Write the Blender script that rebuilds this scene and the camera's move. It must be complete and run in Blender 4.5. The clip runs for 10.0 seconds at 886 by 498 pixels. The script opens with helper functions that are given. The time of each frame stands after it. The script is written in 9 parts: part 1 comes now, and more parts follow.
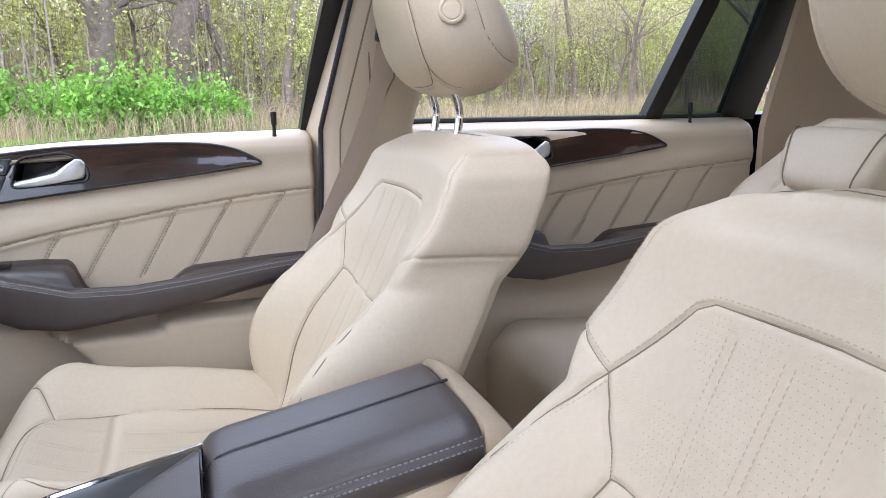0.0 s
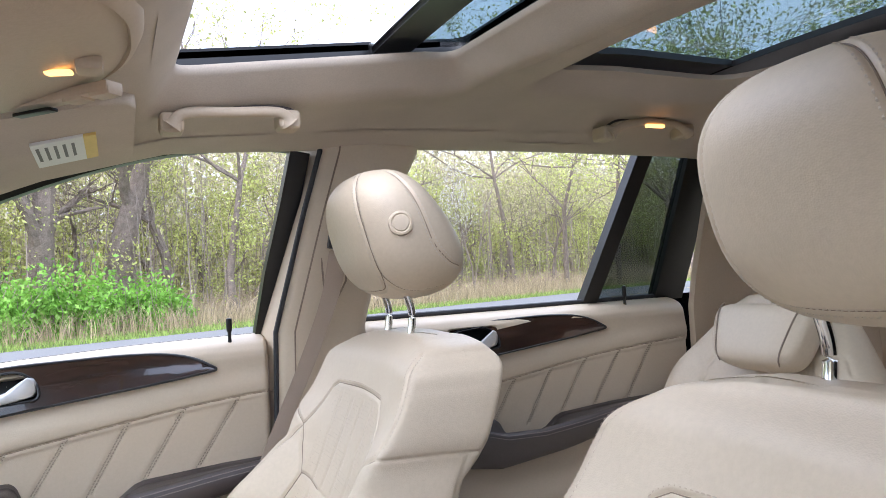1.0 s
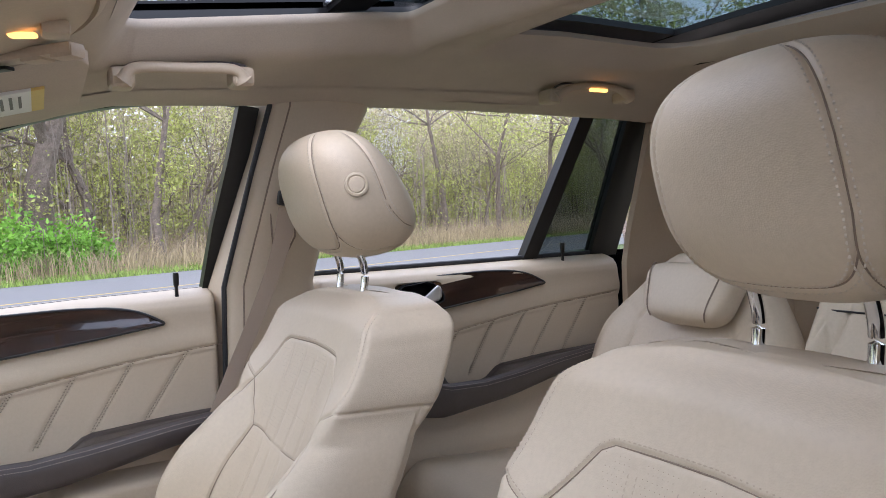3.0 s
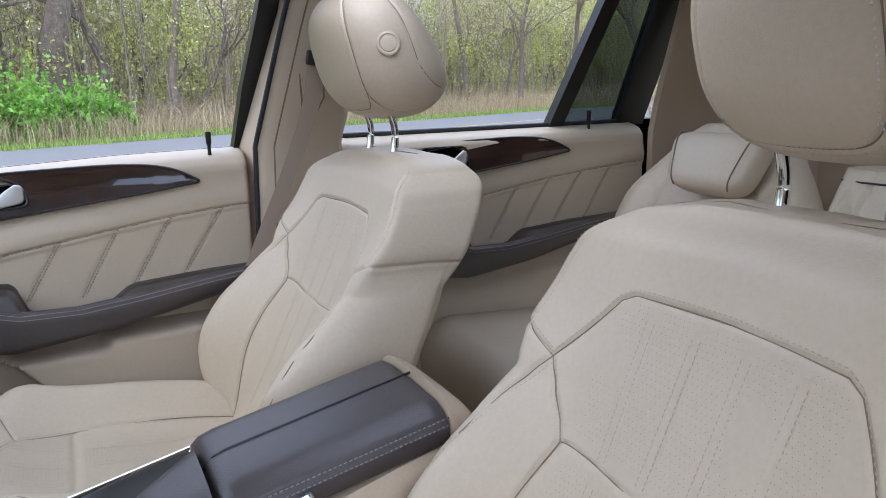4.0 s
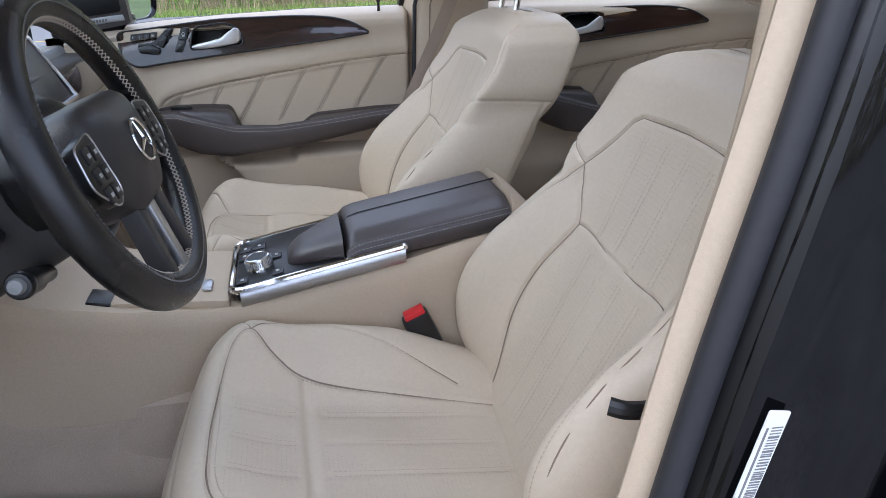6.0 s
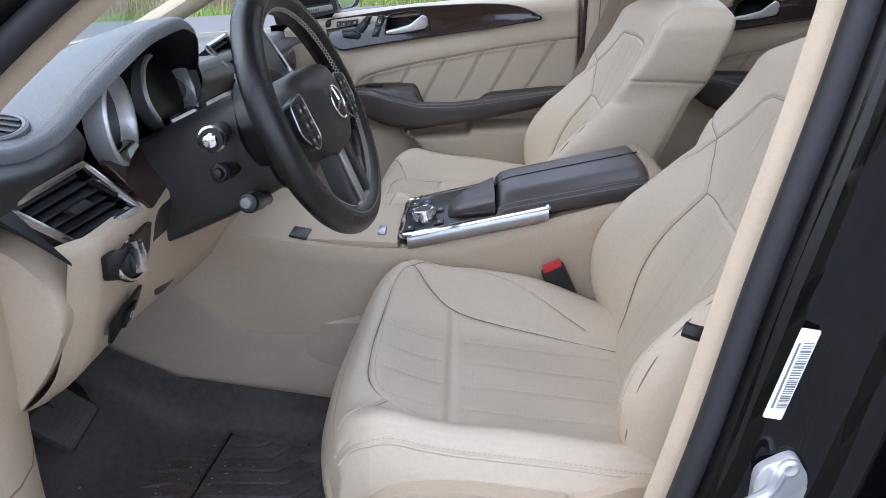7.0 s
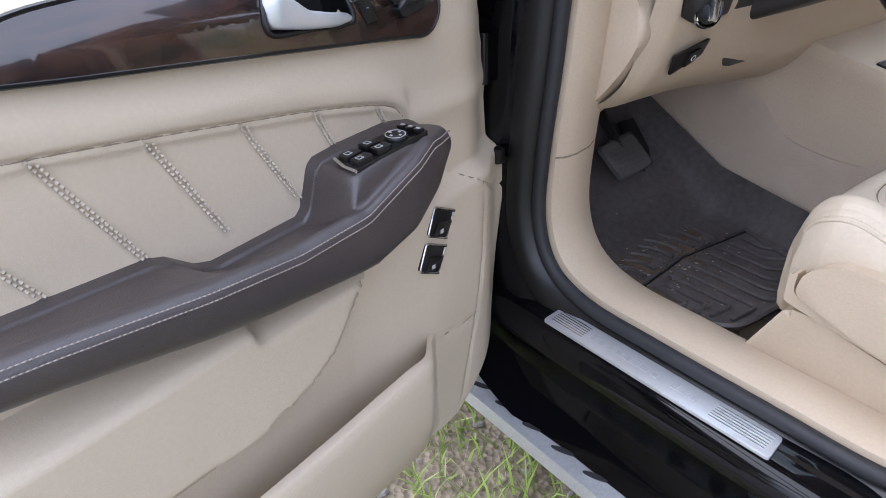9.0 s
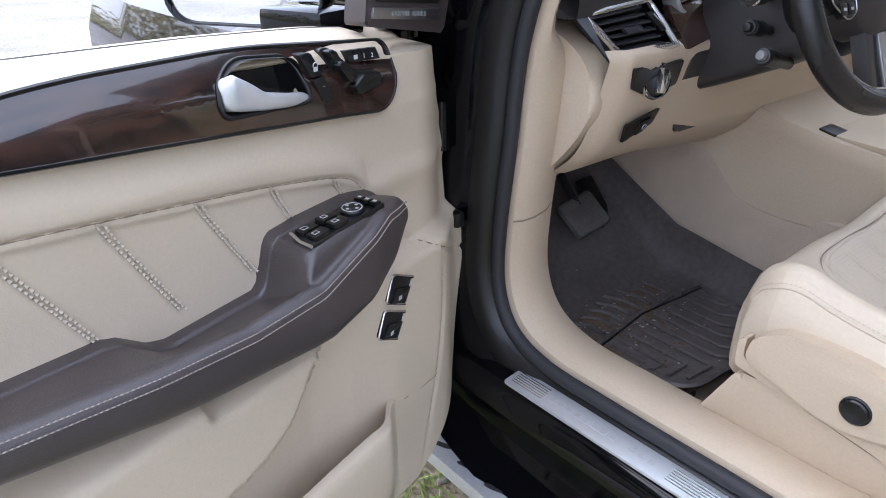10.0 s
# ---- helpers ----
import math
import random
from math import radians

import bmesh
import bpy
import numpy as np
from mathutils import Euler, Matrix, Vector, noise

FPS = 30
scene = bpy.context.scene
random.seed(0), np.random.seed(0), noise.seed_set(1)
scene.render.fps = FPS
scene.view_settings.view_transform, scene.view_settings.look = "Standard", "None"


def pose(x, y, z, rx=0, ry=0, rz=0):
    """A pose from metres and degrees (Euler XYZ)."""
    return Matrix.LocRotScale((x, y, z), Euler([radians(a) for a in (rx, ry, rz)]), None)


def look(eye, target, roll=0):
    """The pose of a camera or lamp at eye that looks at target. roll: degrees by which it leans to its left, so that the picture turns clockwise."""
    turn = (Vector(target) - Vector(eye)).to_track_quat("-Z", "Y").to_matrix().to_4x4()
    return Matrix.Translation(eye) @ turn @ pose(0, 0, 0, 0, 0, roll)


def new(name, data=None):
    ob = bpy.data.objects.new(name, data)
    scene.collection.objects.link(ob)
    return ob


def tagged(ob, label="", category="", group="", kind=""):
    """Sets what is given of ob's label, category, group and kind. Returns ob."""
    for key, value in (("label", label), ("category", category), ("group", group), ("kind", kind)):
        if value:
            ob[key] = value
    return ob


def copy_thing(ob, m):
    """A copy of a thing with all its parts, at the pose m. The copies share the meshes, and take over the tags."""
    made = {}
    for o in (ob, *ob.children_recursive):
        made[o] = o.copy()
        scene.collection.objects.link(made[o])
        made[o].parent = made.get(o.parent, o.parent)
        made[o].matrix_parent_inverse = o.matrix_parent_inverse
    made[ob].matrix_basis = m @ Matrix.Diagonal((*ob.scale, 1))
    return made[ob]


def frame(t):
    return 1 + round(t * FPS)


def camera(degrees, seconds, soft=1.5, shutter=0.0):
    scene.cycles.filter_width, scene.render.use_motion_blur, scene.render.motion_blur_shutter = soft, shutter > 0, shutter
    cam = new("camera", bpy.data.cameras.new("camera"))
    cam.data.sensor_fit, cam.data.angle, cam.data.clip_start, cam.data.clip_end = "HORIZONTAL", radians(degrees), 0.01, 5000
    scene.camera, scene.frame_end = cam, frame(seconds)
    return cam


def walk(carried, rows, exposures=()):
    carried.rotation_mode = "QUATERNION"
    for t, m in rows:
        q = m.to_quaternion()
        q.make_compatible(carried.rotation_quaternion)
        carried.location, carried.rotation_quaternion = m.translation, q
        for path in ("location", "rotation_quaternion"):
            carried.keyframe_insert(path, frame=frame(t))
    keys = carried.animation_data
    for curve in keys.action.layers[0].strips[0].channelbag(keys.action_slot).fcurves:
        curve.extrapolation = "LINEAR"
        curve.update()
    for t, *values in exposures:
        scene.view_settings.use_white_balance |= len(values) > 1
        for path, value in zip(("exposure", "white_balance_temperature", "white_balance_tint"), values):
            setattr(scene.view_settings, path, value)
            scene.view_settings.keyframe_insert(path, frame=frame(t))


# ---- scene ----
# The camera stands beside the open driver's door. x: to the car's rear, y: to its passenger side, z: up.
cam = camera(63.3, 10.0, 0.8)
PATH = [
    (0.0, (0.049, -0.717, 1.374), (0.704, 1.123, 0.944), -0.3),
    (0.5, (0.034, -0.745, 1.39), (0.786, 1.099, 1.208), -1.8),
    (1.0, (0.017, -0.76, 1.403), (0.842, 1.06, 1.471), -3.2),
    (1.5, (0.015, -0.765, 1.415), (0.903, 1.004, 1.698), -4.5),
    (2.0, (0.003, -0.783, 1.423), (0.944, 0.935, 1.825), -5.3),
    (2.5, (-0.01, -0.781, 1.429), (0.961, 0.96, 1.596), -3.8),
    (3.0, (-0.027, -0.777, 1.428), (0.958, 0.961, 1.339), -2.3),
    (3.2, (-0.037, -0.775, 1.42), (0.951, 0.956, 1.26), -2.3),
    (4.3, (-0.06, -0.835, 1.415), (0.794, 0.897, 0.894), -0.7),
    (4.5, (-0.06, -0.873, 1.408), (0.745, 0.87, 0.849), -0.2),
    (5.0, (-0.04, -0.978, 1.405), (0.611, 0.794, 0.745), -0.3),
    (5.2, (-0.034, -1.017, 1.402), (0.571, 0.762, 0.716), -0.3),
    (6.3, (-0.022, -1.213, 1.409), (0.262, 0.617, 0.654), -0.8),
    (6.5, (-0.014, -1.254, 1.412), (0.19, 0.585, 0.654), -1.1),
    (7.0, (0.011, -1.342, 1.419), (-0.094, 0.503, 0.653), -2.2),
    (7.5, (0.076, -1.392, 1.404), (-0.466, 0.37, 0.627), -2.6),
    (8.0, (0.173, -1.426, 1.352), (-0.839, 0.086, 0.521), -2.4),
    (8.5, (0.215, -1.492, 1.319), (-1.123, -0.326, 0.397), -2.6),
    (9.0, (0.245, -1.536, 1.303), (-1.177, -0.511, 0.34), -2.0),
    (9.5, (0.215, -1.542, 1.319), (-1.23, -0.526, 0.382), -1.5),
    (10.0, (0.25, -1.517, 1.343), (-1.159, -0.394, 0.475), -1.0),
]
EXPOSURES = [(0.0, 2.50, 5650, 15), (0.5, 2.50, 5650, 15), (1.0, 2.40, 5650, 15), (1.5, 1.60, 5600, 17), (2.0, 0.98, 5350, 17), (2.5, 1.16, 5350, 17), (3.0, 2.00, 5750, 17), (4.5, 1.84, 5350, 13), (5.0, 1.80, 5400, 14), (6.5, 1.90, 5450, 14), (7.5, 2.00, 5550, 14), (8.0, 2.10, 5650, 15), (8.5, 2.16, 5700, 15), (9.0, 2.16, 5700, 16), (10.0, 2.14, 5650, 15)]
walk(cam, [(t, look(e, g, r)) for t, e, g, r in PATH], EXPOSURES)

# ---- light: an overcast spring day ----
world = bpy.data.worlds.new("overcast_sky")
scene.world = world
world.use_nodes = True
wn = world.node_tree.nodes
wl = world.node_tree.links
sky = wn.new("ShaderNodeTexSky")
sky.sky_type, sky.sun_disc = "NISHITA", False
sky.sun_elevation, sky.sun_rotation = radians(47), radians(250)
sky.air_density, sky.dust_density, sky.ozone_density = 1.0, 6.0, 1.0
cloud = wn.new("ShaderNodeMixRGB")
cloud.inputs[0].default_value = 0.72
cloud.inputs[2].default_value = (9.0, 9.4, 10.2, 1)
wl.new(sky.outputs[0], cloud.inputs[1])
wl.new(cloud.outputs[0], wn["Background"].inputs[0])
wn["Background"].inputs[1].default_value = 0.078
sun = new("sun", bpy.data.lights.new("sun", "SUN"))
sun.data.energy, sun.data.angle, sun.data.color = 0.5, radians(80), (1.0, 0.97, 0.92)
sun.matrix_world = look((-5.5, -3.2, 7.0), (0, 0, 0))


# ---- materials ----
def mat(name, color, rough=0.5, metal=0.0, coat=0.0, vary=0.12, scale=6.0, fine=120.0, bump=0.0, bump_scale=500.0, spec=0.5, dist=0.0006, wear=0.0):
    """A surface with mottling at two sizes, fine relief and uneven gloss."""
    m = bpy.data.materials.new(name)
    m.use_nodes = True
    n, l = m.node_tree.nodes, m.node_tree.links
    b = n["Principled BSDF"]
    b.inputs["Roughness"].default_value, b.inputs["Metallic"].default_value = rough, metal
    b.inputs["Coat Weight"].default_value, b.inputs["Specular IOR Level"].default_value = coat, spec
    b.inputs["Coat Roughness"].default_value = 0.04
    co = n.new("ShaderNodeTexCoord")
    big = n.new("ShaderNodeTexNoise")
    big.inputs["Scale"].default_value, big.inputs["Detail"].default_value = scale, 4
    small = n.new("ShaderNodeTexNoise")
    small.inputs["Scale"].default_value, small.inputs["Detail"].default_value = fine, 3
    mix = n.new("ShaderNodeMath")
    mix.operation = "ADD"
    for t in (big, small):
        l.new(co.outputs["Object"], t.inputs["Vector"])
    l.new(big.outputs[0], mix.inputs[0])
    l.new(small.outputs[0], mix.inputs[1])
    ramp = n.new("ShaderNodeValToRGB")
    lo = [c * (1 - vary) for c in color]
    hi = [min(1, c * (1 + vary)) for c in color]
    ramp.color_ramp.elements[0].position, ramp.color_ramp.elements[1].position = 0.35, 0.65
    ramp.color_ramp.elements[0].color, ramp.color_ramp.elements[1].color = (*lo, 1), (*hi, 1)
    half = n.new("ShaderNodeMath")
    half.operation, half.inputs[1].default_value = "MULTIPLY", 0.5
    l.new(mix.outputs[0], half.inputs[0])
    l.new(half.outputs[0], ramp.inputs[0])
    l.new(ramp.outputs[0], b.inputs["Base Color"])
    rr = n.new("ShaderNodeMapRange")
    rr.inputs["To Min"].default_value, rr.inputs["To Max"].default_value = max(0.02, rough * 0.8), min(1, rough * 1.2)
    l.new(big.outputs[0], rr.inputs["Value"])
    l.new(rr.outputs[0], b.inputs["Roughness"])
    if bump:
        v = n.new("ShaderNodeTexVoronoi")
        v.inputs["Scale"].default_value = bump_scale
        l.new(co.outputs["Object"], v.inputs["Vector"])
        bp = n.new("ShaderNodeBump")
        bp.inputs["Strength"].default_value, bp.inputs["Distance"].default_value = bump, dist
        l.new(v.outputs["Distance"], bp.inputs["Height"])
        l.new(bp.outputs[0], b.inputs["Normal"])
    return m


LEATHER = mat("beige_leather", (0.545, 0.462, 0.348), 0.42, vary=0.045, scale=7, fine=160, bump=0.32, bump_scale=560, dist=0.0006, spec=0.4)
DOORSKIN = mat("beige_door_skin", (0.545, 0.458, 0.345), 0.45, vary=0.035, scale=6, fine=200, bump=0.22, bump_scale=620, dist=0.0006, spec=0.35)
PLASTIC = mat("tan_beige_plastic", (0.50, 0.405, 0.292), 0.5, vary=0.05, scale=6, fine=220, bump=0.4, bump_scale=700, dist=0.0005, spec=0.35)
FABRIC = mat("headliner_fabric", (0.52, 0.45, 0.37), 0.95, vary=0.08, scale=9, fine=420, bump=0.5, bump_scale=1200, dist=0.0004, spec=0.1)
SEAM = mat("seam_thread", (0.24, 0.19, 0.145), 0.9, vary=0.1)
ARMTHREAD = mat("pale_brown_thread", (0.26, 0.22, 0.19), 0.8, vary=0.1)
SEWN = mat("tan_thread", (0.45, 0.375, 0.29), 0.8, vary=0.08)
PLEATTHREAD = mat("beige_thread", (0.42, 0.36, 0.28), 0.7, vary=0.08)
THREAD = mat("pale_thread", (0.56, 0.50, 0.42), 0.8, vary=0.08)
BROWN = mat("dark_brown_leather", (0.050, 0.040, 0.039), 0.40, spec=0.75, vary=0.1, bump=0.4, bump_scale=450, dist=0.0005)
# The sky's sheen on the dark dash top is put into this lighter grey.
DASHTOP = mat("sky_sheen_dash_top_skin", (0.165, 0.172, 0.177), 0.42, vary=0.08, bump=0.5, bump_scale=420, dist=0.0007)
DASH = mat("dark_grey_brown_dash_skin", (0.032, 0.029, 0.028), 0.42, vary=0.08, bump=0.35, bump_scale=500, dist=0.0005)
BLACK = mat("black_plastic", (0.005, 0.005, 0.0055), 0.35, vary=0.15, bump=0.15, bump_scale=900, dist=0.0003)
GLOSSBLACK = mat("black_body_paint", (0.003, 0.003, 0.0038), 0.06, coat=0.5, vary=0.2, scale=3, spec=0.05)
RUBBER = mat("grey_rubber_seal", (0.020, 0.020, 0.023), 0.6, vary=0.12, bump=0.2, bump_scale=700, dist=0.0004)
CHROME = mat("satin_chrome", (0.62, 0.63, 0.65), 0.22, metal=1.0, vary=0.04)
SILVER = mat("satin_silver_paint", (0.66, 0.67, 0.68), 0.34, metal=0.6, vary=0.03)
POLISHED = mat("polished_chrome", (0.8, 0.81, 0.83), 0.06, metal=1.0, vary=0.03)
ALU = mat("brushed_aluminium", (0.48, 0.49, 0.51), 0.32, metal=1.0, vary=0.1, fine=300)
MATRUB = mat("dusty_floor_liner_rubber", (0.082, 0.072, 0.068), 0.58, vary=0.3, scale=7, fine=70, bump=0.4, bump_scale=260, dist=0.0008)
CARPET = mat("beige_carpet", (0.50, 0.41, 0.32), 1.0, vary=0.12, scale=10, fine=500, bump=0.35, bump_scale=900, dist=0.001, spec=0.05)
STEPALU = mat("worn_step_aluminium", (0.58, 0.59, 0.60), 0.42, metal=0.55, vary=0.12, fine=200)
WHITE = mat("white_label", (0.78, 0.78, 0.76), 0.5, vary=0.03)
YELLOW = mat("yellow_label", (0.7, 0.52, 0.16), 0.5, vary=0.05)
INK = mat("grey_print", (0.18, 0.18, 0.18), 0.6, vary=0.1)
RED = mat("red_plastic", (0.55, 0.015, 0.02), 0.35, vary=0.06)
SILVERPAINT = mat("grey_icon_paint", (0.45, 0.45, 0.45), 0.5, vary=0.05)
DUST = mat("dried_mud", (0.10, 0.07, 0.045), 0.8, vary=0.35, scale=20, fine=150)


def wood():
    m = mat("dark_burl_wood", (0.03, 0.012, 0.008), 0.25, coat=1.0, vary=0.3)
    n, l = m.node_tree.nodes, m.node_tree.links
    b = n["Principled BSDF"]
    co = n.new("ShaderNodeTexCoord")
    mp = n.new("ShaderNodeMapping")
    mp.inputs["Scale"].default_value = (0.8, 0.8, 5.0)
    w = n.new("ShaderNodeTexNoise")
    w.inputs["Scale"].default_value, w.inputs["Detail"].default_value, w.inputs["Distortion"].default_value = 9, 8, 2.5
    r = n.new("ShaderNodeValToRGB")
    r.color_ramp.elements[0].position, r.color_ramp.elements[1].position = 0.38, 0.62
    r.color_ramp.elements[0].color, r.color_ramp.elements[1].color = (0.010, 0.005, 0.004, 1), (0.042, 0.018, 0.012, 1)
    l.new(co.outputs["Object"], mp.inputs[0])
    l.new(mp.outputs[0], w.inputs["Vector"])
    l.new(w.outputs[0], r.inputs[0])
    l.new(r.outputs[0], b.inputs["Base Color"])
    return m


WOOD = wood()


def glass(name, tint, rough=0.0):
    m = bpy.data.materials.new(name)
    m.use_nodes = True
    n, l = m.node_tree.nodes, m.node_tree.links
    tr, gl, mx, fr = n.new("ShaderNodeBsdfTransparent"), n.new("ShaderNodeBsdfGlossy"), n.new("ShaderNodeMixShader"), n.new("ShaderNodeLayerWeight")
    pw, sc = n.new("ShaderNodeMath"), n.new("ShaderNodeMath")
    pw.operation, pw.inputs[1].default_value = "POWER", 5.0
    sc.operation, sc.inputs[1].default_value, sc.inputs[2].default_value = "MULTIPLY_ADD", 0.9, 0.035
    tr.inputs[0].default_value = (*tint, 1)
    gl.inputs["Roughness"].default_value = rough
    fr.inputs[0].default_value = 0.5
    l.new(fr.outputs["Facing"], pw.inputs[0])
    l.new(pw.outputs[0], sc.inputs[0])
    l.new(sc.outputs[0], mx.inputs[0])
    l.new(tr.outputs[0], mx.inputs[1])
    l.new(gl.outputs[0], mx.inputs[2])
    l.new(mx.outputs[0], n["Material Output"].inputs[0])
    return m


TINTED = glass("dark_privacy_glass", (0.34, 0.37, 0.37))
ROOFGLASS = glass("blue_tinted_roof_glass", (0.42, 0.49, 0.505))
CLEARGLASS = glass("windscreen_glass", (0.82, 0.88, 0.86))


def lamp_glow():
    m = mat("warm_lamp_lens", (0.8, 0.5, 0.2), 0.4)
    b = m.node_tree.nodes["Principled BSDF"]
    b.inputs["Emission Color"].default_value, b.inputs["Emission Strength"].default_value = (1.0, 0.45, 0.10, 1), 0.7
    return m


LAMP = lamp_glow()


# ---- building tools ----
def part(name, geo, material, parent=None, label="", smooth=True, angle=35):
    """Links a bmesh, or (vertices, faces), as one mesh object under a thing or a part."""
    me = bpy.data.meshes.new(name)
    if isinstance(geo, tuple):
        bm = bmesh.new()
        vs = [bm.verts.new(v) for v in geo[0]]
        for f in geo[1]:
            bm.faces.new([vs[i] for i in f])
    else:
        bm = geo
    bmesh.ops.recalc_face_normals(bm, faces=bm.faces)
    bm.to_mesh(me)
    bm.free()
    me.materials.append(material)
    if smooth:
        me.polygons.foreach_set("use_smooth", [True] * len(me.polygons))
        me.set_sharp_from_angle(angle=radians(angle))
    ob = new(name, me)
    if parent:
        ob.parent = parent
        if not parent.parent:
            ob.matrix_parent_inverse = parent.matrix_basis.inverted()
    if label:
        ob["label"] = label
    return ob


def thing(name, at, label, category, group="", kind=""):
    ob = new(name)
    ob.empty_display_size = 0.05
    ob.matrix_basis = Matrix.Translation(at)
    return tagged(ob, label, category, group, kind)


def grid(P, wrap_u=False, wrap_v=False, caps=False):
    """Quads over an array of points (nu, nv, 3); caps close the first and last rows."""
    P = np.asarray(P, float)
    nu, nv = P.shape[:2]
    F = []
    for i in range(nu if wrap_u else nu - 1):
        for j in range(nv if wrap_v else nv - 1):
            a, b = i, (i + 1) % nu
            c, d = j, (j + 1) % nv
            F.append((a * nv + c, b * nv + c, b * nv + d, a * nv + d))
    if caps:
        F.append(tuple(range(nv)))
        F.append(tuple((nu - 1) * nv + j for j in range(nv)))
    return [tuple(p) for p in P.reshape(-1, 3)], F


def join(*geos):
    V, F = [], []
    for v, f in geos:
        k = len(V)
        V += list(v)
        F += [tuple(i + k for i in q) for q in f]
    return V, F


def move(geo, m):
    return [tuple(m @ Vector(v)) for v in geo[0]], geo[1]


def shell(P, offset):
    """A sheet of points (nu, nv, 3) given thickness by the vector, or field of vectors, offset."""
    P = np.asarray(P, float)
    Q = P + offset
    nu, nv = P.shape[:2]
    v1, f1 = grid(P)
    v2, f2 = grid(Q)
    k = nu * nv
    F = f1 + [tuple(i + k for i in reversed(q)) for q in f2]
    rim = [i * nv for i in range(nu)] + [(nu - 1) * nv + j for j in range(1, nv)] + [i * nv + nv - 1 for i in range(nu - 2, -1, -1)] + [j for j in range(nv - 2, 0, -1)]
    for a, b in zip(rim, rim[1:] + rim[:1]):
        F.append((a, b, b + k, a + k))
    return v1 + v2, F


def curve(pts, n=8, closed=False):
    """A smooth line through pts (Catmull-Rom)."""
    p = np.asarray(pts, float)
    k = len(p)
    out = []
    for i in range(k if closed else k - 1):
        if closed:
            a, b, c, d = p[i - 1], p[i], p[(i + 1) % k], p[(i + 2) % k]
        else:
            a, b, c, d = p[max(i - 1, 0)], p[i], p[i + 1], p[min(i + 2, k - 1)]
        for t in np.linspace(0, 1, n, endpoint=False):
            out.append(0.5 * (2 * b + (c - a) * t + (2 * a - 5 * b + 4 * c - d) * t * t + (3 * b - a - 3 * c + d) * t ** 3))
    if not closed:
        out.append(p[-1])
    return np.array(out)


def rounded(pts, r, n=5):
    """A closed 2D polygon with rounded corners; r is one radius or one for each corner."""
    p = [np.asarray(q, float) for q in pts]
    out = []
    for i, b in enumerate(p):
        a, c = p[i - 1], p[(i + 1) % len(p)]
        ra = r[i] if isinstance(r, (list, tuple)) else r
        u, w = a - b, c - b
        lu, lw = np.linalg.norm(u), np.linalg.norm(w)
        k = min(ra, lu * 0.48, lw * 0.48)
        s, e = b + u / lu * k, b + w / lw * k
        for t in np.linspace(0, 1, n):
            out.append((1 - t) ** 2 * s + 2 * t * (1 - t) * b + t * t * e)
    return np.array(out)


def tube(pts, r, n=8, closed=False, flat=1.0, up=(0, 0, 1)):
    """A tube along pts; r is one radius or one for each point; flat squashes it along up."""
    p = np.asarray(pts, float)
    k = len(p)
    rad = np.full(k, r) if np.isscalar(r) else np.asarray(r, float)
    if closed:
        tan = np.roll(p, -1, 0) - np.roll(p, 1, 0)
    else:
        tan = np.gradient(p, axis=0)
    tan /= np.linalg.norm(tan, axis=1)[:, None] + 1e-12
    ref = np.asarray(up, float)
    rings = []
    for i in range(k):
        t = tan[i]
        s = np.cross(t, ref)
        if np.linalg.norm(s) < 1e-3:
            s = np.cross(t, (0.3, 1.0, 0.1))
        s /= np.linalg.norm(s)
        u = np.cross(s, t)
        a = np.linspace(0, 2 * math.pi, n, endpoint=False)
        rings.append(p[i] + rad[i] * (np.outer(np.cos(a), s) + flat * np.outer(np.sin(a), u)))
    return grid(np.array(rings), wrap_u=closed, wrap_v=True, caps=not closed)


def lathe(profile, n=24, m=None):
    """Turns (radius, height) pairs round the z axis, then places it by m."""
    a = np.linspace(0, 2 * math.pi, n, endpoint=False)
    P = [[(r * math.cos(t), r * math.sin(t), h) for t in a] for r, h in profile]
    g = grid(np.array(P), wrap_v=True, caps=True)
    return move(g, m) if m is not None else g


def prism(pts, lo, hi, place, bevel=0.0, seg=2):
    """A polygon (2D points) given depth from lo to hi; place(u, v, d) puts it into the world."""
    bm = bmesh.new()
    n = len(pts)
    a = [bm.verts.new((u, v, lo)) for u, v in pts]
    b = [bm.verts.new((u, v, hi)) for u, v in pts]
    bm.faces.new(a)
    top = bm.faces.new(b)
    for i in range(n):
        bm.faces.new((a[i], a[(i + 1) % n], b[(i + 1) % n], b[i]))
    if bevel:
        bmesh.ops.bevel(bm, geom=list(top.edges), offset=bevel, segments=seg, profile=0.6, affect="EDGES")
    for v in bm.verts:
        v.co = Vector(place(*v.co))
    return bm


def pgeo(*args, **kw):
    """The same as prism, as (vertices, faces), for joining."""
    bm = prism(*args, **kw)
    bm.verts.index_update()
    out = [tuple(v.co) for v in bm.verts], [tuple(v.index for v in f.verts) for f in bm.faces]
    bm.free()
    return out


def box(c, s, bevel=0.0, m=None, seg=2):
    """A box with centre c and sizes s, edges rounded, as (vertices, faces)."""
    bm = bmesh.new()
    bmesh.ops.create_cube(bm, size=1)
    for v in bm.verts:
        v.co = Vector((v.co.x * s[0], v.co.y * s[1], v.co.z * s[2]))
    if bevel:
        bmesh.ops.bevel(bm, geom=list(bm.edges), offset=bevel, segments=seg, profile=0.6, affect="EDGES")
    t = Matrix.Translation(c)
    if m is not None:
        t = t @ m
    bm.verts.index_update()
    out = [tuple(t @ v.co) for v in bm.verts], [tuple(v.index for v in f.verts) for f in bm.faces]
    bm.free()
    return out


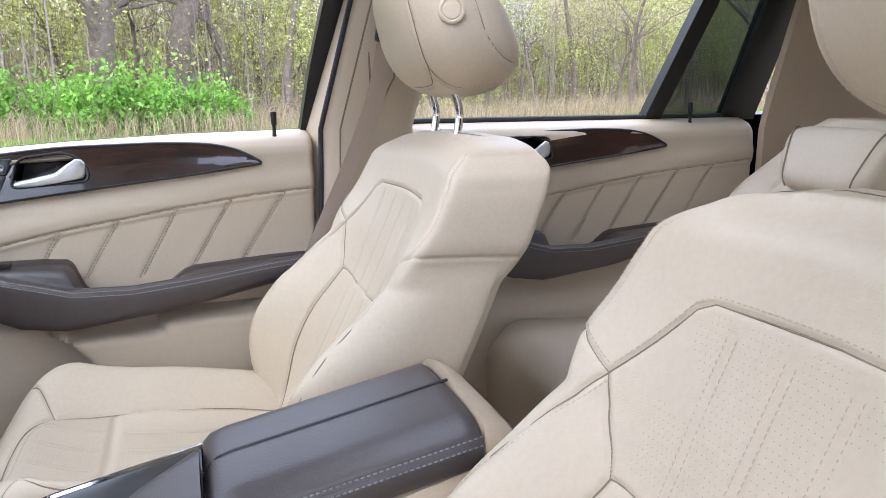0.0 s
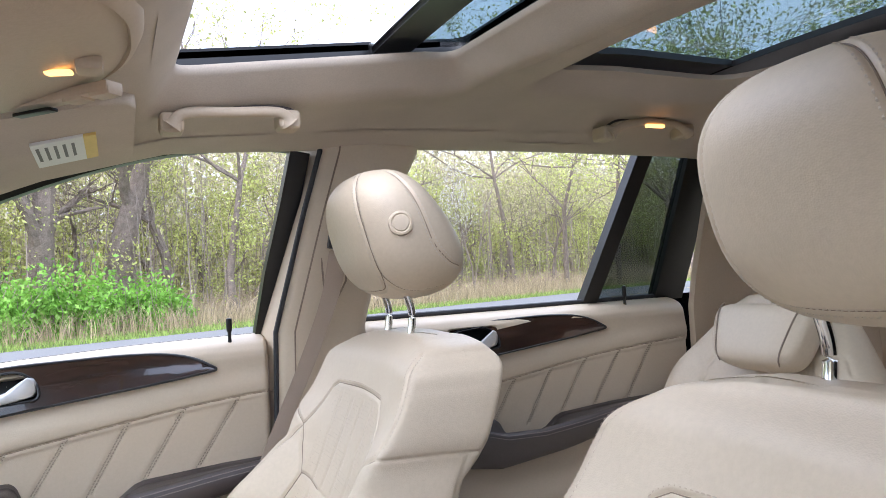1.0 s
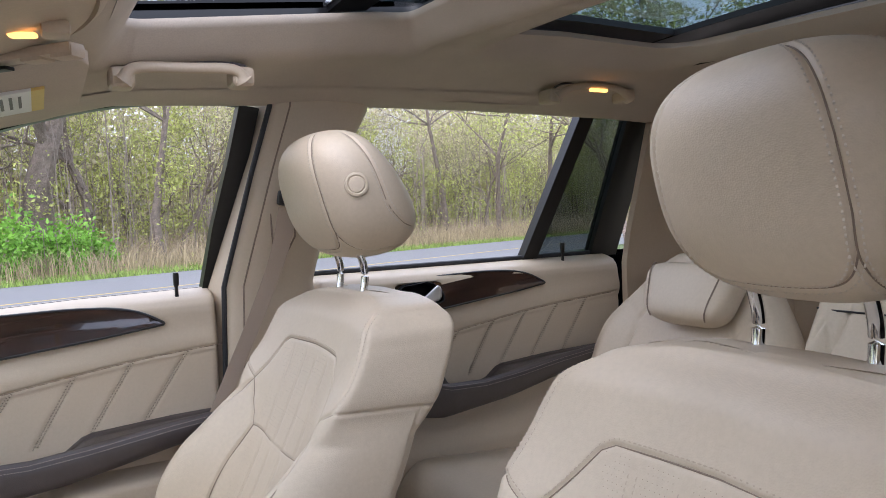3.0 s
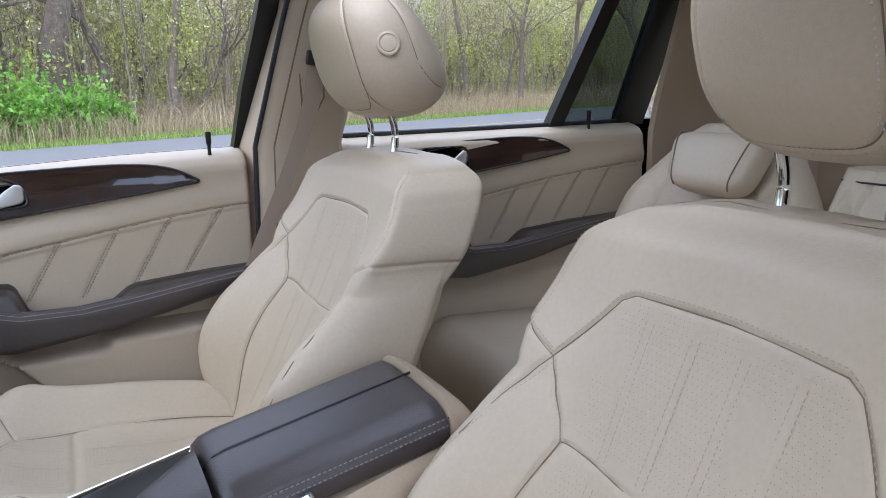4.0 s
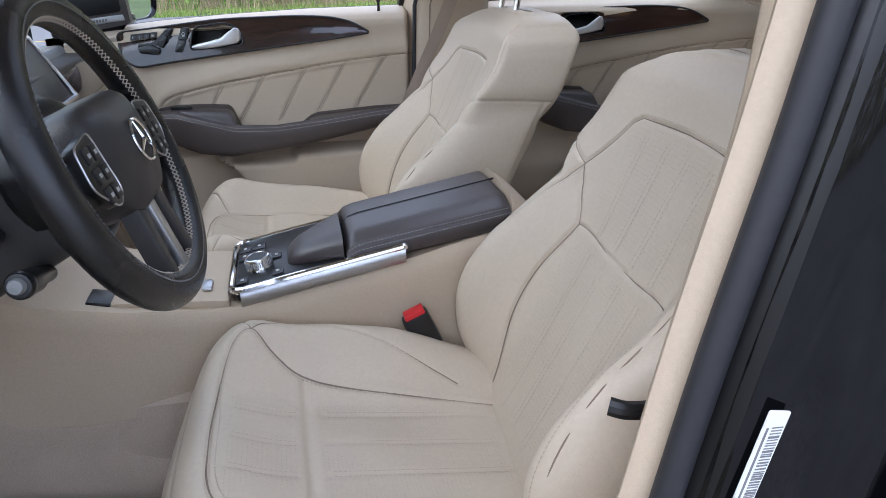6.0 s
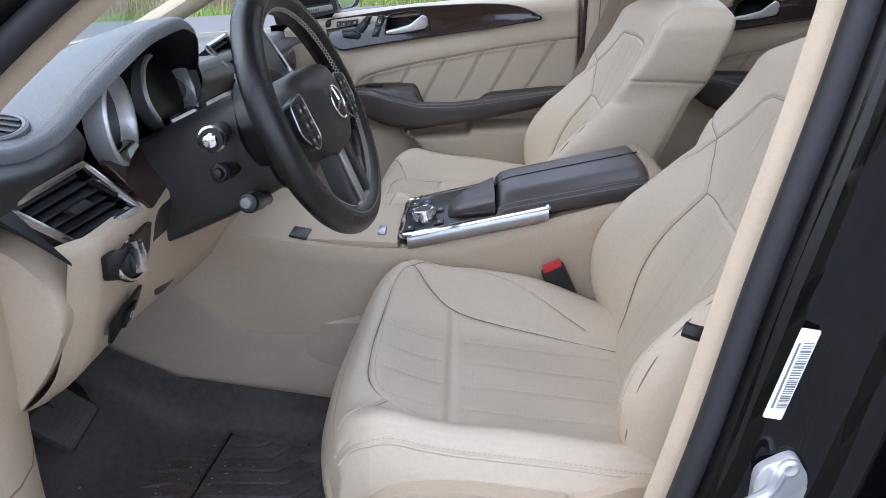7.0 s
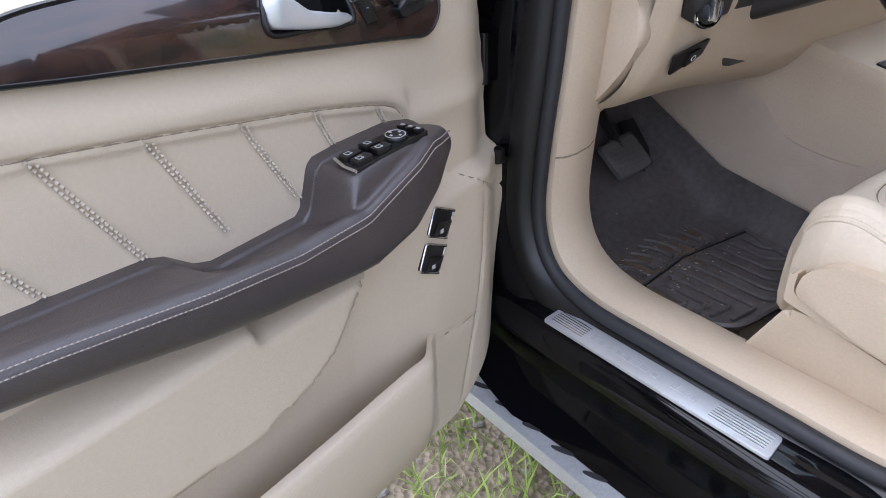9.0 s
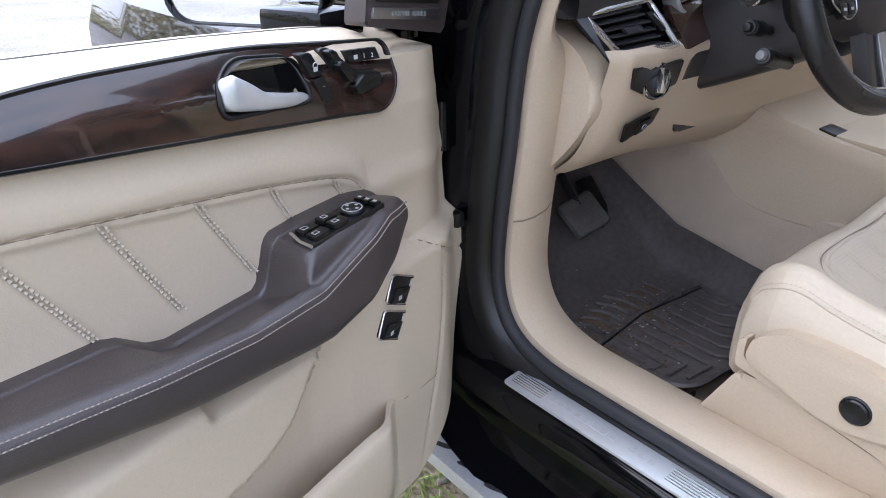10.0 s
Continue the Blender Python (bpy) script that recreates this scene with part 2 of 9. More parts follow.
def seg_dist(P, line):
    """The distance of each point (n, 3) from a polyline (k, 3)."""
    P, line = np.asarray(P, float), np.asarray(line, float)
    best = np.full(len(P), 9.0)
    for a, b in zip(line[:-1], line[1:]):
        d = b - a
        t = np.clip(((P - a) @ d) / (d @ d + 1e-12), 0, 1)
        best = np.minimum(best, np.linalg.norm(P - a - t[:, None] * d, axis=1))
    return best


def normals(P, flip=False):
    du, dv = np.gradient(P, axis=0), np.gradient(P, axis=1)
    n = np.cross(du, dv)
    n /= np.linalg.norm(n, axis=2)[..., None] + 1e-12
    return -n if flip else n


def sew(P, N, lines):
    """Presses seams into a sheet of points: lines of (polyline, depth, width)."""
    Q = P.reshape(-1, 3)
    dep = np.zeros(len(Q))
    for line, depth, width in lines:
        line = np.asarray(line)
        near = np.where(np.all((Q > line.min(0) - 4 * width) & (Q < line.max(0) + 4 * width), axis=1))[0]
        if len(near):
            d = seg_dist(Q[near], line)
            dep[near] = np.maximum(dep[near], depth * np.exp(-(d / width) ** 2))
    return P - N * dep.reshape(P.shape[:2])[..., None]


def stitches(rows, length=0.0042, gap=0.0062, w=0.0009, h=0.0007):
    """Short threads along rows of (polyline, outward normals)."""
    V, F = [], []
    for line, nrm in rows:
        line, nrm = np.asarray(line, float), np.asarray(nrm, float)
        seg = np.linalg.norm(np.diff(line, axis=0), axis=1)
        s = np.concatenate([[0], np.cumsum(seg)])
        for at in np.arange(gap / 2, s[-1] - length, gap):
            a = np.array([np.interp(at, s, line[:, i]) for i in range(3)])
            b = np.array([np.interp(at + length, s, line[:, i]) for i in range(3)])
            n = np.array([np.interp(at, s, nrm[:, i]) for i in range(3)])
            t = b - a
            side = np.cross(t, n)
            side = side / (np.linalg.norm(side) + 1e-12) * w
            k = len(V)
            up = n * h
            mid = (a + b) / 2 + up * 1.3
            V += [tuple(q) for q in (a - up, a + side * 0.7, mid + side, b + side * 0.7, b - up, b - side * 0.7, mid - side, a - side * 0.7)]
            F += [(k, k + 1, k + 7), (k + 1, k + 2, k + 6, k + 7), (k + 2, k + 3, k + 5, k + 6), (k + 3, k + 4, k + 5)]
    return V, F


def soft(x, xs, ys):
    """A smooth line through the knots (xs, ys), for round profiles."""
    xs, ys = np.asarray(xs, float), np.asarray(ys, float)
    m = np.gradient(ys, xs)
    x = np.clip(np.asarray(x, float), xs[0], xs[-1])
    i = np.clip(np.searchsorted(xs, x) - 1, 0, len(xs) - 2)
    h = xs[i + 1] - xs[i]
    t = (x - xs[i]) / h
    return (2 * t ** 3 - 3 * t ** 2 + 1) * ys[i] + (t ** 3 - 2 * t ** 2 + t) * h * m[i] + (3 * t ** 2 - 2 * t ** 3) * ys[i + 1] + (t ** 3 - t ** 2) * h * m[i + 1]


def square(front, side, rear):
    """Directions round a square, for even steps over boxy sections: front face first."""
    f = np.linspace(1, -1, front, endpoint=False)
    s = np.linspace(1, -1, side, endpoint=False)
    r = np.linspace(1, -1, rear, endpoint=False)
    return np.concatenate([np.column_stack([f, np.ones(front)]), np.column_stack([-np.ones(side), s]), np.column_stack([-r, -np.ones(rear)]), np.column_stack([np.ones(side), -s])])


def smooth01(x, a, b):
    t = np.clip((np.asarray(x, float) - a) / (b - a), 0, 1)
    return t * t * (3 - 2 * t)
# ---- the car's shell ----
def roof_z(x, y):
    """The headliner's height: higher to the rear, falling to the rails."""
    x, y = np.asarray(x, float), np.asarray(y, float)
    mid = np.interp(x, [-0.3, -0.1, 0.1, 0.5, 0.9, 1.3, 2.0], [1.60, 1.64, 1.685, 1.738, 1.757, 1.752, 1.72])
    rail = np.interp(x, [-0.3, -0.1, 0.1, 0.5, 0.9, 1.3, 2.0], [1.545, 1.605, 1.655, 1.672, 1.675, 1.67, 1.64])
    t = np.clip((np.abs(y) - 0.36) / 0.27, 0, 1)
    return mid + (rail - mid) * t ** 1.3 + 0.044 * (np.minimum(y, 0.36) - 0.36)


ceiling = thing("ceiling", (0.6, 0, 1.7), "beige fabric headliner round two open roof windows", "ceiling", kind="structure")
HOLES = [((-0.02, 0.64), rounded([(0.10, -0.34), (0.555, -0.34), (0.555, 0.34), (0.10, 0.34)], [0.04, 0.03, 0.03, 0.03], 8)),
         ((0.64, 1.9), rounded([(0.75, -0.34), (1.20, -0.34), (1.20, 0.34), (0.75, 0.34)], [0.05, 0.09, 0.09, 0.05], 8))]
roof_parts = []


def resample(ring, n=168):
    p = np.concatenate([ring, ring[:1]])
    s = np.concatenate([[0], np.cumsum(np.linalg.norm(np.diff(p, axis=0), axis=1))])
    t = np.linspace(0, s[-1], n, endpoint=False)
    return np.column_stack([np.interp(t, s, p[:, 0]), np.interp(t, s, p[:, 1])])


for (xa, xb), ring in HOLES:
    ring = resample(ring)
    c = ring.mean(0)
    n = len(ring)
    # the outer edge: where the ray from the middle meets the rectangle
    outer = []
    for p in ring:
        d = p - c
        k = min(((xb if d[0] > 0 else xa) - c[0]) / d[0] if abs(d[0]) > 1e-6 else 9e9, (0.63 * np.sign(d[1]) - c[1]) / d[1] if abs(d[1]) > 1e-6 else 9e9)
        outer.append(c + d * k)
    outer = np.array(outer)
    rows = []
    for s in (0, 0.02, 0.05, 0.09, 0.14, 0.2, 0.28, 0.38, 0.5, 0.65, 0.8, 0.92, 1.0):
        q = ring + (outer - ring) * s
        d = np.linalg.norm(q - ring, axis=1)
        lift = (0.032 if xa < 0 else 0.016) * np.clip(1 - d / 0.07, 0, 1) ** 2
        rows.append(np.column_stack([q, roof_z(q[:, 0], q[:, 1]) + lift - 0.012 * np.exp(-((d - 0.075) / 0.035) ** 2)]))
    rows = rows[::-1]
    inner = rows[-1]
    rows.append(inner + (0, 0, 0.010))
    roof_parts.append(grid(np.array(rows), wrap_v=True))
xs = np.linspace(-0.30, -0.02, 15)
ys = np.linspace(-0.63, 0.63, 41)
P = np.array([[(x, y, roof_z(x, y)) for y in ys] for x in xs])
roof_parts.append(grid(P))
for sgn in (1, -1):
    P = np.array([[(x, sgn * y, float(roof_z(x, sgn * y)) - 0.002) for y in (0.56, 0.58, 0.60, 0.62, 0.64, 0.66)] for x in np.linspace(-0.3, 2.1, 60)])
    roof_parts.append(grid(P))
part("lining", join(*roof_parts), FABRIC, ceiling, angle=60)

# roof skin, guttered edges and glass
roof_skin = thing("car_roof", (0.6, 0, 1.85), "glossy black car roof skin with dark sunroof tracks", "car roof", kind="structure")
skin = []
for (xa, xb), ring in (((-0.25, 0.64), rounded([(0.06, -0.40), (0.60, -0.40), (0.60, 0.40), (0.06, 0.40)], 0.04, 6)), ((0.64, 2.1), rounded([(0.70, -0.40), (1.30, -0.40), (1.30, 0.40), (0.70, 0.40)], 0.05, 6))):
    c = ring.mean(0)
    rows = []
    outer = []
    for p in ring:
        d = p - c
        k = min(((xb if d[0] > 0 else xa) - c[0]) / d[0] if abs(d[0]) > 1e-6 else 9e9, (0.70 * np.sign(d[1]) - c[1]) / d[1] if abs(d[1]) > 1e-6 else 9e9)
        outer.append(c + d * k)
    outer = np.array(outer)
    for s in (1, 0.75, 0.5, 0.25, 0):
        q = ring + (outer - ring) * s
        rows.append(np.column_stack([q, roof_z(q[:, 0], q[:, 1] * 0.9) + 0.084]))
    rows.append(rows[-1] - (0, 0, 0.015))
    skin.append(grid(np.array(rows), wrap_v=True))
part("skin", join(*skin), GLOSSBLACK, roof_skin, angle=60)
# dark wells between lining and skin
for xa, xb in ((0.06, 0.60), (0.70, 1.30)):
    ring = rounded([(xa, -0.40), (xb, -0.40), (xb, 0.40), (xa, 0.40)], 0.04, 6)
    q = np.column_stack([ring, roof_z(ring[:, 0], ring[:, 1] * 0.8) + 0.081])
    low = np.column_stack([ring * 1.0, roof_z(ring[:, 0], ring[:, 1] * 0.8) - 0.0])
    part("track_well", grid(np.array([low, q]), wrap_v=True), BLACK, roof_skin, "black sunroof track")


def roof_sheet(name, x0, x1, y0, y1, lift, t, material, parent, label="", nx=8, ny=12):
    P = np.array([[(x, y, roof_z(x, y * 0.8) - 0.012 * (y / 0.4) ** 2 + lift) for y in np.linspace(y0, y1, ny)] for x in np.linspace(x0, x1, nx)])
    return part(name, shell(P, np.array((0, 0, t))), material, parent, label)


sunroof = thing("sunroof_panel", (0.45, 0, 1.83), "tinted sliding glass roof panel slid open in black frame", "sunroof")
roof_sheet("pane", 0.495, 0.72, -0.37, 0.37, 0.082, 0.005, ROOFGLASS, sunroof, "blue tinted glass").visible_shadow = False
roof_sheet("front_bar", 0.425, 0.497, -0.385, 0.385, 0.068, 0.018, BLACK, sunroof, "black front frame bar", nx=4)
roof_sheet("front_lip", 0.418, 0.426, -0.385, 0.385, 0.075, 0.008, CHROME, sunroof, "", nx=2)
fixed_roof = thing("rear_roof_glass", (0.97, 0, 1.87), "fixed tinted rear roof glass in black frame", "roof window")
roof_sheet("pane", 0.78, 1.24, -0.36, 0.36, 0.06, 0.005, ROOFGLASS, fixed_roof, "blue tinted glass").visible_shadow = False
roof_sheet("front_frame", 0.72, 0.80, -0.37, 0.37, 0.045, 0.012, BLACK, fixed_roof, "", nx=3)
roof_sheet("rear_frame", 1.16, 1.26, -0.37, 0.37, 0.045, 0.012, BLACK, fixed_roof, "", nx=3)
roof_sheet("side_frame", 0.80, 1.16, 0.30, 0.37, 0.047, 0.012, BLACK, fixed_roof, "", ny=3)
roof_sheet("side_frame", 0.80, 1.16, -0.37, -0.30, 0.047, 0.012, BLACK, fixed_roof, "", ny=3)
roof_sheet("blind_slot", 0.60, 0.80, -0.34, 0.34, 0.036, 0.006, BLACK, fixed_roof, "", nx=3)

# floor pan and carpet
floor = thing("floor", (0, 0, 0.5), "beige carpeted car floor with raised centre tunnel", "floor", kind="structure")
xs = np.linspace(-1.0, 2.2, 65)
ys = np.linspace(-0.72, 0.72, 49)


def floor_z(x, y):
    rise = 0.28 * smooth01(-x, 0.60, 0.98)
    tunnel = 0.24 * (1 - smooth01(abs(y), 0.14, 0.185)) * (1 - smooth01(x, 0.4, 0.7))
    rear = 0.10 * smooth01(x, 0.35, 0.5)
    return 0.565 + rise + tunnel + rear


P = np.array([[(x, y, float(floor_z(x, y))) for y in ys] for x in xs])
part("carpet", shell(P, np.array((0, 0, -0.03))), CARPET, floor)

# driver's side door opening: rubber seal, beige trim and painted body
SEAL = [(0.345, 1.60), (0.306, 1.378), (0.288, 1.28), (0.257, 1.136), (0.222, 0.953), (0.178, 0.78), (0.136, 0.68), (0.06, 0.632), (-0.10, 0.628), (-0.30, 0.628), (-0.43, 0.632),
        (-0.515, 0.665), (-0.553, 0.74), (-0.552, 0.85), (-0.533, 1.0), (-0.512, 1.158), (-0.462, 1.279), (-0.358, 1.37), (-0.15, 1.50), (0.05, 1.60), (0.2, 1.635), (0.30, 1.635)]
seal_line = curve(SEAL, 6, closed=True)
side = thing("wall_driver_side", (-0.1, -0.78, 0.6), "black painted body side round the open driver door", "car body", kind="structure")


def ring_band(line, rows, narrow=False):
    """Rows of (push outward in the plane, y) swept along a closed outline (x, z)."""
    line = np.asarray(line)
    t = np.roll(line, -1, 0) - np.roll(line, 1, 0)
    t /= np.linalg.norm(t, axis=1)[:, None]
    nrm = np.column_stack([t[:, 1], -t[:, 0]])
    c = line.mean(0)
    if ((line - c) * nrm).sum() < 0:
        nrm = -nrm
    out = []
    for push, y in rows:
        q = line + nrm * push
        yy = np.full(len(q), y)
        if narrow:
            k = smooth01(line[:, 0], -0.1, 0.12) * smooth01(line[:, 1], 0.62, 0.75)
            k = np.maximum(k, smooth01(line[:, 1], 1.10, 1.20))
            yy = yy * (1 - k) + np.maximum(-0.742, -0.742 + (y + 0.742) * 0.3) * k
        out.append(np.column_stack([q[:, 0], yy, q[:, 1]]))
    return grid(np.array(out), wrap_v=True)


part("door_seal", tube(np.column_stack([seal_line[:, 0], np.full(len(seal_line), -0.754), seal_line[:, 1]]), 0.0122, 12, closed=True, up=(0, 1, 0)), RUBBER, side, "dark grey rubber door seal")
part("opening_trim", ring_band(seal_line, [(0.004, -0.741), (-0.012, -0.736), (-0.02, -0.722), (-0.024, -0.70), (-0.018, -0.665), (0.0, -0.63)], True), PLASTIC, side, "beige plastic trim")
part("opening_flange", ring_band(seal_line, [(0.0, -0.742), (0.010, -0.752), (0.016, -0.760), (0.024, -0.770), (0.04, -0.779), (0.06, -0.781)]), BLACK, side, angle=50)

# the painted post ahead of the opening, and the joint in the beige trim
front_run = np.array([p for p in seal_line if p[0] < -0.08 and p[1] > 0.60])
front_run = front_run[np.argsort(np.arctan2(front_run[:, 1] - 0.95, front_run[:, 0] + 0.1) % (2 * math.pi))]
rows = []
for i, p in enumerate(front_run):
    t = front_run[min(i + 1, len(front_run) - 1)] - front_run[max(i - 1, 0)]
    n = np.array((t[1], -t[0])) / np.linalg.norm(t)
    if n @ (p - np.array((-0.1, 0.98))) < 0:
        n = -n
    k = 1.0 - 0.42 * float(smooth01(p[1], 1.15, 1.32))
    rows.append([(p[0] + n[0] * d * k, y, p[1] + n[1] * d * k) for d, y in ((0.052, -0.779), (0.066, -0.786), (0.074, -0.794), (0.105, -0.797), (0.112, -0.790), (0.150, -0.792), (0.158, -0.800), (0.205, -0.812), (0.25, -0.85))])
part("front_post", grid(np.array(rows)), GLOSSBLACK, side, "glossy black front door post", angle=45)
part("trim_joint", tube([(-0.539, -0.7365, 0.86), (-0.531, -0.7225, 0.86), (-0.5265, -0.70, 0.862), (-0.533, -0.665, 0.864), (-0.552, -0.63, 0.866)], 0.0016, 6), SEAM, side, "joint in the beige trim")

# centre pillar, driver's side, painted
xs_pil = lambda z: float(np.interp(z, [0.55, 0.68, 0.78, 0.953, 1.136, 1.28, 1.378, 1.60, 1.68], [0.105, 0.136, 0.178, 0.222, 0.257, 0.288, 0.306, 0.345, 0.355]))
rows = []
for z in np.linspace(0.56, 1.68, 40):
    x = xs_pil(z)
    rows.append([(x + d, y, z) for d, y in ((0.02, -0.765), (0.035, -0.778), (0.055, -0.787), (0.085, -0.789), (0.10, -0.80), (0.112, -0.812), (0.125, -0.815), (0.16, -0.816), (0.18, -0.83), (0.185, -0.86))])
part("pillar_skin", grid(np.array(rows)), GLOSSBLACK, side, "glossy black painted centre pillar", angle=50)
rear_door_d = thing("rear_left_door", (0.8, -0.87, 0.6), "closed glossy black painted rear car door", "car door")
rows = []
for z in np.linspace(0.50, 1.30, 24):
    b = 0.045 * math.sin(math.pi * min(1, (z - 0.45) / 0.95)) ** 0.8
    x0 = xs_pil(z) + 0.135
    rows.append([(x0, -0.84, z), (x0 + 0.004, -0.862 - b, z), (x0 + 0.012, -0.872 - b, z), (x0 + 0.05, -0.878 - b, z), (1.2, -0.878 - b, z), (1.75, -0.86 - b, z)])
part("door_skin", grid(np.array(rows)), GLOSSBLACK, rear_door_d, angle=50)
rows = [[(xs_pil(z) + 0.14, -0.86, z), (xs_pil(z) + 0.19, -0.855, z), (1.75, -0.82 + 0.28 * (z - 1.3), z)] for z in np.linspace(1.29, 1.69, 12)]
part("window", grid(np.array(rows)), TINTED, rear_door_d, "dark tinted window glass")

# sill with scuff plate, and the running board
sill = thing("sill", (-0.2, -0.78, 0.5), "glossy black painted door sill under the opening", "door sill", kind="structure")
prof = [(-0.735, 0.625), (-0.748, 0.618), (-0.755, 0.612), (-0.785, 0.608), (-0.812, 0.604), (-0.823, 0.597), (-0.830, 0.585), (-0.832, 0.560), (-0.820, 0.548), (-0.812, 0.540), (-0.806, 0.50), (-0.80, 0.485), (-0.792, 0.44), (-0.78, 0.40), (-0.765, 0.36), (-0.70, 0.32)]
P = np.array([[(x, y, z + 0.004 * math.sin(x * 3)) for y, z in prof] for x in np.linspace(-0.74, 2.0, 30)])
part("sill_skin", grid(P), GLOSSBLACK, sill, angle=40)
# ---- seats ----
zk = np.array([0.66, 0.72, 0.786, 0.90, 1.054, 1.20, 1.295])
xk = np.array([0.165, 0.200, 0.235, 0.292, 0.368, 0.437, 0.472])
XB = np.polyfit(zk - 1.0, xk, 3)


def rumple(P, k):
    """Slow, irregular swelling of a skin, between about -1 and 1."""
    x, y, z = P[..., 0] * k, P[..., 1] * k, P[..., 2] * k
    return 0.4 * np.sin(1.7 * x + 2.3 * y + 0.6 * np.sin(2.1 * z + y)) + 0.35 * np.sin(2.9 * y - 1.3 * z + 0.8 * np.sin(1.9 * x)) + 0.25 * np.sin(4.1 * z + 3.3 * x + np.sin(2.7 * y))


def back_width(z):
    return soft(z, [0.66, 0.72, 0.80, 0.90, 1.0, 1.09, 1.135, 1.16, 1.20, 1.230, 1.254, 1.272, 1.286, 1.291], [0.20, 0.222, 0.248, 0.262, 0.264, 0.257, 0.249, 0.252, 0.247, 0.240, 0.228, 0.202, 0.168, 0.13])


def back_section(a, b, z):
    """The seat back's skin: (a, b) is a direction round the section, b = 1 to the front, a = 1 to the passenger side."""
    a, b, z = np.broadcast_arrays(np.asarray(a, float), np.asarray(b, float), np.asarray(z, float))
    w = back_width(z)
    boxy = smooth01(z, 1.10, 1.165)
    p = 4.0 + 10.0 * boxy
    k = (np.abs(a) ** p + np.abs(b) ** p) ** (-1 / p)
    y, f = w * a * k, b * k
    top = smooth01(z, 1.244, 1.291)
    x0 = np.polyval(XB, z - 1.0)
    ay = np.abs(y)
    bol = soft(z, [0.66, 0.72, 0.79, 0.86, 0.93, 0.98, 1.03, 1.08, 1.13, 1.17, 1.31], [0.0, 0.0, 0.050, 0.120, 0.157, 0.156, 0.131, 0.080, 0.020, 0.0, 0.0]) * np.exp(-((ay - 0.238) / 0.062) ** 2)
    wrap = 0.046 * (ay / 0.28) ** 2.2 * smooth01(z, 1.04, 1.15) * (1 - 0.4 * top)
    front = x0 + 0.066 * (1 - f) - (bol + wrap) * f + 0.030 * top ** 2
    rear = x0 + 0.066 - (0.070 - 0.028 * top ** 2) * f
    return np.stack([np.where(f >= 0, front, rear), y, z], -1)


def back_front(y, z):
    """The point on the front skin at the offset y from the middle."""
    z = np.asarray(z, float)
    p = 4.0 + 10.0 * smooth01(z, 1.10, 1.165)
    c = np.clip(np.asarray(y, float) / back_width(z), -0.9985, 0.9985)
    return back_section(c, (1 - np.abs(c) ** p) ** (1 / p), z)


def on_front(pts, n=14, smooth=True):
    q = curve(pts, n) if smooth else np.concatenate([np.linspace(a, b, n, endpoint=False) for a, b in zip(pts[:-1], pts[1:])] + [[pts[-1]]])
    q = np.asarray(q, float)
    e = 0.002
    a = back_front(q[:, 0], q[:, 1])
    ty = back_front(q[:, 0] + e, q[:, 1]) - back_front(q[:, 0] - e, q[:, 1])
    tz = back_front(q[:, 0], q[:, 1] + e) - back_front(q[:, 0], q[:, 1] - e)
    n3 = np.cross(ty, tz)
    n3 /= np.linalg.norm(n3, axis=1)[:, None] + 1e-12
    n3[n3[:, 0] > 0] *= -1
    return a, n3


def both(pts):
    return [pts, [(-y, z) for y, z in pts]]


BACK_SEAMS = [[(0.187, 1.128), (0.134, 1.198), (0.118, 1.206), (0.0, 1.209), (-0.118, 1.206), (-0.134, 1.198), (-0.187, 1.128)]]
BACK_SEAMS += both([(0.187, 1.128), (0.168, 1.095), (0.152, 1.07), (0.143, 1.05)])
BACK_SEAMS += [[(0.143, 1.05), (0.05, 1.043), (-0.05, 1.043), (-0.143, 1.05)]]
LOWER_SIDES = both([(0.143, 1.05), (0.158, 0.98), (0.160, 0.90), (0.150, 0.82), (0.14, 0.76)])
BOLSTERS = both([(0.187, 1.128), (0.214, 1.085), (0.235, 1.01), (0.241, 0.93), (0.235, 0.86), (0.21, 0.805), (0.15, 0.785)])
SHOULDERS = both([(0.187, 1.128), (0.21, 1.138), (0.228, 1.145), (0.239, 1.15)])
CHANNELS = [[(y * 1.03, 1.19), (y, 1.05)] for y in (0.085, 0.028, -0.028, -0.085)] + [[(y, 1.03), (y * 0.95, 0.80)] for y in (0.085, 0.028, -0.028, -0.085)]


def back_line(ab, zs):
    """A line over the section's direction ab at heights zs, with outward normals."""
    e = 0.003
    A = np.array([back_section(ab[0], ab[1], z) for z in zs])
    T = np.array([back_section(ab[0] - e * ab[1], ab[1] + e * ab[0], z) for z in zs]) - A
    Z = np.gradient(A, axis=0)
    n = np.cross(T, Z)
    n /= np.linalg.norm(n, axis=1)[:, None] + 1e-12
    c = A - np.array([(np.polyval(XB, z - 1.0) + 0.06, 0, z) for z in zs])
    n[(n * c).sum(1) < 0] *= -1
    return A, n


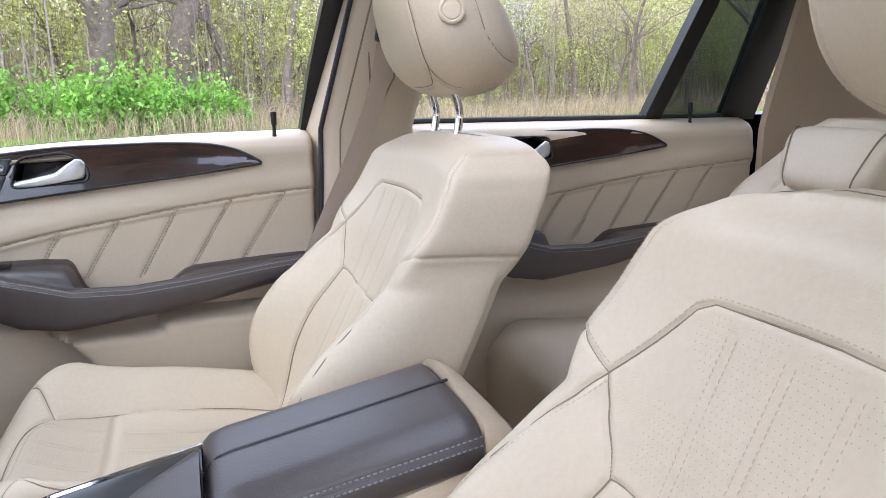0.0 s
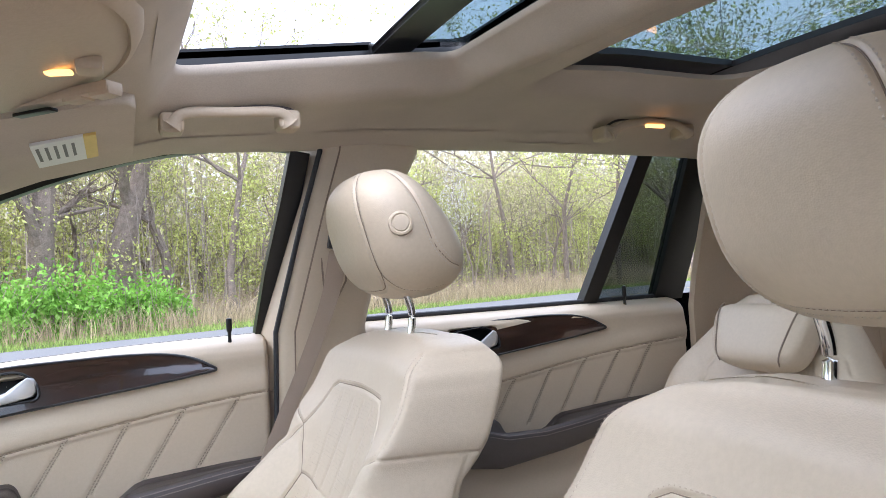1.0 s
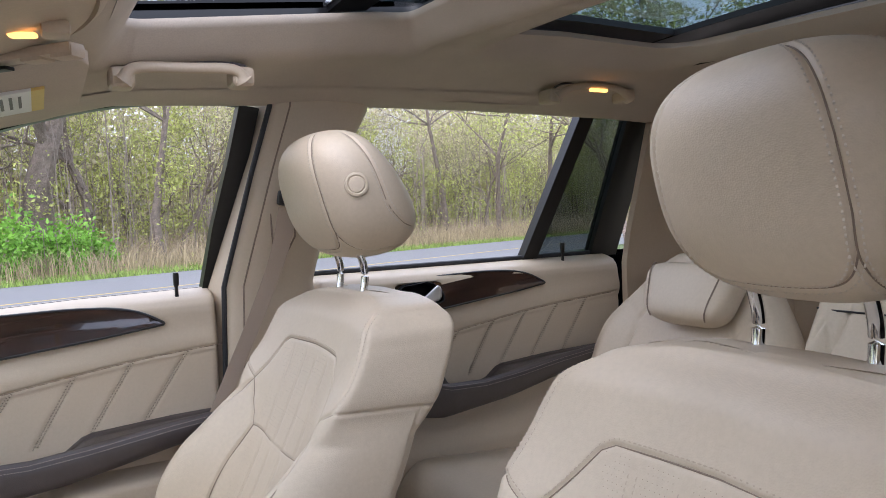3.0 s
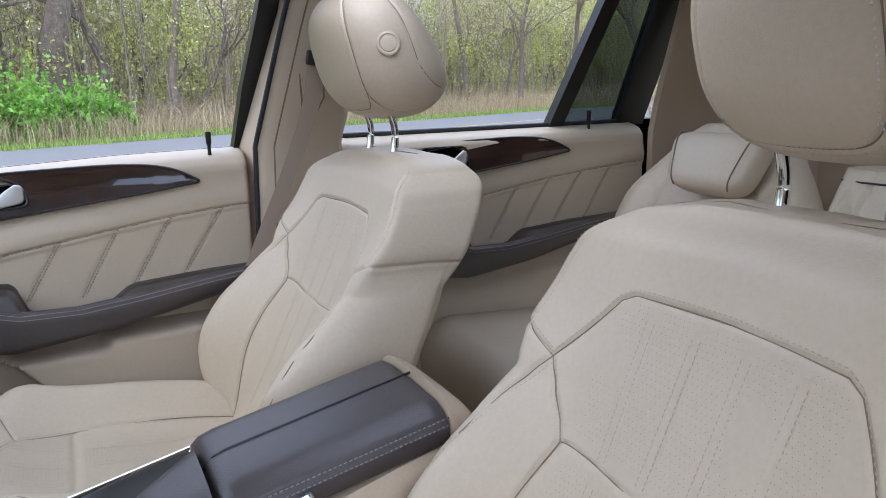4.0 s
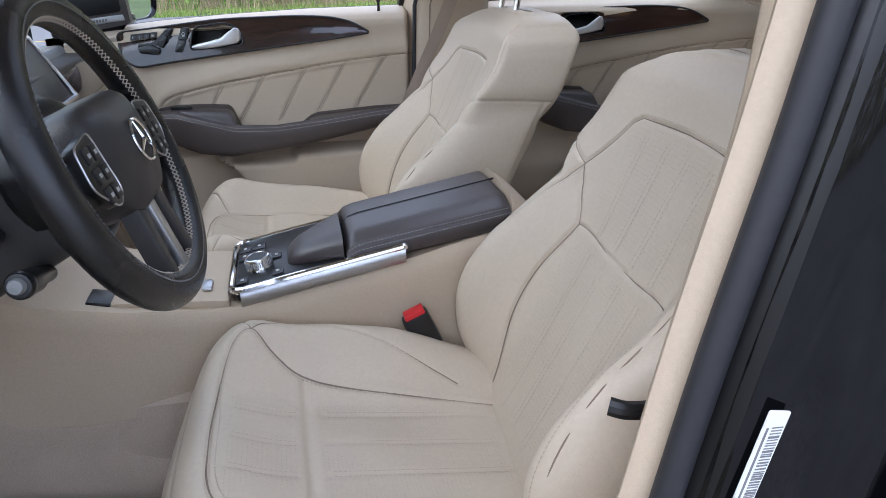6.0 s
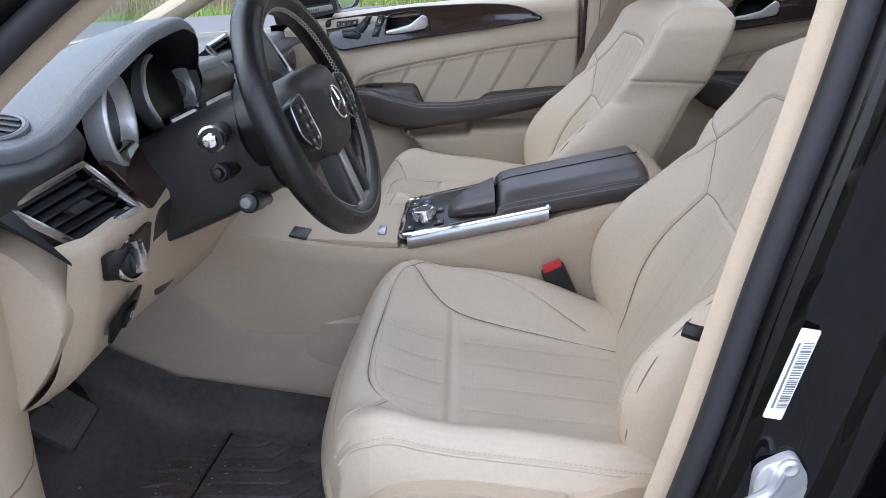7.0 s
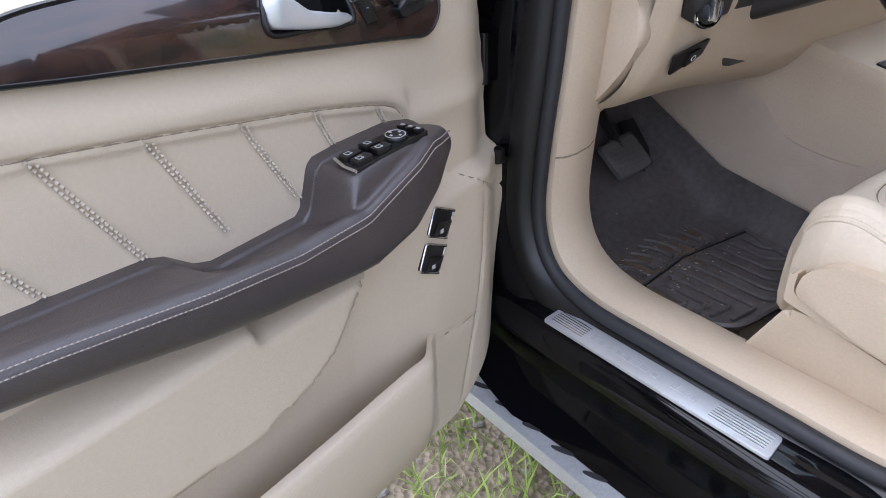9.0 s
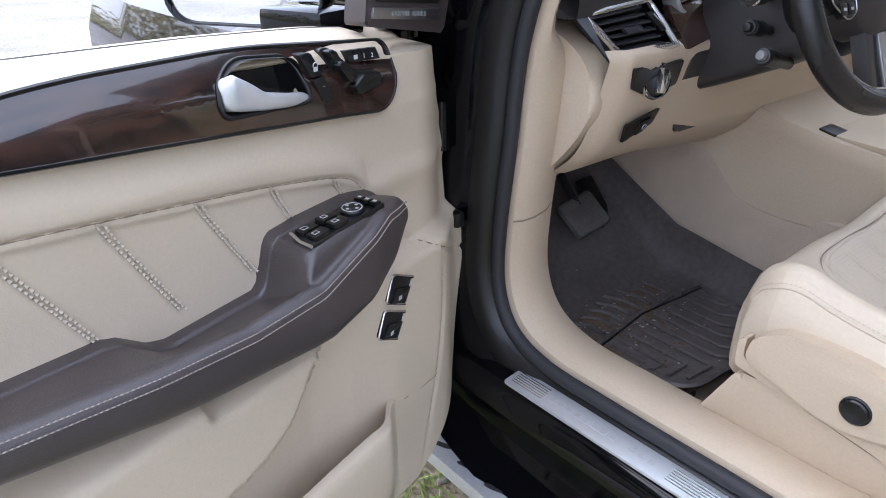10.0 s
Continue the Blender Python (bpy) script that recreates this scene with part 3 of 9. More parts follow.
def seat_back(seat, put):
    zs = np.concatenate([np.linspace(0.66, 1.13, 170, endpoint=False), np.linspace(1.13, 1.25, 60, endpoint=False), np.linspace(1.25, 1.291, 30)])
    S = square(270, 34, 24)
    P = np.array([back_section(S[:, 0], S[:, 1], np.full(len(S), z)) for z in zs])
    c = P[-1].mean(0)
    P = np.concatenate([P] + [((P[-1] - c) * k + c + (0, 0, h))[None] for k, h in ((0.93, 0.0022), (0.8, 0.004), (0.55, 0.0052), (0.25, 0.0056))])
    N = normals(np.concatenate([P, P[:, :1]], 1))[:, :-1]
    if N[90, 135, 0] > 0:
        N = -N
    lines, rows = [], []
    hard = [on_front(s, smooth=False) for s in BACK_SEAMS + SHOULDERS]
    round_ = [on_front(s) for s in LOWER_SIDES + BOLSTERS]
    side = []
    for sgn in (1, -1):
        side.append(back_line((sgn * 0.985, 0.985), np.linspace(1.152, 1.276, 26)))
        bs = np.linspace(0.95, -0.9, 20)
        q = np.array([back_section(sgn, b, 1.150 - 0.010 * (0.95 - b) / 1.85) for b in bs])
        side.append((q, np.tile((0.0, sgn, 0.0), (20, 1))))
        side.append(back_line((sgn, -0.55), np.linspace(0.72, 1.142, 20)))
    lines += [(a, 0.0036, 0.0026) for a, n in hard] + [(a, 0.0042, 0.0032) for a, n in round_] + [(a, 0.003, 0.0026) for a, n in side]
    for s in CHANNELS:
        lines.append((on_front(s)[0], 0.0012, 0.006))
    P = sew(P, N, lines)
    # soft unevenness of used leather
    P += N * (0.0012 * rumple(P, 14))[..., None]
    part("backrest", move(grid(P, wrap_v=True, caps=True), put), LEATHER, seat, angle=75)
    for s in BACK_SEAMS[:1] + SHOULDERS + BOLSTERS:
        q = [(y * 0.966, z - 0.004) if s in BOLSTERS else (y * 1.0, z + 0.006) for y, z in s]
        a, n = on_front(q, smooth=s in BOLSTERS)
        rows.append((a + n * 0.0004, n))
    for a, n in side[0::3]:
        for d in (-0.0055, 0.0055):
            t = np.cross(n, np.gradient(a, axis=0))
            t /= np.linalg.norm(t, axis=1)[:, None] + 1e-12
            rows.append((a + t * d - n * 0.0012, n))
    for s in CHANNELS:
        for d in (-0.005, 0.005):
            a, n = on_front([(y + d, z) for y, z in s])
            rows.append((a - n * 0.0004, n))
    part("stitching", move(stitches(rows, w=0.0007, h=0.0006), put), SEWN, seat, "tan thread")["kind"] = "stuff"
    gaps = [tube(a - n * 0.0030, 0.0009, 6) for a, n in hard] + [tube(a - n * 0.0034, 0.0009, 6) for a, n in round_]
    part("seam", move(join(*gaps), put), SEAM, seat, "sewn seams")
    punched(seat, put, lambda pts: front_at(np.array(pts)), back_spots())


HOLE = mat("punched_holes", (0.36, 0.30, 0.23), 0.9, vary=0.1)


def punched(seat, put, at, spots):
    """Tiny round holes in the leather; at(points) gives places and normals."""
    a, n = at(spots)
    V, F = [], []
    for p, q in zip(a, n):
        q = q / (np.linalg.norm(q) + 1e-12)
        u = np.cross(q, (0.13, 0.2, 0.97) if abs(q[2]) < 0.9 else (1.0, 0.1, 0.0))
        u /= np.linalg.norm(u)
        w = np.cross(q, u)
        k = len(V)
        V += [tuple(p + q * 0.0005 + 0.0006 * (math.cos(t) * u + math.sin(t) * w)) for t in (0, 1.257, 2.513, 3.77, 5.027)]
        F.append(tuple(range(k, k + 5)))
    part("perforation", move((V, F), put), HOLE, seat, "fine punched holes", smooth=False)["kind"] = "stuff"


def back_spots():
    out = []
    for i, z in enumerate(np.arange(0.81, 1.20, 0.0058)):
        if 1.035 < z < 1.06:
            continue
        lim = min(0.145, 0.187 - 0.75 * max(0, z - 1.128), 0.143 + 0.45 * max(0, z - 1.05)) - 0.012
        for y in np.arange(-lim, lim, 0.0058):
            y = y + 0.0029 * (i % 2)
            if min(abs(y - c) for c in (0.085, 0.028, -0.028, -0.085)) > 0.0085:
                out.append((y, z))
    return out


def front_at(q):
    e = 0.002
    a = back_front(q[:, 0], q[:, 1])
    n = np.cross(back_front(q[:, 0] + e, q[:, 1]) - a, back_front(q[:, 0], q[:, 1] + e) - a)
    n[n[:, 0] > 0] *= -1
    return a, n


def cushion_at(q):
    e = 0.004
    a = cushion_point(q[:, 0], q[:, 1])
    n = np.cross(cushion_point(q[:, 0] + e, q[:, 1]) - a, cushion_point(q[:, 0], q[:, 1] + e) - a)
    n[n[:, 2] < 0] *= -1
    return a, n


CUSH_X = (-0.222, 0.27)


def cushion_point(u, v):
    """The seat cushion's top: u from the front edge to the rear, v across (-1 outboard edge for the driver)."""
    u, v = np.asarray(u, float), np.asarray(v, float)
    w = 0.262 * np.interp(u, [0, 0.05, 0.15, 0.4, 0.8, 1], [0.86, 0.94, 0.99, 1.0, 0.99, 0.96])
    y = w * v
    a = np.abs(v)
    x = CUSH_X[0] + (CUSH_X[1] - CUSH_X[0]) * u + 0.035 * a ** 3 * (1 - u) ** 3
    mid = 0.842 - 0.072 * u
    bol = np.where(v > 0, 0.080, 0.068) * np.exp(-((a - np.where(v > 0, 0.82, 0.88)) / 0.24) ** 2) * smooth01(u, -0.06, 0.26) * (1 - np.where(v > 0, 0.5, 0.1) * smooth01(u, 0.6, 1.0))
    front = 0.020 * np.exp(-((u - 0.14) / 0.11) ** 2) * (1 - 0.5 * a ** 4)
    z = mid + bol + front
    z = z - 0.030 * np.clip((a - 0.84) / 0.16, 0, 1) ** 2.4 - 0.052 * np.clip((0.11 - u) / 0.11, 0, 1) ** 2.4
    return np.stack([x, y, z], -1)


def cushion_line(pts, n=12, smooth=True):
    q = curve(pts, n) if smooth else np.concatenate([np.linspace(a, b, n, endpoint=False) for a, b in zip(pts[:-1], pts[1:])] + [[pts[-1]]])
    q = np.asarray(q)
    e = 0.004
    a = cushion_point(q[:, 0], q[:, 1])
    n3 = np.cross(cushion_point(q[:, 0] + e, q[:, 1]) - a, cushion_point(q[:, 0], q[:, 1] + e) - a)
    n3 /= np.linalg.norm(n3, axis=1)[:, None]
    n3[n3[:, 2] < 0] *= -1
    return a, n3


PAD = [(0.98, 0.46), (0.75, 0.49), (0.52, 0.53), (0.37, 0.58), (0.28, 0.67), (0.215, 0.77), (0.165, 0.72), (0.135, 0.55), (0.125, 0.25), (0.125, 0), (0.13, -0.2), (0.15, -0.34), (0.20, -0.45), (0.30, -0.53), (0.50, -0.58), (0.75, -0.60), (0.98, -0.58)]
BOLSTER_PAD = [(0.215, 0.77), (0.27, 0.84), (0.38, 0.86), (0.52, 0.80), (0.66, 0.71), (0.78, 0.63), (0.84, 0.585)]


def seat_cushion(seat, put):
    us = np.concatenate([np.linspace(0, 0.13, 36, endpoint=False), np.linspace(0.13, 1, 180)])
    vs = np.linspace(-1, 1, 220)
    U, V = np.meshgrid(us, vs, indexing="ij")
    P = cushion_point(U, V)
    N = normals(P)
    if N[50, 60, 2] < 0:
        N = -N
    pad, npad = cushion_line(PAD)
    cross, ncross = cushion_line([(0.37, 0.575), (0.372, 0.2), (0.375, -0.2), (0.375, -0.545)])
    corners = [cushion_line([(0.215, 0.77), (0.16, 0.90), (0.09, 0.97)]), cushion_line([(0.20, -0.45), (0.165, -0.58), (0.12, -0.72), (0.06, -0.84)]), cushion_line(BOLSTER_PAD)]
    edge = [cushion_line([(0.0 + k, s * 0.93) for k in np.linspace(0.04, 0.98, 12)]) for s in (1, -1)]
    fedge = cushion_line([(0.035, v) for v in np.linspace(-0.9, 0.9, 14)])
    lines = [(pad, 0.0036, 0.0028), (cross, 0.0050, 0.0075)] + [(c[0], 0.0034, 0.0028) for c in corners] + [(c[0], 0.0028, 0.0028) for c in edge] + [(fedge[0], 0.0028, 0.0028)]
    chans = []
    for v in (0.36, 0.12, -0.12, -0.36):
        for a, b in ((0.17, 0.35), (0.42, 0.90)):
            c = cushion_line([(a, v), (b, v)])
            lines.append((c[0], 0.0011, 0.006))
            chans += [cushion_line([(a, v + d), (b, v + d)]) for d in (-0.018, 0.018)]
    P = sew(P, N, lines)
    # soft unevenness of a used cushion
    P[..., 2] += 0.0024 * rumple(P * (1, 1, 0), 13)
    # skirt down to the base
    skirt = [P]
    rim_f, rim_b = P[0], P[-1]
    V, F = grid(P)
    nu, nv = P.shape[:2]
    rim = [(i, 0) for i in range(nu - 1, 0, -1)] + [(0, j) for j in range(nv - 1)] + [(i, nv - 1) for i in range(nu)]
    base = np.array([P[i, j] for i, j in rim])
    mid = P.reshape(-1, 3).mean(0)
    prev = [i * nv + j for i, j in rim]
    for drop, pull in ((0.008, 1.010), (0.022, 1.018), (0.045, 1.022), (0.066, 1.014), (0.078, 0.985), (0.082, 0.93)):
        q = (base - mid) * (pull, pull, 1) + mid
        q[:, 2] = base[:, 2] - drop * np.interp(base[:, 0], [-0.2, 0.27], [1.0, 0.75])
        k = len(V)
        V += [tuple(p) for p in q]
        for i in range(len(rim) - 1):
            F.append((prev[i], prev[i + 1], k + i + 1, k + i))
        prev = list(range(k, k + len(rim)))
    part("cushion", move((V, F), put), LEATHER, seat, angle=70)
    gaps = [tube(a - n * d, 0.0011, 6) for (a, n), d in [((pad, npad), 0.0032)] + [(c, 0.0030) for c in corners]]
    part("seam", move(join(*gaps), put), SEAM, seat, "sewn seams")
    for q in (1, -1):
        part("piping", move(tube(cushion_line([(k, q * 0.965) for k in np.linspace(0.05, 0.97, 14)])[0], 0.0026, 8), put), LEATHER, seat, "leather piping")
    spots = [(u, v + 0.011 * (i % 2)) for i, u in enumerate(np.arange(0.17, 0.9, 0.0118)) if not 0.345 < u < 0.40 for v in np.arange(-0.45, 0.42, 0.0222) if min(abs(v + 0.011 * (i % 2) - c) for c in (0.36, 0.12, -0.12, -0.36)) > 0.03]
    punched(seat, put, lambda pts: cushion_at(np.array(pts)), spots)
    rows = [(a + n * 0.0005, n) for a, n in chans]
    for c in (cushion_line([(u + (0.02 if abs(v) < 0.5 else 0), v * 0.97) for u, v in PAD]),) + tuple(cushion_line([(k, s * 0.955) for k in np.linspace(0.05, 0.97, 12)]) for s in (1, -1)) + (cushion_line([(0.05, v) for v in np.linspace(-0.9, 0.9, 14)]),):
        rows.append((c[0] + c[1] * 0.0006, c[1]))
    part("stitching", move(stitches(rows, w=0.0007, h=0.0006), put), SEWN, seat, "tan thread")["kind"] = "stuff"


def head_point(a, b, t, hw=0.138, hd=0.088, hh=0.108):
    """A padded headrest about its middle: (a, b) a direction round the section, b = 1 to the front; t from -1 to 1 upward."""
    a, b, t = np.broadcast_arrays(np.asarray(a, float), np.asarray(b, float), np.asarray(t, float))
    k = (np.abs(a) ** 2.7 + np.abs(b) ** 2.7) ** (-1 / 2.7)
    g = np.clip(1 - np.abs(t) ** 3.0, 0, 1) ** (1 / 2.6)
    w = hw * g * (1 - 0.07 * np.clip(-t, 0, 1) ** 1.5)
    d = hd * np.clip(1 - np.abs(t) ** 2.8, 0, 1) ** (1 / 2.3)
    r = d * soft(t, [-1, -0.6, 0, 0.5, 1], [1.12, 1.14, 0.98, 0.74, 0.55])
    f = b * k
    x = -np.where(f > 0, d, r) * f
    return np.stack([x - 0.02 * t, w * a * k, hh * t], -1)


def headrest(parent, at, posts=True, buttons=True, hw=0.138, hd=0.091, hh=0.111, drop=0.16, turn=0.0):
    m = Matrix.Translation(at) @ Matrix.Rotation(radians(turn), 4, "Z") @ Matrix.Rotation(radians(-4), 4, "Y")
    ts = np.sin(np.linspace(-math.pi / 2, math.pi / 2, 110) * 0.994)
    S = square(80, 40, 40)
    P = np.array([head_point(S[:, 0], S[:, 1], t, hw, hd, hh) for t in ts])
    N = normals(np.concatenate([P, P[:, :1]], 1))[:, :-1]
    if N[55, 40, 0] > 0:
        N = -N
    lines, rows, seams = [], [], []

    def run(pts, n=14):
        q = curve(pts, n)
        A = np.array([head_point(a, b, t, hw, hd, hh) for a, b, t in q])
        e = 0.004
        B = np.array([head_point(a - e * b, b + e * a, t, hw, hd, hh) for a, b, t in q]) - A
        C = np.array([head_point(a, b, min(0.995, t + e), hw, hd, hh) for a, b, t in q]) - A
        n3 = np.cross(B, C)
        n3 /= np.linalg.norm(n3, axis=1)[:, None] + 1e-12
        n3[(n3 * A).sum(1) < 0] *= -1
        return A, n3

    for s in (1, -1):
        edge = run([(s * 0.62, 1, 0.975), (s * 0.74, 1, 0.8), (s * 0.80, 1, 0.3), (s * 0.83, 1, -0.2), (s * 0.86, 0.98, -0.58), (s, 0.78, -0.80), (s, 0.2, -0.88), (s, -0.6, -0.84)])
        back = run([(s, 0.05, 0.93), (s, -0.1, 0.5), (s, -0.14, 0.1), (s, -0.2, -0.25), (s, -0.45, -0.50), (s, -0.8, -0.58)])
        chin = run([(s * 0.85, 0.99, -0.52), (s * 0.80, 1, -0.70), (s * 0.64, 1, -0.80), (s * 0.3, 1, -0.83), (0.0, 1, -0.835)])
        for a, n in (edge, back, chin):
            lines.append((a, 0.0032, 0.0028))
            seams.append(tube(a - n * 0.0028, 0.0009, 6))
            side = np.cross(n, np.gradient(a, axis=0))
            side /= np.linalg.norm(side, axis=1)[:, None] + 1e-12
            for d in (-0.0055, 0.0055):
                rows.append((a + side * d - n * 0.0005, n))
    P = sew(P, N, lines)
    part("headrest", move(grid(P, wrap_v=True, caps=True), m), LEATHER, parent, angle=75)
    part("headrest_seam", move(join(*seams), m), SEAM, parent, "sewn seams")
    part("headrest_stitching", move(stitches(rows, w=0.0009, h=0.0010), m), THREAD, parent, "pale thread")["kind"] = "stuff"
    if buttons:
        for sgn in (1, -1):
            q = Vector(head_point(sgn, 0.32, 0.12, hw, hd, hh))
            b = m @ Matrix.Translation(q) @ Vector((-0.30, 0.95 * sgn, 0.06)).to_track_quat("Z", "Y").to_matrix().to_4x4()
            part("button", lathe([(0.0195, -0.008), (0.0195, 0.0), (0.0185, 0.0025), (0.0155, 0.0035), (0.0135, 0.002), (0.0128, 0.002), (0.0118, 0.0035), (0.004, 0.004)], 32, b), LEATHER, parent, "round tilt button")
    if posts:
        for sgn in (1, -1):
            top = Vector(at) + Vector((0.006, 0.055 * sgn, -hh * 0.9))
            pts = curve([top + Vector((-0.016, 0, 0.03)), top + Vector((-0.004, 0, 0.0)), top + Vector((0.004, 0, -0.03)), top + Vector((0.0, 0, -0.07)), top + Vector((-0.018, 0, -drop))], 6)
            part("post", tube(pts, 0.0065, 12), POLISHED, parent, "polished steel post")


def front_seat(cy, dx, dz, label, outboard, head=(0.515, 0.0, 1.462), turn=0.0, hw=0.138):
    seat = thing("front_seat", (dx, cy, 0.57), label, "car seat", "front seats")
    put = Matrix.Translation((dx, cy, dz))
    seat_back(seat, put @ Matrix.Translation((0.40, 0, 0)) @ Matrix.Rotation(radians(turn), 4, "Z") @ Matrix.Translation((-0.40, 0, 0)))
    seat_cushion(seat, put @ Matrix.Diagonal((1, -outboard, 1, 1)))
    headrest(seat, (head[0] + dx, cy + head[1], head[2] + dz), hw=hw, turn=-5 if outboard < 0 else 0)
    s = outboard
    # moulded base panel with its round lumbar switch
    def place(u, v, d):
        return (u + dx, cy + s * d, v + dz - 0.014)
    base = rounded([(-0.140, 0.776), (-0.140, 0.810), (-0.10, 0.842), (-0.02, 0.845), (0.112, 0.823), (0.114, 0.794), (0.084, 0.768), (0.031, 0.744), (-0.024, 0.741)], [0.008, 0.02, 0.04, 0.06, 0.008, 0.012, 0.03, 0.05, 0.04], 6)
    part("side_panel", prism(base, 0.20, 0.288, place, 0.0035, 2), PLASTIC, seat, "moulded beige plastic")
    part("rear_side_panel", prism(rounded([(0.119, 0.760), (0.119, 0.820), (0.19, 0.838), (0.235, 0.832), (0.235, 0.765)], 0.008, 4), 0.20, 0.270, place, 0.006), PLASTIC, seat)
    shell_q = rounded([(-0.146, 0.806), (-0.148, 0.774), (-0.026, 0.737), (0.032, 0.740), (0.086, 0.765), (0.1165, 0.792), (0.117, 0.824), (0.235, 0.812), (0.25, 0.70), (0.115, 0.697), (0.048, 0.722), (-0.128, 0.752), (-0.158, 0.757), (-0.158, 0.800)], [0.004, 0.01, 0.04, 0.05, 0.03, 0.01, 0.003, 0.01, 0.01, 0.05, 0.05, 0.03, 0.008, 0.008], 5)
    part("base_shell", prism(shell_q, 0.20, 0.279, place), PLASTIC, seat, "moulded beige plastic", angle=30)
    part("rail_cover", prism(rounded([(-0.230, 0.585), (-0.205, 0.65), (-0.155, 0.744), (-0.12, 0.746), (0.05, 0.714), (0.25, 0.692), (0.28, 0.585)], 0.010, 4), 0.16, 0.272, place, 0.012), PLASTIC, seat)
    part("base_frame", join(box((0.03 + dx, cy, 0.70 + dz), (0.40, 0.36, 0.10), 0.01), box((0.03 + dx, cy - 0.19, 0.61 + dz), (0.42, 0.04, 0.09), 0.006), box((0.03 + dx, cy + 0.19, 0.61 + dz), (0.42, 0.04, 0.09), 0.006)), BLACK, seat)
    m = Matrix.Translation((0.009 + dx, cy + s * 0.288, 0.765 + dz)) @ Matrix.Rotation(radians(-90 * s), 4, "X")
    sw = part("lumbar_switch", lathe([(0.0172, -0.004), (0.0172, 0.005), (0.0150, 0.007), (0.008, 0.0055), (0.002, 0.005)], 36, m), BLACK, seat, "round black four-way lumbar switch")
    part("switch_ring", lathe([(0.0195, -0.003), (0.0195, 0.002), (0.0183, 0.0035), (0.0174, 0.003), (0.0172, -0.002)], 36, m), RUBBER, sw)
    # fold lever beside the driver's backrest
    if s < 0:
        part("lever", tube(curve([(0.30 + dx, cy + s * 0.270, 1.035 + dz), (0.262 + dx, cy + s * 0.290, 1.040 + dz), (0.236 + dx, cy + s * 0.292, 1.043 + dz), (0.222 + dx, cy + s * 0.285, 1.045 + dz)], 5), 0.0085, 10), BLACK, seat, "black fold lever")
    return seat


front_seat(-0.385, 0.0, 0.0, "beige leather driver seat with stitched channels and headrest", -1, (0.556, -0.003, 1.451), -4, 0.136)
front_seat(0.395, -0.06, 0.012, "beige leather front passenger seat with stitched channels and headrest", 1, (0.506, 0.008, 1.461), -1)
# ---- doors ----
def to_passenger(dx=0.0, dz=0.0):
    return lambda x, o, z: (x + dx, o, z + dz)


OPEN, HINGE_X, HINGE_Y, SAG = radians(73.5), -0.613, -0.782, -0.066


def to_driver(x, o, z):
    """From the closed door, mirrored to the driver's side, to where it stands open."""
    a, b = x - HINGE_X, -o - HINGE_Y
    c, s = math.cos(OPEN), math.sin(OPEN)
    return (HINGE_X + a * c + b * s, HINGE_Y - a * s + b * c, z + SAG)


def lay(put, geo):
    """Moves geometry given as (x, o, z) to its door."""
    return [tuple(put(*v)) for v in geo[0]], geo[1]


def holed(outer, holes, lo, hi, place, bow=None):
    """A plate with holes through it, its face bowed by bow(u, v)."""
    bm = bmesh.new()
    edges = []
    loops = []
    for ring in [outer] + list(holes):
        vs = [bm.verts.new((u, v, hi)) for u, v in ring]
        loops.append(vs)
        edges += [bm.edges.new((vs[i], vs[(i + 1) % len(vs)])) for i in range(len(vs))]
    bmesh.ops.triangle_fill(bm, use_beauty=True, use_dissolve=False, edges=edges)
    for vs in loops:
        prev = vs
        for shrink, d in ((0.0, lo),):
            low = [bm.verts.new((v.co.x, v.co.y, lo)) for v in vs]
            for i in range(len(vs)):
                bm.faces.new((vs[i], vs[(i + 1) % len(vs)], low[(i + 1) % len(vs)], low[i]))
    if bow:
        for _ in range(4):
            face = [f for f in bm.faces if all(abs(v.co.z - hi) < 1e-6 for v in f.verts)]
            inner = set(face)
            long = [e for e in bm.edges if e.calc_length() > 0.012 and len(e.link_faces) == 2 and all(f in inner for f in e.link_faces)]
            if not long:
                break
            bmesh.ops.subdivide_edges(bm, edges=long, cuts=1)
            bmesh.ops.triangulate(bm, faces=[f for f in bm.faces if all(abs(v.co.z - hi) < 1e-6 for v in f.verts)])
        for v in bm.verts:
            if abs(v.co.z - hi) < 1e-6:
                v.co.z += bow(v.co.x, v.co.y)
    for v in bm.verts:
        v.co = Vector(place(*v.co))
    return bm


PLEAT_TOP = [(-0.350, 1.04), (-0.338, 1.07), (-0.30, 1.094), (-0.184, 1.119), (-0.082, 1.135), (0.024, 1.151), (0.127, 1.165), (0.233, 1.175), (0.45, 1.19)]
PLEATS = [((-0.288, 1.096), (-0.335, 1.03)), ((-0.184, 1.119), (-0.243, 1.02)), ((-0.082, 1.135), (-0.152, 1.02)), ((0.024, 1.151), (-0.05, 1.02)), ((0.127, 1.165), (0.045, 1.03)), ((0.233, 1.175), (0.145, 1.04)), ((0.337, 1.184), (0.25, 1.04)), ((0.44, 1.19), (0.35, 1.04))]
BOWL = rounded([(-0.252, 1.206), (-0.238, 1.258), (-0.158, 1.267), (-0.126, 1.246), (-0.122, 1.214)], [0.014, 0.016, 0.02, 0.016, 0.014], 6)
TRIM = rounded([(-0.418, 1.246), (-0.177, 1.273), (0.02, 1.277), (0.10, 1.272), (0.150, 1.260), (0.190, 1.236), (0.09, 1.223), (-0.007, 1.213), (-0.133, 1.199), (-0.30, 1.180), (-0.378, 1.169), (-0.408, 1.190)], [0.012, 0.05, 0.05, 0.04, 0.04, 0.003, 0.03, 0.05, 0.05, 0.05, 0.02, 0.02], 5)


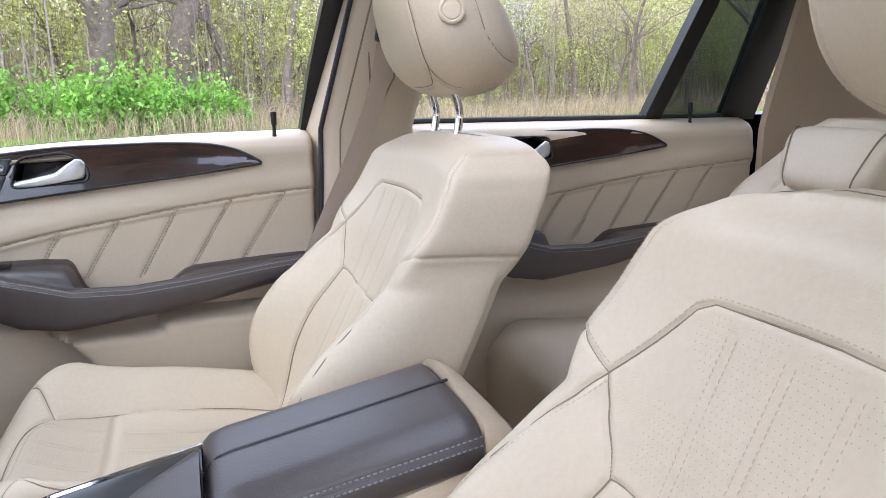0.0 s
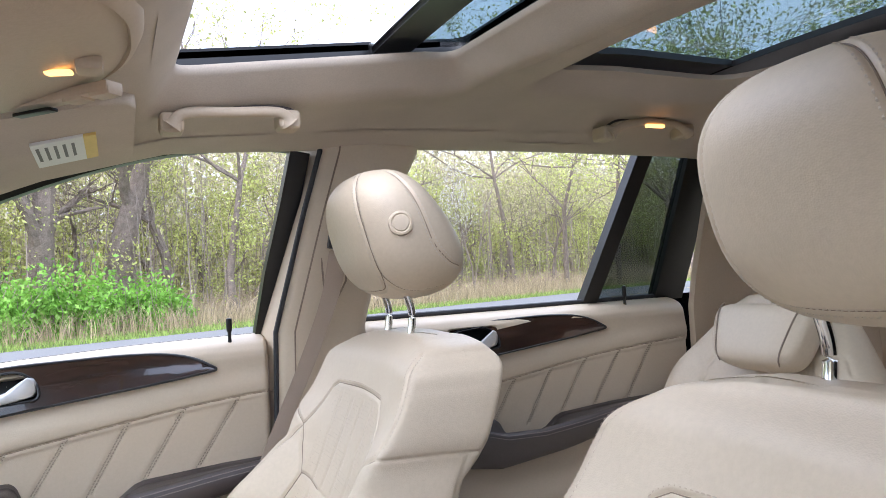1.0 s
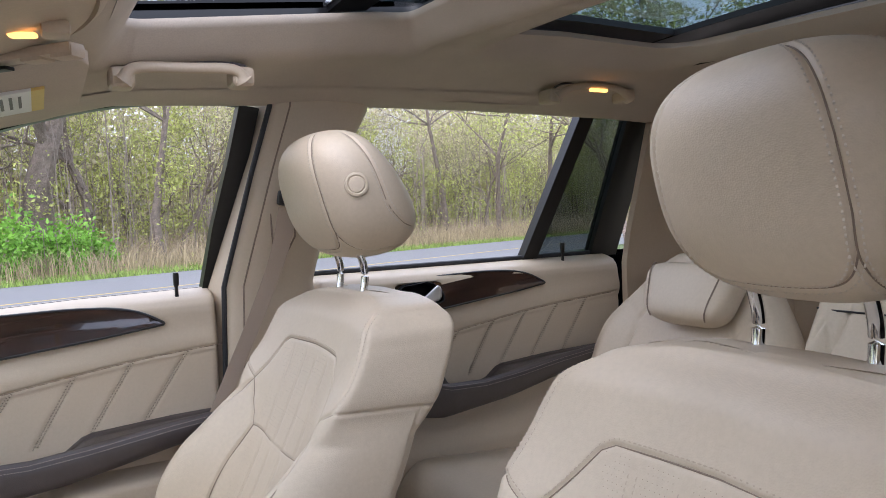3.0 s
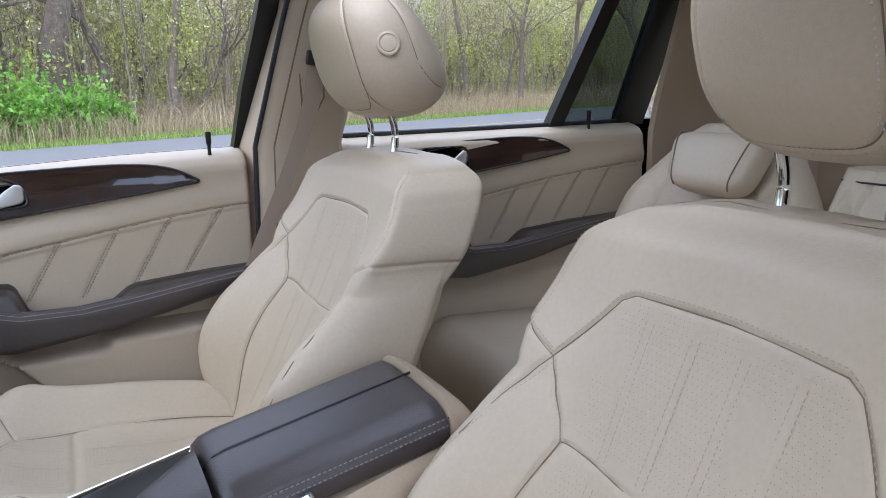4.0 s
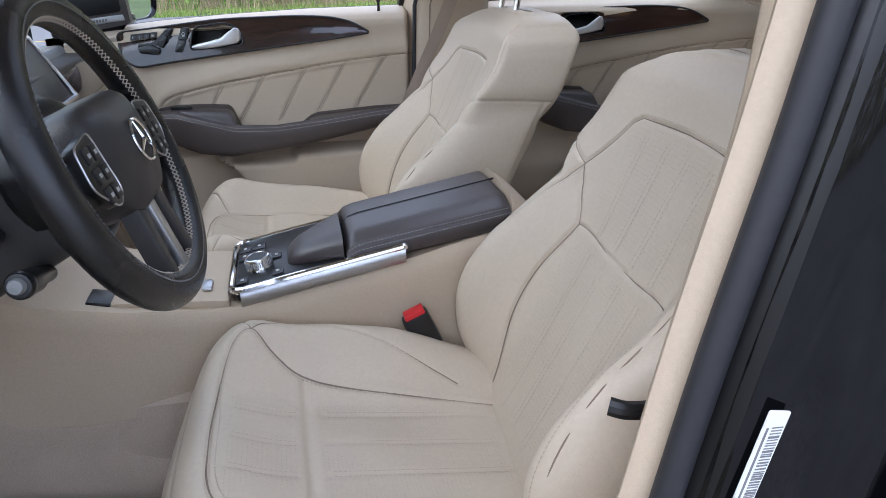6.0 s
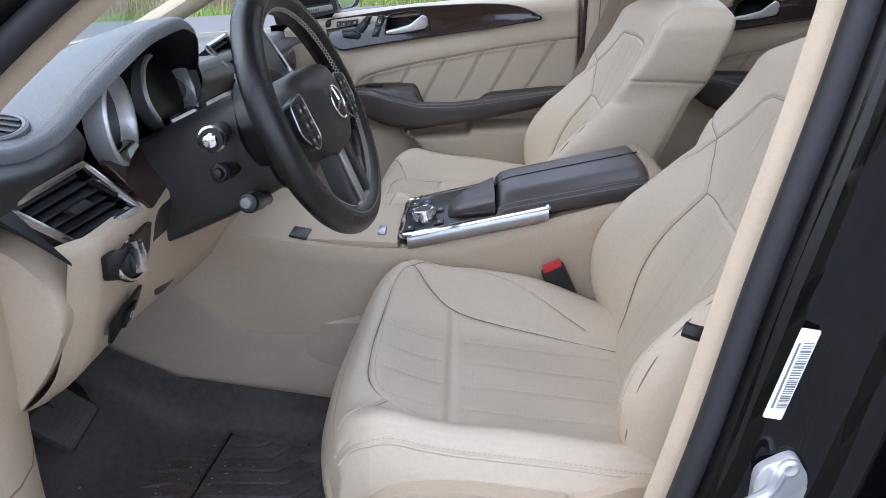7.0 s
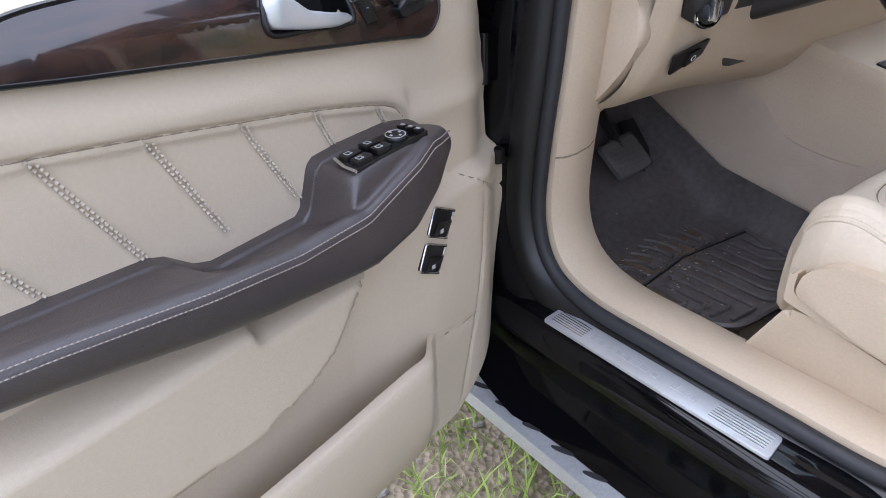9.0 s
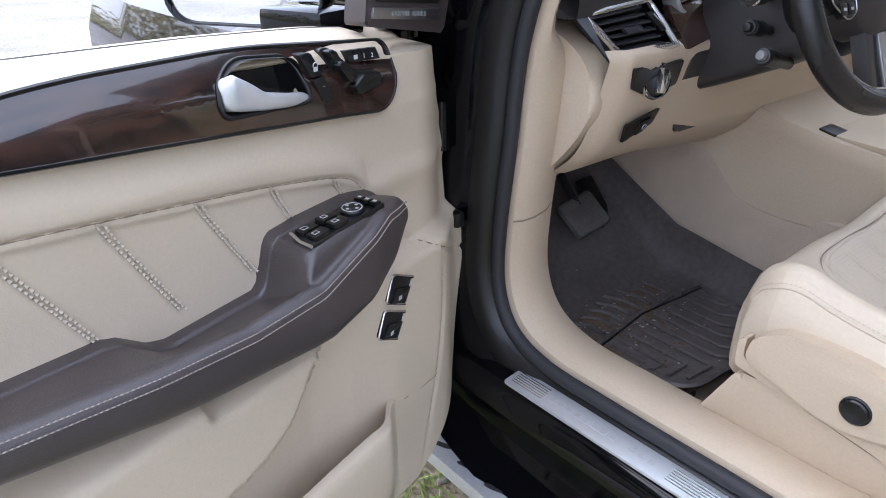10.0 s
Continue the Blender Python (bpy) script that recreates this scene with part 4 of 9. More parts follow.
def panel_o(x, z, front=True):
    """How far the door's inner skin lies from the car's middle."""
    x, z = np.asarray(x, float), np.asarray(z, float)
    o = np.interp(z, [0.50, 0.56, 0.70, 0.80, 0.86, 0.90, 0.93, 0.95, 1.02, 1.06, 1.16, 1.18, 1.255, 1.268, 1.282, 1.292, 1.298], [0.748, 0.736, 0.722, 0.722, 0.728, 0.745, 0.762, 0.767, 0.768, 0.768, 0.764, 0.766, 0.768, 0.772, 0.785, 0.81, 0.84])
    # the soft roll under the wood
    top = np.interp(x, [p[0] for p in PLEAT_TOP], [p[1] for p in PLEAT_TOP])
    o = o - 0.006 * np.exp(-((z - top - 0.020) / 0.022) ** 2) * (x > -0.6)
    ins = smooth01(top - z, 0.0, 0.012) * smooth01(z, 0.98, 1.0) * smooth01(x, -0.36, -0.335)
    o = o + 0.004 * ins
    if front:
        zb = np.interp(x, [-0.235, -0.205, -0.18, -0.15, -0.121, -0.079, -0.006, 0.078, 0.3], [0.935, 0.918, 0.902, 0.866, 0.832, 0.808, 0.793, 0.795, 0.80])
        low = 1 - smooth01(z, 0.935, 0.955)
        pad = smooth01(z - zb, -0.004, 0.016) * smooth01(x, -0.226, -0.205) * (1 - smooth01(z, 0.915, 0.935) * smooth01(x, -0.20, -0.17) * (1 - smooth01(x, -0.03, -0.01)))
        rec = np.interp(x, [-0.62, -0.36, -0.27, -0.2, 0.3], [0.742, 0.738, 0.748, 0.762, 0.762])
        o = o * (1 - low) + (rec + (0.708 - rec) * pad) * low
        # ahead of the pocket the lower panel runs back towards the hinge
        o = o + 0.045 * smooth01(-x, 0.46, 0.60) ** 1.5
        o = o + 0.06 * smooth01(-x, 0.402, 0.412) * smooth01(z, 1.247, 1.262)
    return o


def belt_line(x):
    """The height of the window sill, falling to the front."""
    return np.interp(x, [-0.6, -0.43, -0.33, -0.165, 0.04, 0.30], [1.236, 1.259, 1.270, 1.282, 1.292, 1.297])


def front_edge(z):
    return np.interp(z, [0.52, 0.554, 0.62, 0.675, 0.80, 0.835, 0.885, 0.935, 1.05, 1.107, 1.145, 1.185, 1.24, 1.305], [-0.40, -0.467, -0.55, -0.592, -0.620, -0.628, -0.655, -0.617, -0.608, -0.602, -0.574, -0.560, -0.554, -0.560])


def door_panel(door, put, xa, xb, front, zlow=0.53):
    zs = np.concatenate([np.linspace(zlow, 0.97, 60, endpoint=False), np.linspace(0.97, 1.20, 72, endpoint=False), np.linspace(1.20, 1.298, 26)])
    us = np.linspace(0, 1, 190)
    P = np.zeros((len(us), len(zs), 3))
    for j, z in enumerate(zs):
        x = xa(z) + (xb - xa(z)) * us
        o = panel_o(x, np.full(len(x), z), front)
        o = o + 0.03 * np.clip(1 - (x - xa(z)) / 0.018, 0, 1) ** 2 + 0.03 * np.clip(1 - (xb - x) / 0.012, 0, 1) ** 2
        inb = smooth01(x, -0.25, -0.235) * (1 - smooth01(x, -0.138, -0.122)) * smooth01(z, 1.205, 1.215) * (1 - smooth01(z, 1.255, 1.265))
        o = o + 0.045 * inb
        zz = np.full(len(x), z)
        if front and z > 1.2:
            zz = 1.2 + (zz - 1.2) * (belt_line(x) - 1.2) / 0.098
        P[:, j] = np.column_stack([x, o, zz])
    N = normals(P)
    if N[90, 60, 1] > 0:
        N = -N

    def on(pts, n=10, lift=0.0):
        q = curve(pts, n)
        return np.column_stack([q[:, 0], panel_o(q[:, 0], q[:, 1], front) + lift, q[:, 1]])
    lines = [(on(PLEAT_TOP), 0.0045, 0.003)]
    rows = []
    for a, b in PLEATS:
        if a[0] > xb - 0.03 or b[0] < (xa(1.05) if front else xa(1.05) + 0.03):
            continue
        c = on([a, b])
        lines.append((c, 0.0032, 0.0036))
        nn = np.tile((0.0, -1.0, 0.0), (len(c), 1))
        for d in (-0.0042, 0.0042):
            rows.append((c + (d, 0.0004, d * 0.6), nn))
    if front:
        lines.append((on([(-0.417, 0.968), (-0.495, 0.925), (-0.58, 0.878), (-0.64, 0.86)]), 0.005, 0.003))
        lines.append((on([(-0.495, 0.925), (-0.49, 0.82), (-0.47, 0.72), (-0.44, 0.62), (-0.42, 0.55)]), 0.004, 0.003))
        lines.append((on([(-0.35, 0.712), (-0.42, 0.70), (-0.47, 0.70)]), 0.004, 0.003))
    P = sew(P, N, lines)
    part("door_panel", lay(put, shell(P, np.array((0, 0.02, 0)))), DOORSKIN, door, "beige padded trim panel", angle=60)
    part("seam", lay(put, join(*[tube(c[0] + (0, c[1] * 0.95, 0), 0.0010, 6) for c in lines if c[1] != 0.0032])), SEAM, door, "dark sewn seams")
    vs, fs = stitches(rows, length=0.0046, w=0.0015, h=0.0015)
    part("pleat_stitching", lay(put, (vs, fs)), PLEATTHREAD, door, "pale thread")


def armrest(door, put, xa, xb, front=True):
    xs = np.concatenate([np.linspace(xa, xa + 0.05, 10, endpoint=False), np.linspace(xa + 0.05, xb, 150)])
    rows = []
    edge = []
    for x in xs:
        zb = np.interp(x, [-0.368, -0.358, -0.309, -0.25, -0.177, 0.0, 0.185, 0.30, 0.45], [1.035, 1.015, 0.983, 0.960, 0.950, 0.968, 0.998, 1.012, 1.02])
        zi = np.interp(x, [-0.368, -0.352, -0.30, -0.161, -0.06, 0.033, 0.181, 0.30, 0.45], [1.05, 1.062, 1.066, 1.028, 1.024, 1.032, 1.047, 1.056, 1.06])
        zo = np.interp(x, [-0.368, -0.35, -0.30, -0.22, -0.176, -0.166, -0.150, -0.14, -0.02, 0.0, 0.03, 0.05, 0.20, 0.45], [1.045, 1.062, 1.068, 1.066, 1.062, 1.054, 1.010, 1.002, 1.0, 1.006, 1.028, 1.034, 1.044, 1.05])
        oi = np.interp(x, [-0.368, -0.36, -0.32, -0.26, -0.15, 0.05, 0.20, 0.30, 0.45], [0.728, 0.705, 0.69, 0.676, 0.668, 0.674, 0.69, 0.70, 0.71])
        ring = [(0.775, min(zb + 0.035, zo - 0.012)), (0.745, min(zb + 0.008, zo - 0.014)), (oi + 0.02, zb), (oi + 0.004, zb + 0.01), (oi, (zb + zi) / 2), (oi + 0.001, zi - 0.012), (oi + 0.008, zi - 0.003), (oi + 0.02, zi), (oi + 0.030, zi + (zo - zi) * (0.85 if x < -0.158 else 0.42)), (0.75, zo - 0.003), (0.76, zo), (0.782, zo), (0.79, (zb + zo) / 2)]
        q = curve(ring, 4, closed=True)
        rows.append(np.column_stack([np.full(len(q), x), q]))
        edge.append((x, oi + 0.0035, zi - 0.0045))
    part("armrest", lay(put, grid(np.array(rows), wrap_v=True, caps=True)), BROWN, door, "dark brown leather armrest", angle=60)
    e = np.array(edge)
    n = np.tile((0.0, -0.8, 0.6), (len(e), 1))
    part("armrest_stitching", lay(put, stitches([(e + (0, -0.002, 0.0006), n), (e + (0, -0.0032, -0.0075), n)], length=0.0042, gap=0.0050, w=0.0007, h=0.0008)), ARMTHREAD, door, "pale brown thread")


def arched(u, v):
    """The wood's convex face: it leans back towards its upper edge."""
    mid = float(np.interp(u, [-0.42, -0.18, 0.02, 0.19], [1.208, 1.234, 1.246, 1.240]))
    t = (v - mid) / 0.035
    return 0.017 * t + 0.004 * t * abs(t) if t > 0 else 0.008 * t


def wood_trim(door, put):
    place = lambda u, v, d: put(u, d, v)
    c = TRIM.mean(0)
    big = []
    t = np.roll(TRIM, -1, 0) - np.roll(TRIM, 1, 0)
    t /= np.linalg.norm(t, axis=1)[:, None] + 1e-9
    nrm = np.column_stack([t[:, 1], -t[:, 0]])
    if ((TRIM - c) * nrm).sum() < 0:
        nrm = -nrm
    trim = part("wood_trim", holed(TRIM, [BOWL], 0.785, 0.7585, place, arched), WOOD, door, "glossy dark brown burl wood", angle=50)
    loop = np.column_stack([TRIM[:, 0] + nrm[:, 0] * 0.0015, [0.7600 + arched(u, v) for u, v in TRIM], TRIM[:, 1] + nrm[:, 1] * 0.0015])
    part("trim_border", lay(put, tube(loop, 0.0028, 6, closed=True, up=(0, 1, 0))), BLACK, door)
    bl = np.column_stack([BOWL[:, 0], [0.7575 + arched(u, v) for u, v in BOWL], BOWL[:, 1]])
    part("bowl_rim", lay(put, tube(bl, 0.0026, 8, closed=True, up=(0, 1, 0))), BLACK, door)
    cb = BOWL.mean(0)
    rows = []
    for s, d in ((1.0, 0.7585), (0.97, 0.775), (0.85, 0.792), (0.6, 0.80), (0.3, 0.802), (0.02, 0.802)):
        q = cb + (BOWL - cb) * s
        rows.append(np.column_stack([q[:, 0], np.full(len(q), d), q[:, 1]]))
    part("handle_bowl", lay(put, grid(np.array(rows), wrap_v=True)), BLACK, door, "black recessed handle bowl")
    xs = np.linspace(0, 1, 26)
    rings = []
    for s in xs:
        x = -0.127 - 0.120 * s
        hh = np.interp(s, [0, 0.03, 0.12, 0.25, 0.42, 0.7, 0.95, 1], [0.009, 0.0165, 0.019, 0.0155, 0.0098, 0.0078, 0.006, 0.003])
        zc = np.interp(s, [0, 0.12, 0.25, 0.42, 0.7, 1], [1.236, 1.237, 1.231, 1.222, 1.216, 1.211])
        oo = np.interp(s, [0, 0.1, 0.3, 0.7, 1], [0.762, 0.754, 0.750, 0.751, 0.760])
        a = np.linspace(0, 2 * math.pi, 18, endpoint=False)
        rings.append(np.column_stack([np.full(18, x), oo + 0.006 * np.sign(np.cos(a)) * np.abs(np.cos(a)) ** 0.7, zc + hh * np.sign(np.sin(a)) * np.abs(np.sin(a)) ** 0.7]))
    part("door_handle", lay(put, grid(np.array(rings), wrap_v=True, caps=True)), SILVER, door, "satin silver pull handle", angle=60)
    return trim


def trim_controls(door, put):
    """Lock keys, seat-shaped adjuster and memory keys let into the wood."""
    place = lambda u, v, d: put(u, d, v)
    def key(name, pts, r, lift, label, bevel=0.0015):
        return part(name, prism(rounded(pts, r, 4), 0.772, 0.7585 - lift, lambda u, v, d: put(u, d + 0.6 * arched(u, v), v), bevel), BLACK, door, label)
    k1 = key("unlock_key", [(-0.247, 1.258), (-0.267, 1.257), (-0.277, 1.231), (-0.257, 1.230)], 0.003, 0.0035, "black unlock key")
    k2 = key("lock_key", [(-0.257, 1.2285), (-0.277, 1.2295), (-0.288, 1.2015), (-0.268, 1.2005)], 0.003, 0.0035, "black lock key")
    for k, (cx, cz) in ((k1, (-0.262, 1.244)), (k2, (-0.2725, 1.215))):
        ring = [(cx + 0.0035 * math.cos(a), 0.7548, cz + 0.0035 * math.sin(a)) for a in np.linspace(0, 2 * math.pi, 12, endpoint=False)]
        part("icon", lay(put, join(tube(ring, 0.0006, 5, closed=True, up=(0, 1, 0)), box((cx, 0.7548, cz - 0.004), (0.006, 0.001, 0.005)))), SILVERPAINT, k)
    key("adjuster_plate", [(-0.283, 1.257), (-0.300, 1.258), (-0.335, 1.225), (-0.372, 1.222), (-0.368, 1.196), (-0.318, 1.194)], 0.006, 0.001, "black adjuster plate", 0.0005)
    key("head_adjuster", [(-0.289, 1.2555), (-0.303, 1.2555), (-0.309, 1.244), (-0.296, 1.242)], 0.004, 0.010, "black headrest-shaped adjuster", 0.003)
    key("back_adjuster", [(-0.298, 1.239), (-0.311, 1.241), (-0.327, 1.219), (-0.313, 1.214)], 0.004, 0.011, "black backrest-shaped adjuster", 0.003)
    key("cushion_adjuster", [(-0.317, 1.211), (-0.340, 1.221), (-0.371, 1.219), (-0.368, 1.203), (-0.324, 1.199)], 0.004, 0.012, "black cushion-shaped adjuster", 0.003)
    for i in range(4):
        x = -0.324 - 0.0155 * i
        k = key("memory_key", [(x, 1.2495 - 0.0012 * i), (x - 0.0145, 1.2485 - 0.0012 * i), (x - 0.0165, 1.2345 - 0.0012 * i), (x - 0.003, 1.2355 - 0.0012 * i)], 0.001, 0.003, "black memory key", 0.0008)
        if i == 0:
            part("mark", lay(put, box((x - 0.0085, 0.7552, 1.242), (0.006, 0.0008, 0.005))), SILVERPAINT, k)
        else:
            text_on(put, str(i), (x - 0.0085, 0.7552, 1.2418 - 0.0012 * i), 0.008, SILVERPAINT, k)


def text_on(put, words, at, size, material, parent):
    """Raised lettering on a door's inner face."""
    cu = bpy.data.curves.new("letters", "FONT")
    cu.body, cu.size, cu.extrude, cu.align_x, cu.align_y, cu.resolution_u = words, size, 0.0003, "CENTER", "CENTER", 2
    tmp = bpy.data.objects.new("letters", cu)
    me = bpy.data.meshes.new_from_object(tmp)
    vs = [tuple(put(at[0] - v.co.x, at[1] - v.co.z, at[2] + v.co.y)) for v in me.vertices]
    fs = [tuple(p.vertices) for p in me.polygons]
    bpy.data.objects.remove(tmp)
    bpy.data.curves.remove(cu)
    return part("lettering", (vs, fs), material, parent, smooth=False)


def lock_pin(put, x, z, owner):
    rod = lathe([(0.0045, -0.03), (0.0045, 0.0), (0.0038, 0.006), (0.0038, 0.02), (0.0058, 0.024), (0.0062, 0.045), (0.0055, 0.049), (0.002, 0.05)], 14)
    part("lock_pin", [tuple(put(x + v[0], 0.80 + v[1], z + v[2])) for v in rod[0]] and ([tuple(put(x + v[0], 0.80 + v[1], z + v[2])) for v in rod[0]], rod[1]), BLACK, owner, "black lock pin")


def window_keys(door, put, four=True):
    """The switch plate on the armrest's front pod."""
    o0, o1 = 0.702, 0.748
    def top(x, o):
        zi = np.interp(x, [-0.345, -0.30, -0.161], [1.062, 1.066, 1.028])
        zo = np.interp(x, [-0.345, -0.30, -0.22, -0.172], [1.064, 1.068, 1.066, 1.062])
        return zi + (zo - zi) * (0.86 + 0.14 * (o - 0.70) / 0.05)
    def place(u, v, d):
        return put(u, v, float(top(u, v)) + d)
    plate = part("switch_plate", prism(rounded([(-0.178, 0.703), (-0.185, 0.742), (-0.292, 0.742), (-0.312, 0.735), (-0.312, 0.703)], 0.006, 4), -0.004, 0.004, place, 0.0015), BLACK, door, "black switch plate with chrome edge")
    part("plate_edge", lay(put, tube(np.array([(x, o, float(top(x, o)) + 0.004) for x, o in ((-0.177, 0.702), (-0.1775, 0.72), (-0.185, 0.743))]), 0.0022, 6)), CHROME, plate)
    for x0, x1 in ((-0.187, -0.213), (-0.220, -0.246)):
        for oa, ob in ((0.706, 0.721), (0.724, 0.739)):
            k = part("window_switch", prism(rounded([(x0, oa), (x1, oa), (x1, ob), (x0, ob)], 0.003, 3), 0.003, 0.0095, lambda u, v, d, a=x0: put(u, v, float(top(u, v)) + d - 0.10 * abs(u - a) * 0.6), 0.002), BLACK, plate, "black window switch")
            cx, co = (x0 + x1) / 2 + 0.004, (oa + ob) / 2
            ring = np.array([(cx + du, co + dv, float(top(cx, co)) + 0.0092) for du, dv in ((0.004, -0.003), (0.004, 0.003), (-0.004, 0.003), (-0.004, -0.003))])
            part("icon", lay(put, tube(ring, 0.0006, 5, closed=True)), SILVERPAINT, k)
    cx, co = -0.270, 0.7225
    ring = lambda r: np.array([(cx + r * math.cos(a), co + r * math.sin(a), float(top(cx + r * math.cos(a), co + r * math.sin(a))) + 0.006) for a in np.linspace(0, 2 * math.pi, 24, endpoint=False)])
    pad = part("mirror_pad", lay(put, grid(np.array([ring(0.0155) - (0, 0, 0.004), ring(0.0155), ring(0.014) + (0, 0, 0.002), ring(0.005) + (0, 0, 0.0005), ring(0.001)]), wrap_v=True)), BLACK, plate, "round black mirror adjuster")
    part("icon", lay(put, join(tube(ring(0.0125) + (0, 0, 0.0018), 0.0006, 5, closed=True), *[box((cx + 0.008 * math.cos(a), co + 0.008 * math.sin(a), float(top(cx, co)) + 0.0085), (0.003, 0.003, 0.001)) for a in (0, math.pi / 2, math.pi, 3 * math.pi / 2)])), SILVERPAINT, pad)
    for i, oo in enumerate((0.710, 0.7225, 0.735)):
        k = part("mirror_key", lay(put, box((-0.299, oo, float(top(-0.299, oo)) + 0.005), (0.011, 0.010, 0.005), 0.001)), BLACK, plate)
        part("icon", lay(put, box((-0.299, oo, float(top(-0.299, oo)) + 0.008), (0.004, 0.005, 0.0008))), SILVERPAINT, k)


def low_switch(door, put, x, z):
    """A chrome-edged rocker on the panel ahead of the pocket, leaning with it."""
    ax, az = np.array((-0.88, -0.47)) * 0.5, np.array((0.45, -0.89)) * 0.5
    ux, uz = (-0.042, -0.021), (0.018, -0.038)
    c = [(x, z), (x + ux[0], z + ux[1]), (x + ux[0] + uz[0], z + ux[1] + uz[1]), (x + uz[0], z + uz[1])]
    mid = np.mean(c, 0)
    oo = float(panel_o(mid[0], mid[1], True))
    def shaped(k):
        return rounded([(mid[0] + (p[0] - mid[0]) * k, mid[1] + (p[1] - mid[1]) * k) for p in c], 0.005, 4)
    place = lambda u, v, d: put(u, d, v)
    sw = part("rocker_switch", prism(shaped(0.98), oo + 0.01, oo - 0.003, place, 0.001), BLACK, door, "black rocker switch with chrome edge")
    a, b = c[0], c[1]
    edge = np.array([(a[0], oo - 0.004, a[1]), ((a[0] + b[0]) / 2, oo - 0.005, (a[1] + b[1]) / 2), (b[0], oo - 0.004, b[1])])
    part("chrome_edge", lay(put, tube(edge, 0.0025, 6)), CHROME, sw)
    d1, d2 = c[3], c[2]
    part("chrome_edge", lay(put, tube(np.array([(d1[0], oo - 0.003, d1[1]), (d2[0], oo - 0.003, d2[1])]), 0.0014, 6)), CHROME, sw)
    ring = shaped(1.0)
    part("chrome_frame", lay(put, tube(np.column_stack([ring[:, 0], np.full(len(ring), oo - 0.002), ring[:, 1]]), 0.0014, 6, closed=True, up=(0, 1, 0))), CHROME, sw)
    q = [(mid[0] + (p[0] - mid[0]) * 0.78, mid[1] + (p[1] - mid[1]) * 0.5 - 0.008) for p in c]
    part("rocker", prism(rounded(q, 0.003, 4), oo, oo - 0.0065, place, 0.002), BLACK, sw)
    part("icon", lay(put, box((mid[0] + 0.004, oo - 0.0068, mid[1] - 0.010), (0.007, 0.0008, 0.006))), SILVERPAINT, sw)


def pocket(door, put):
    """The map pocket's flap at the foot of the door."""
    line = [(-0.345, 0.728), (-0.27, 0.742), (-0.196, 0.742), (-0.106, 0.738), (0.05, 0.735), (0.27, 0.735)]
    q = curve(line, 8)
    P = np.array([[(x, o, z0 + (0.545 - z0) * s) for s, o in zip((0, 0.03, 0.12, 0.3, 0.6, 0.9, 1.0), (0.697, 0.692, 0.69, 0.69, 0.695, 0.712, 0.735))] for x, z0 in q])
    w = smooth01(q[:, 0], -0.347, -0.27)[:, None]
    P[:, :, 1] = 0.738 + (P[:, :, 1] - 0.738) * w - 0.004
    part("map_pocket", lay(put, shell(P, np.array((0, 0.009, 0)))), DOORSKIN, door, "beige door pocket flap", angle=60)


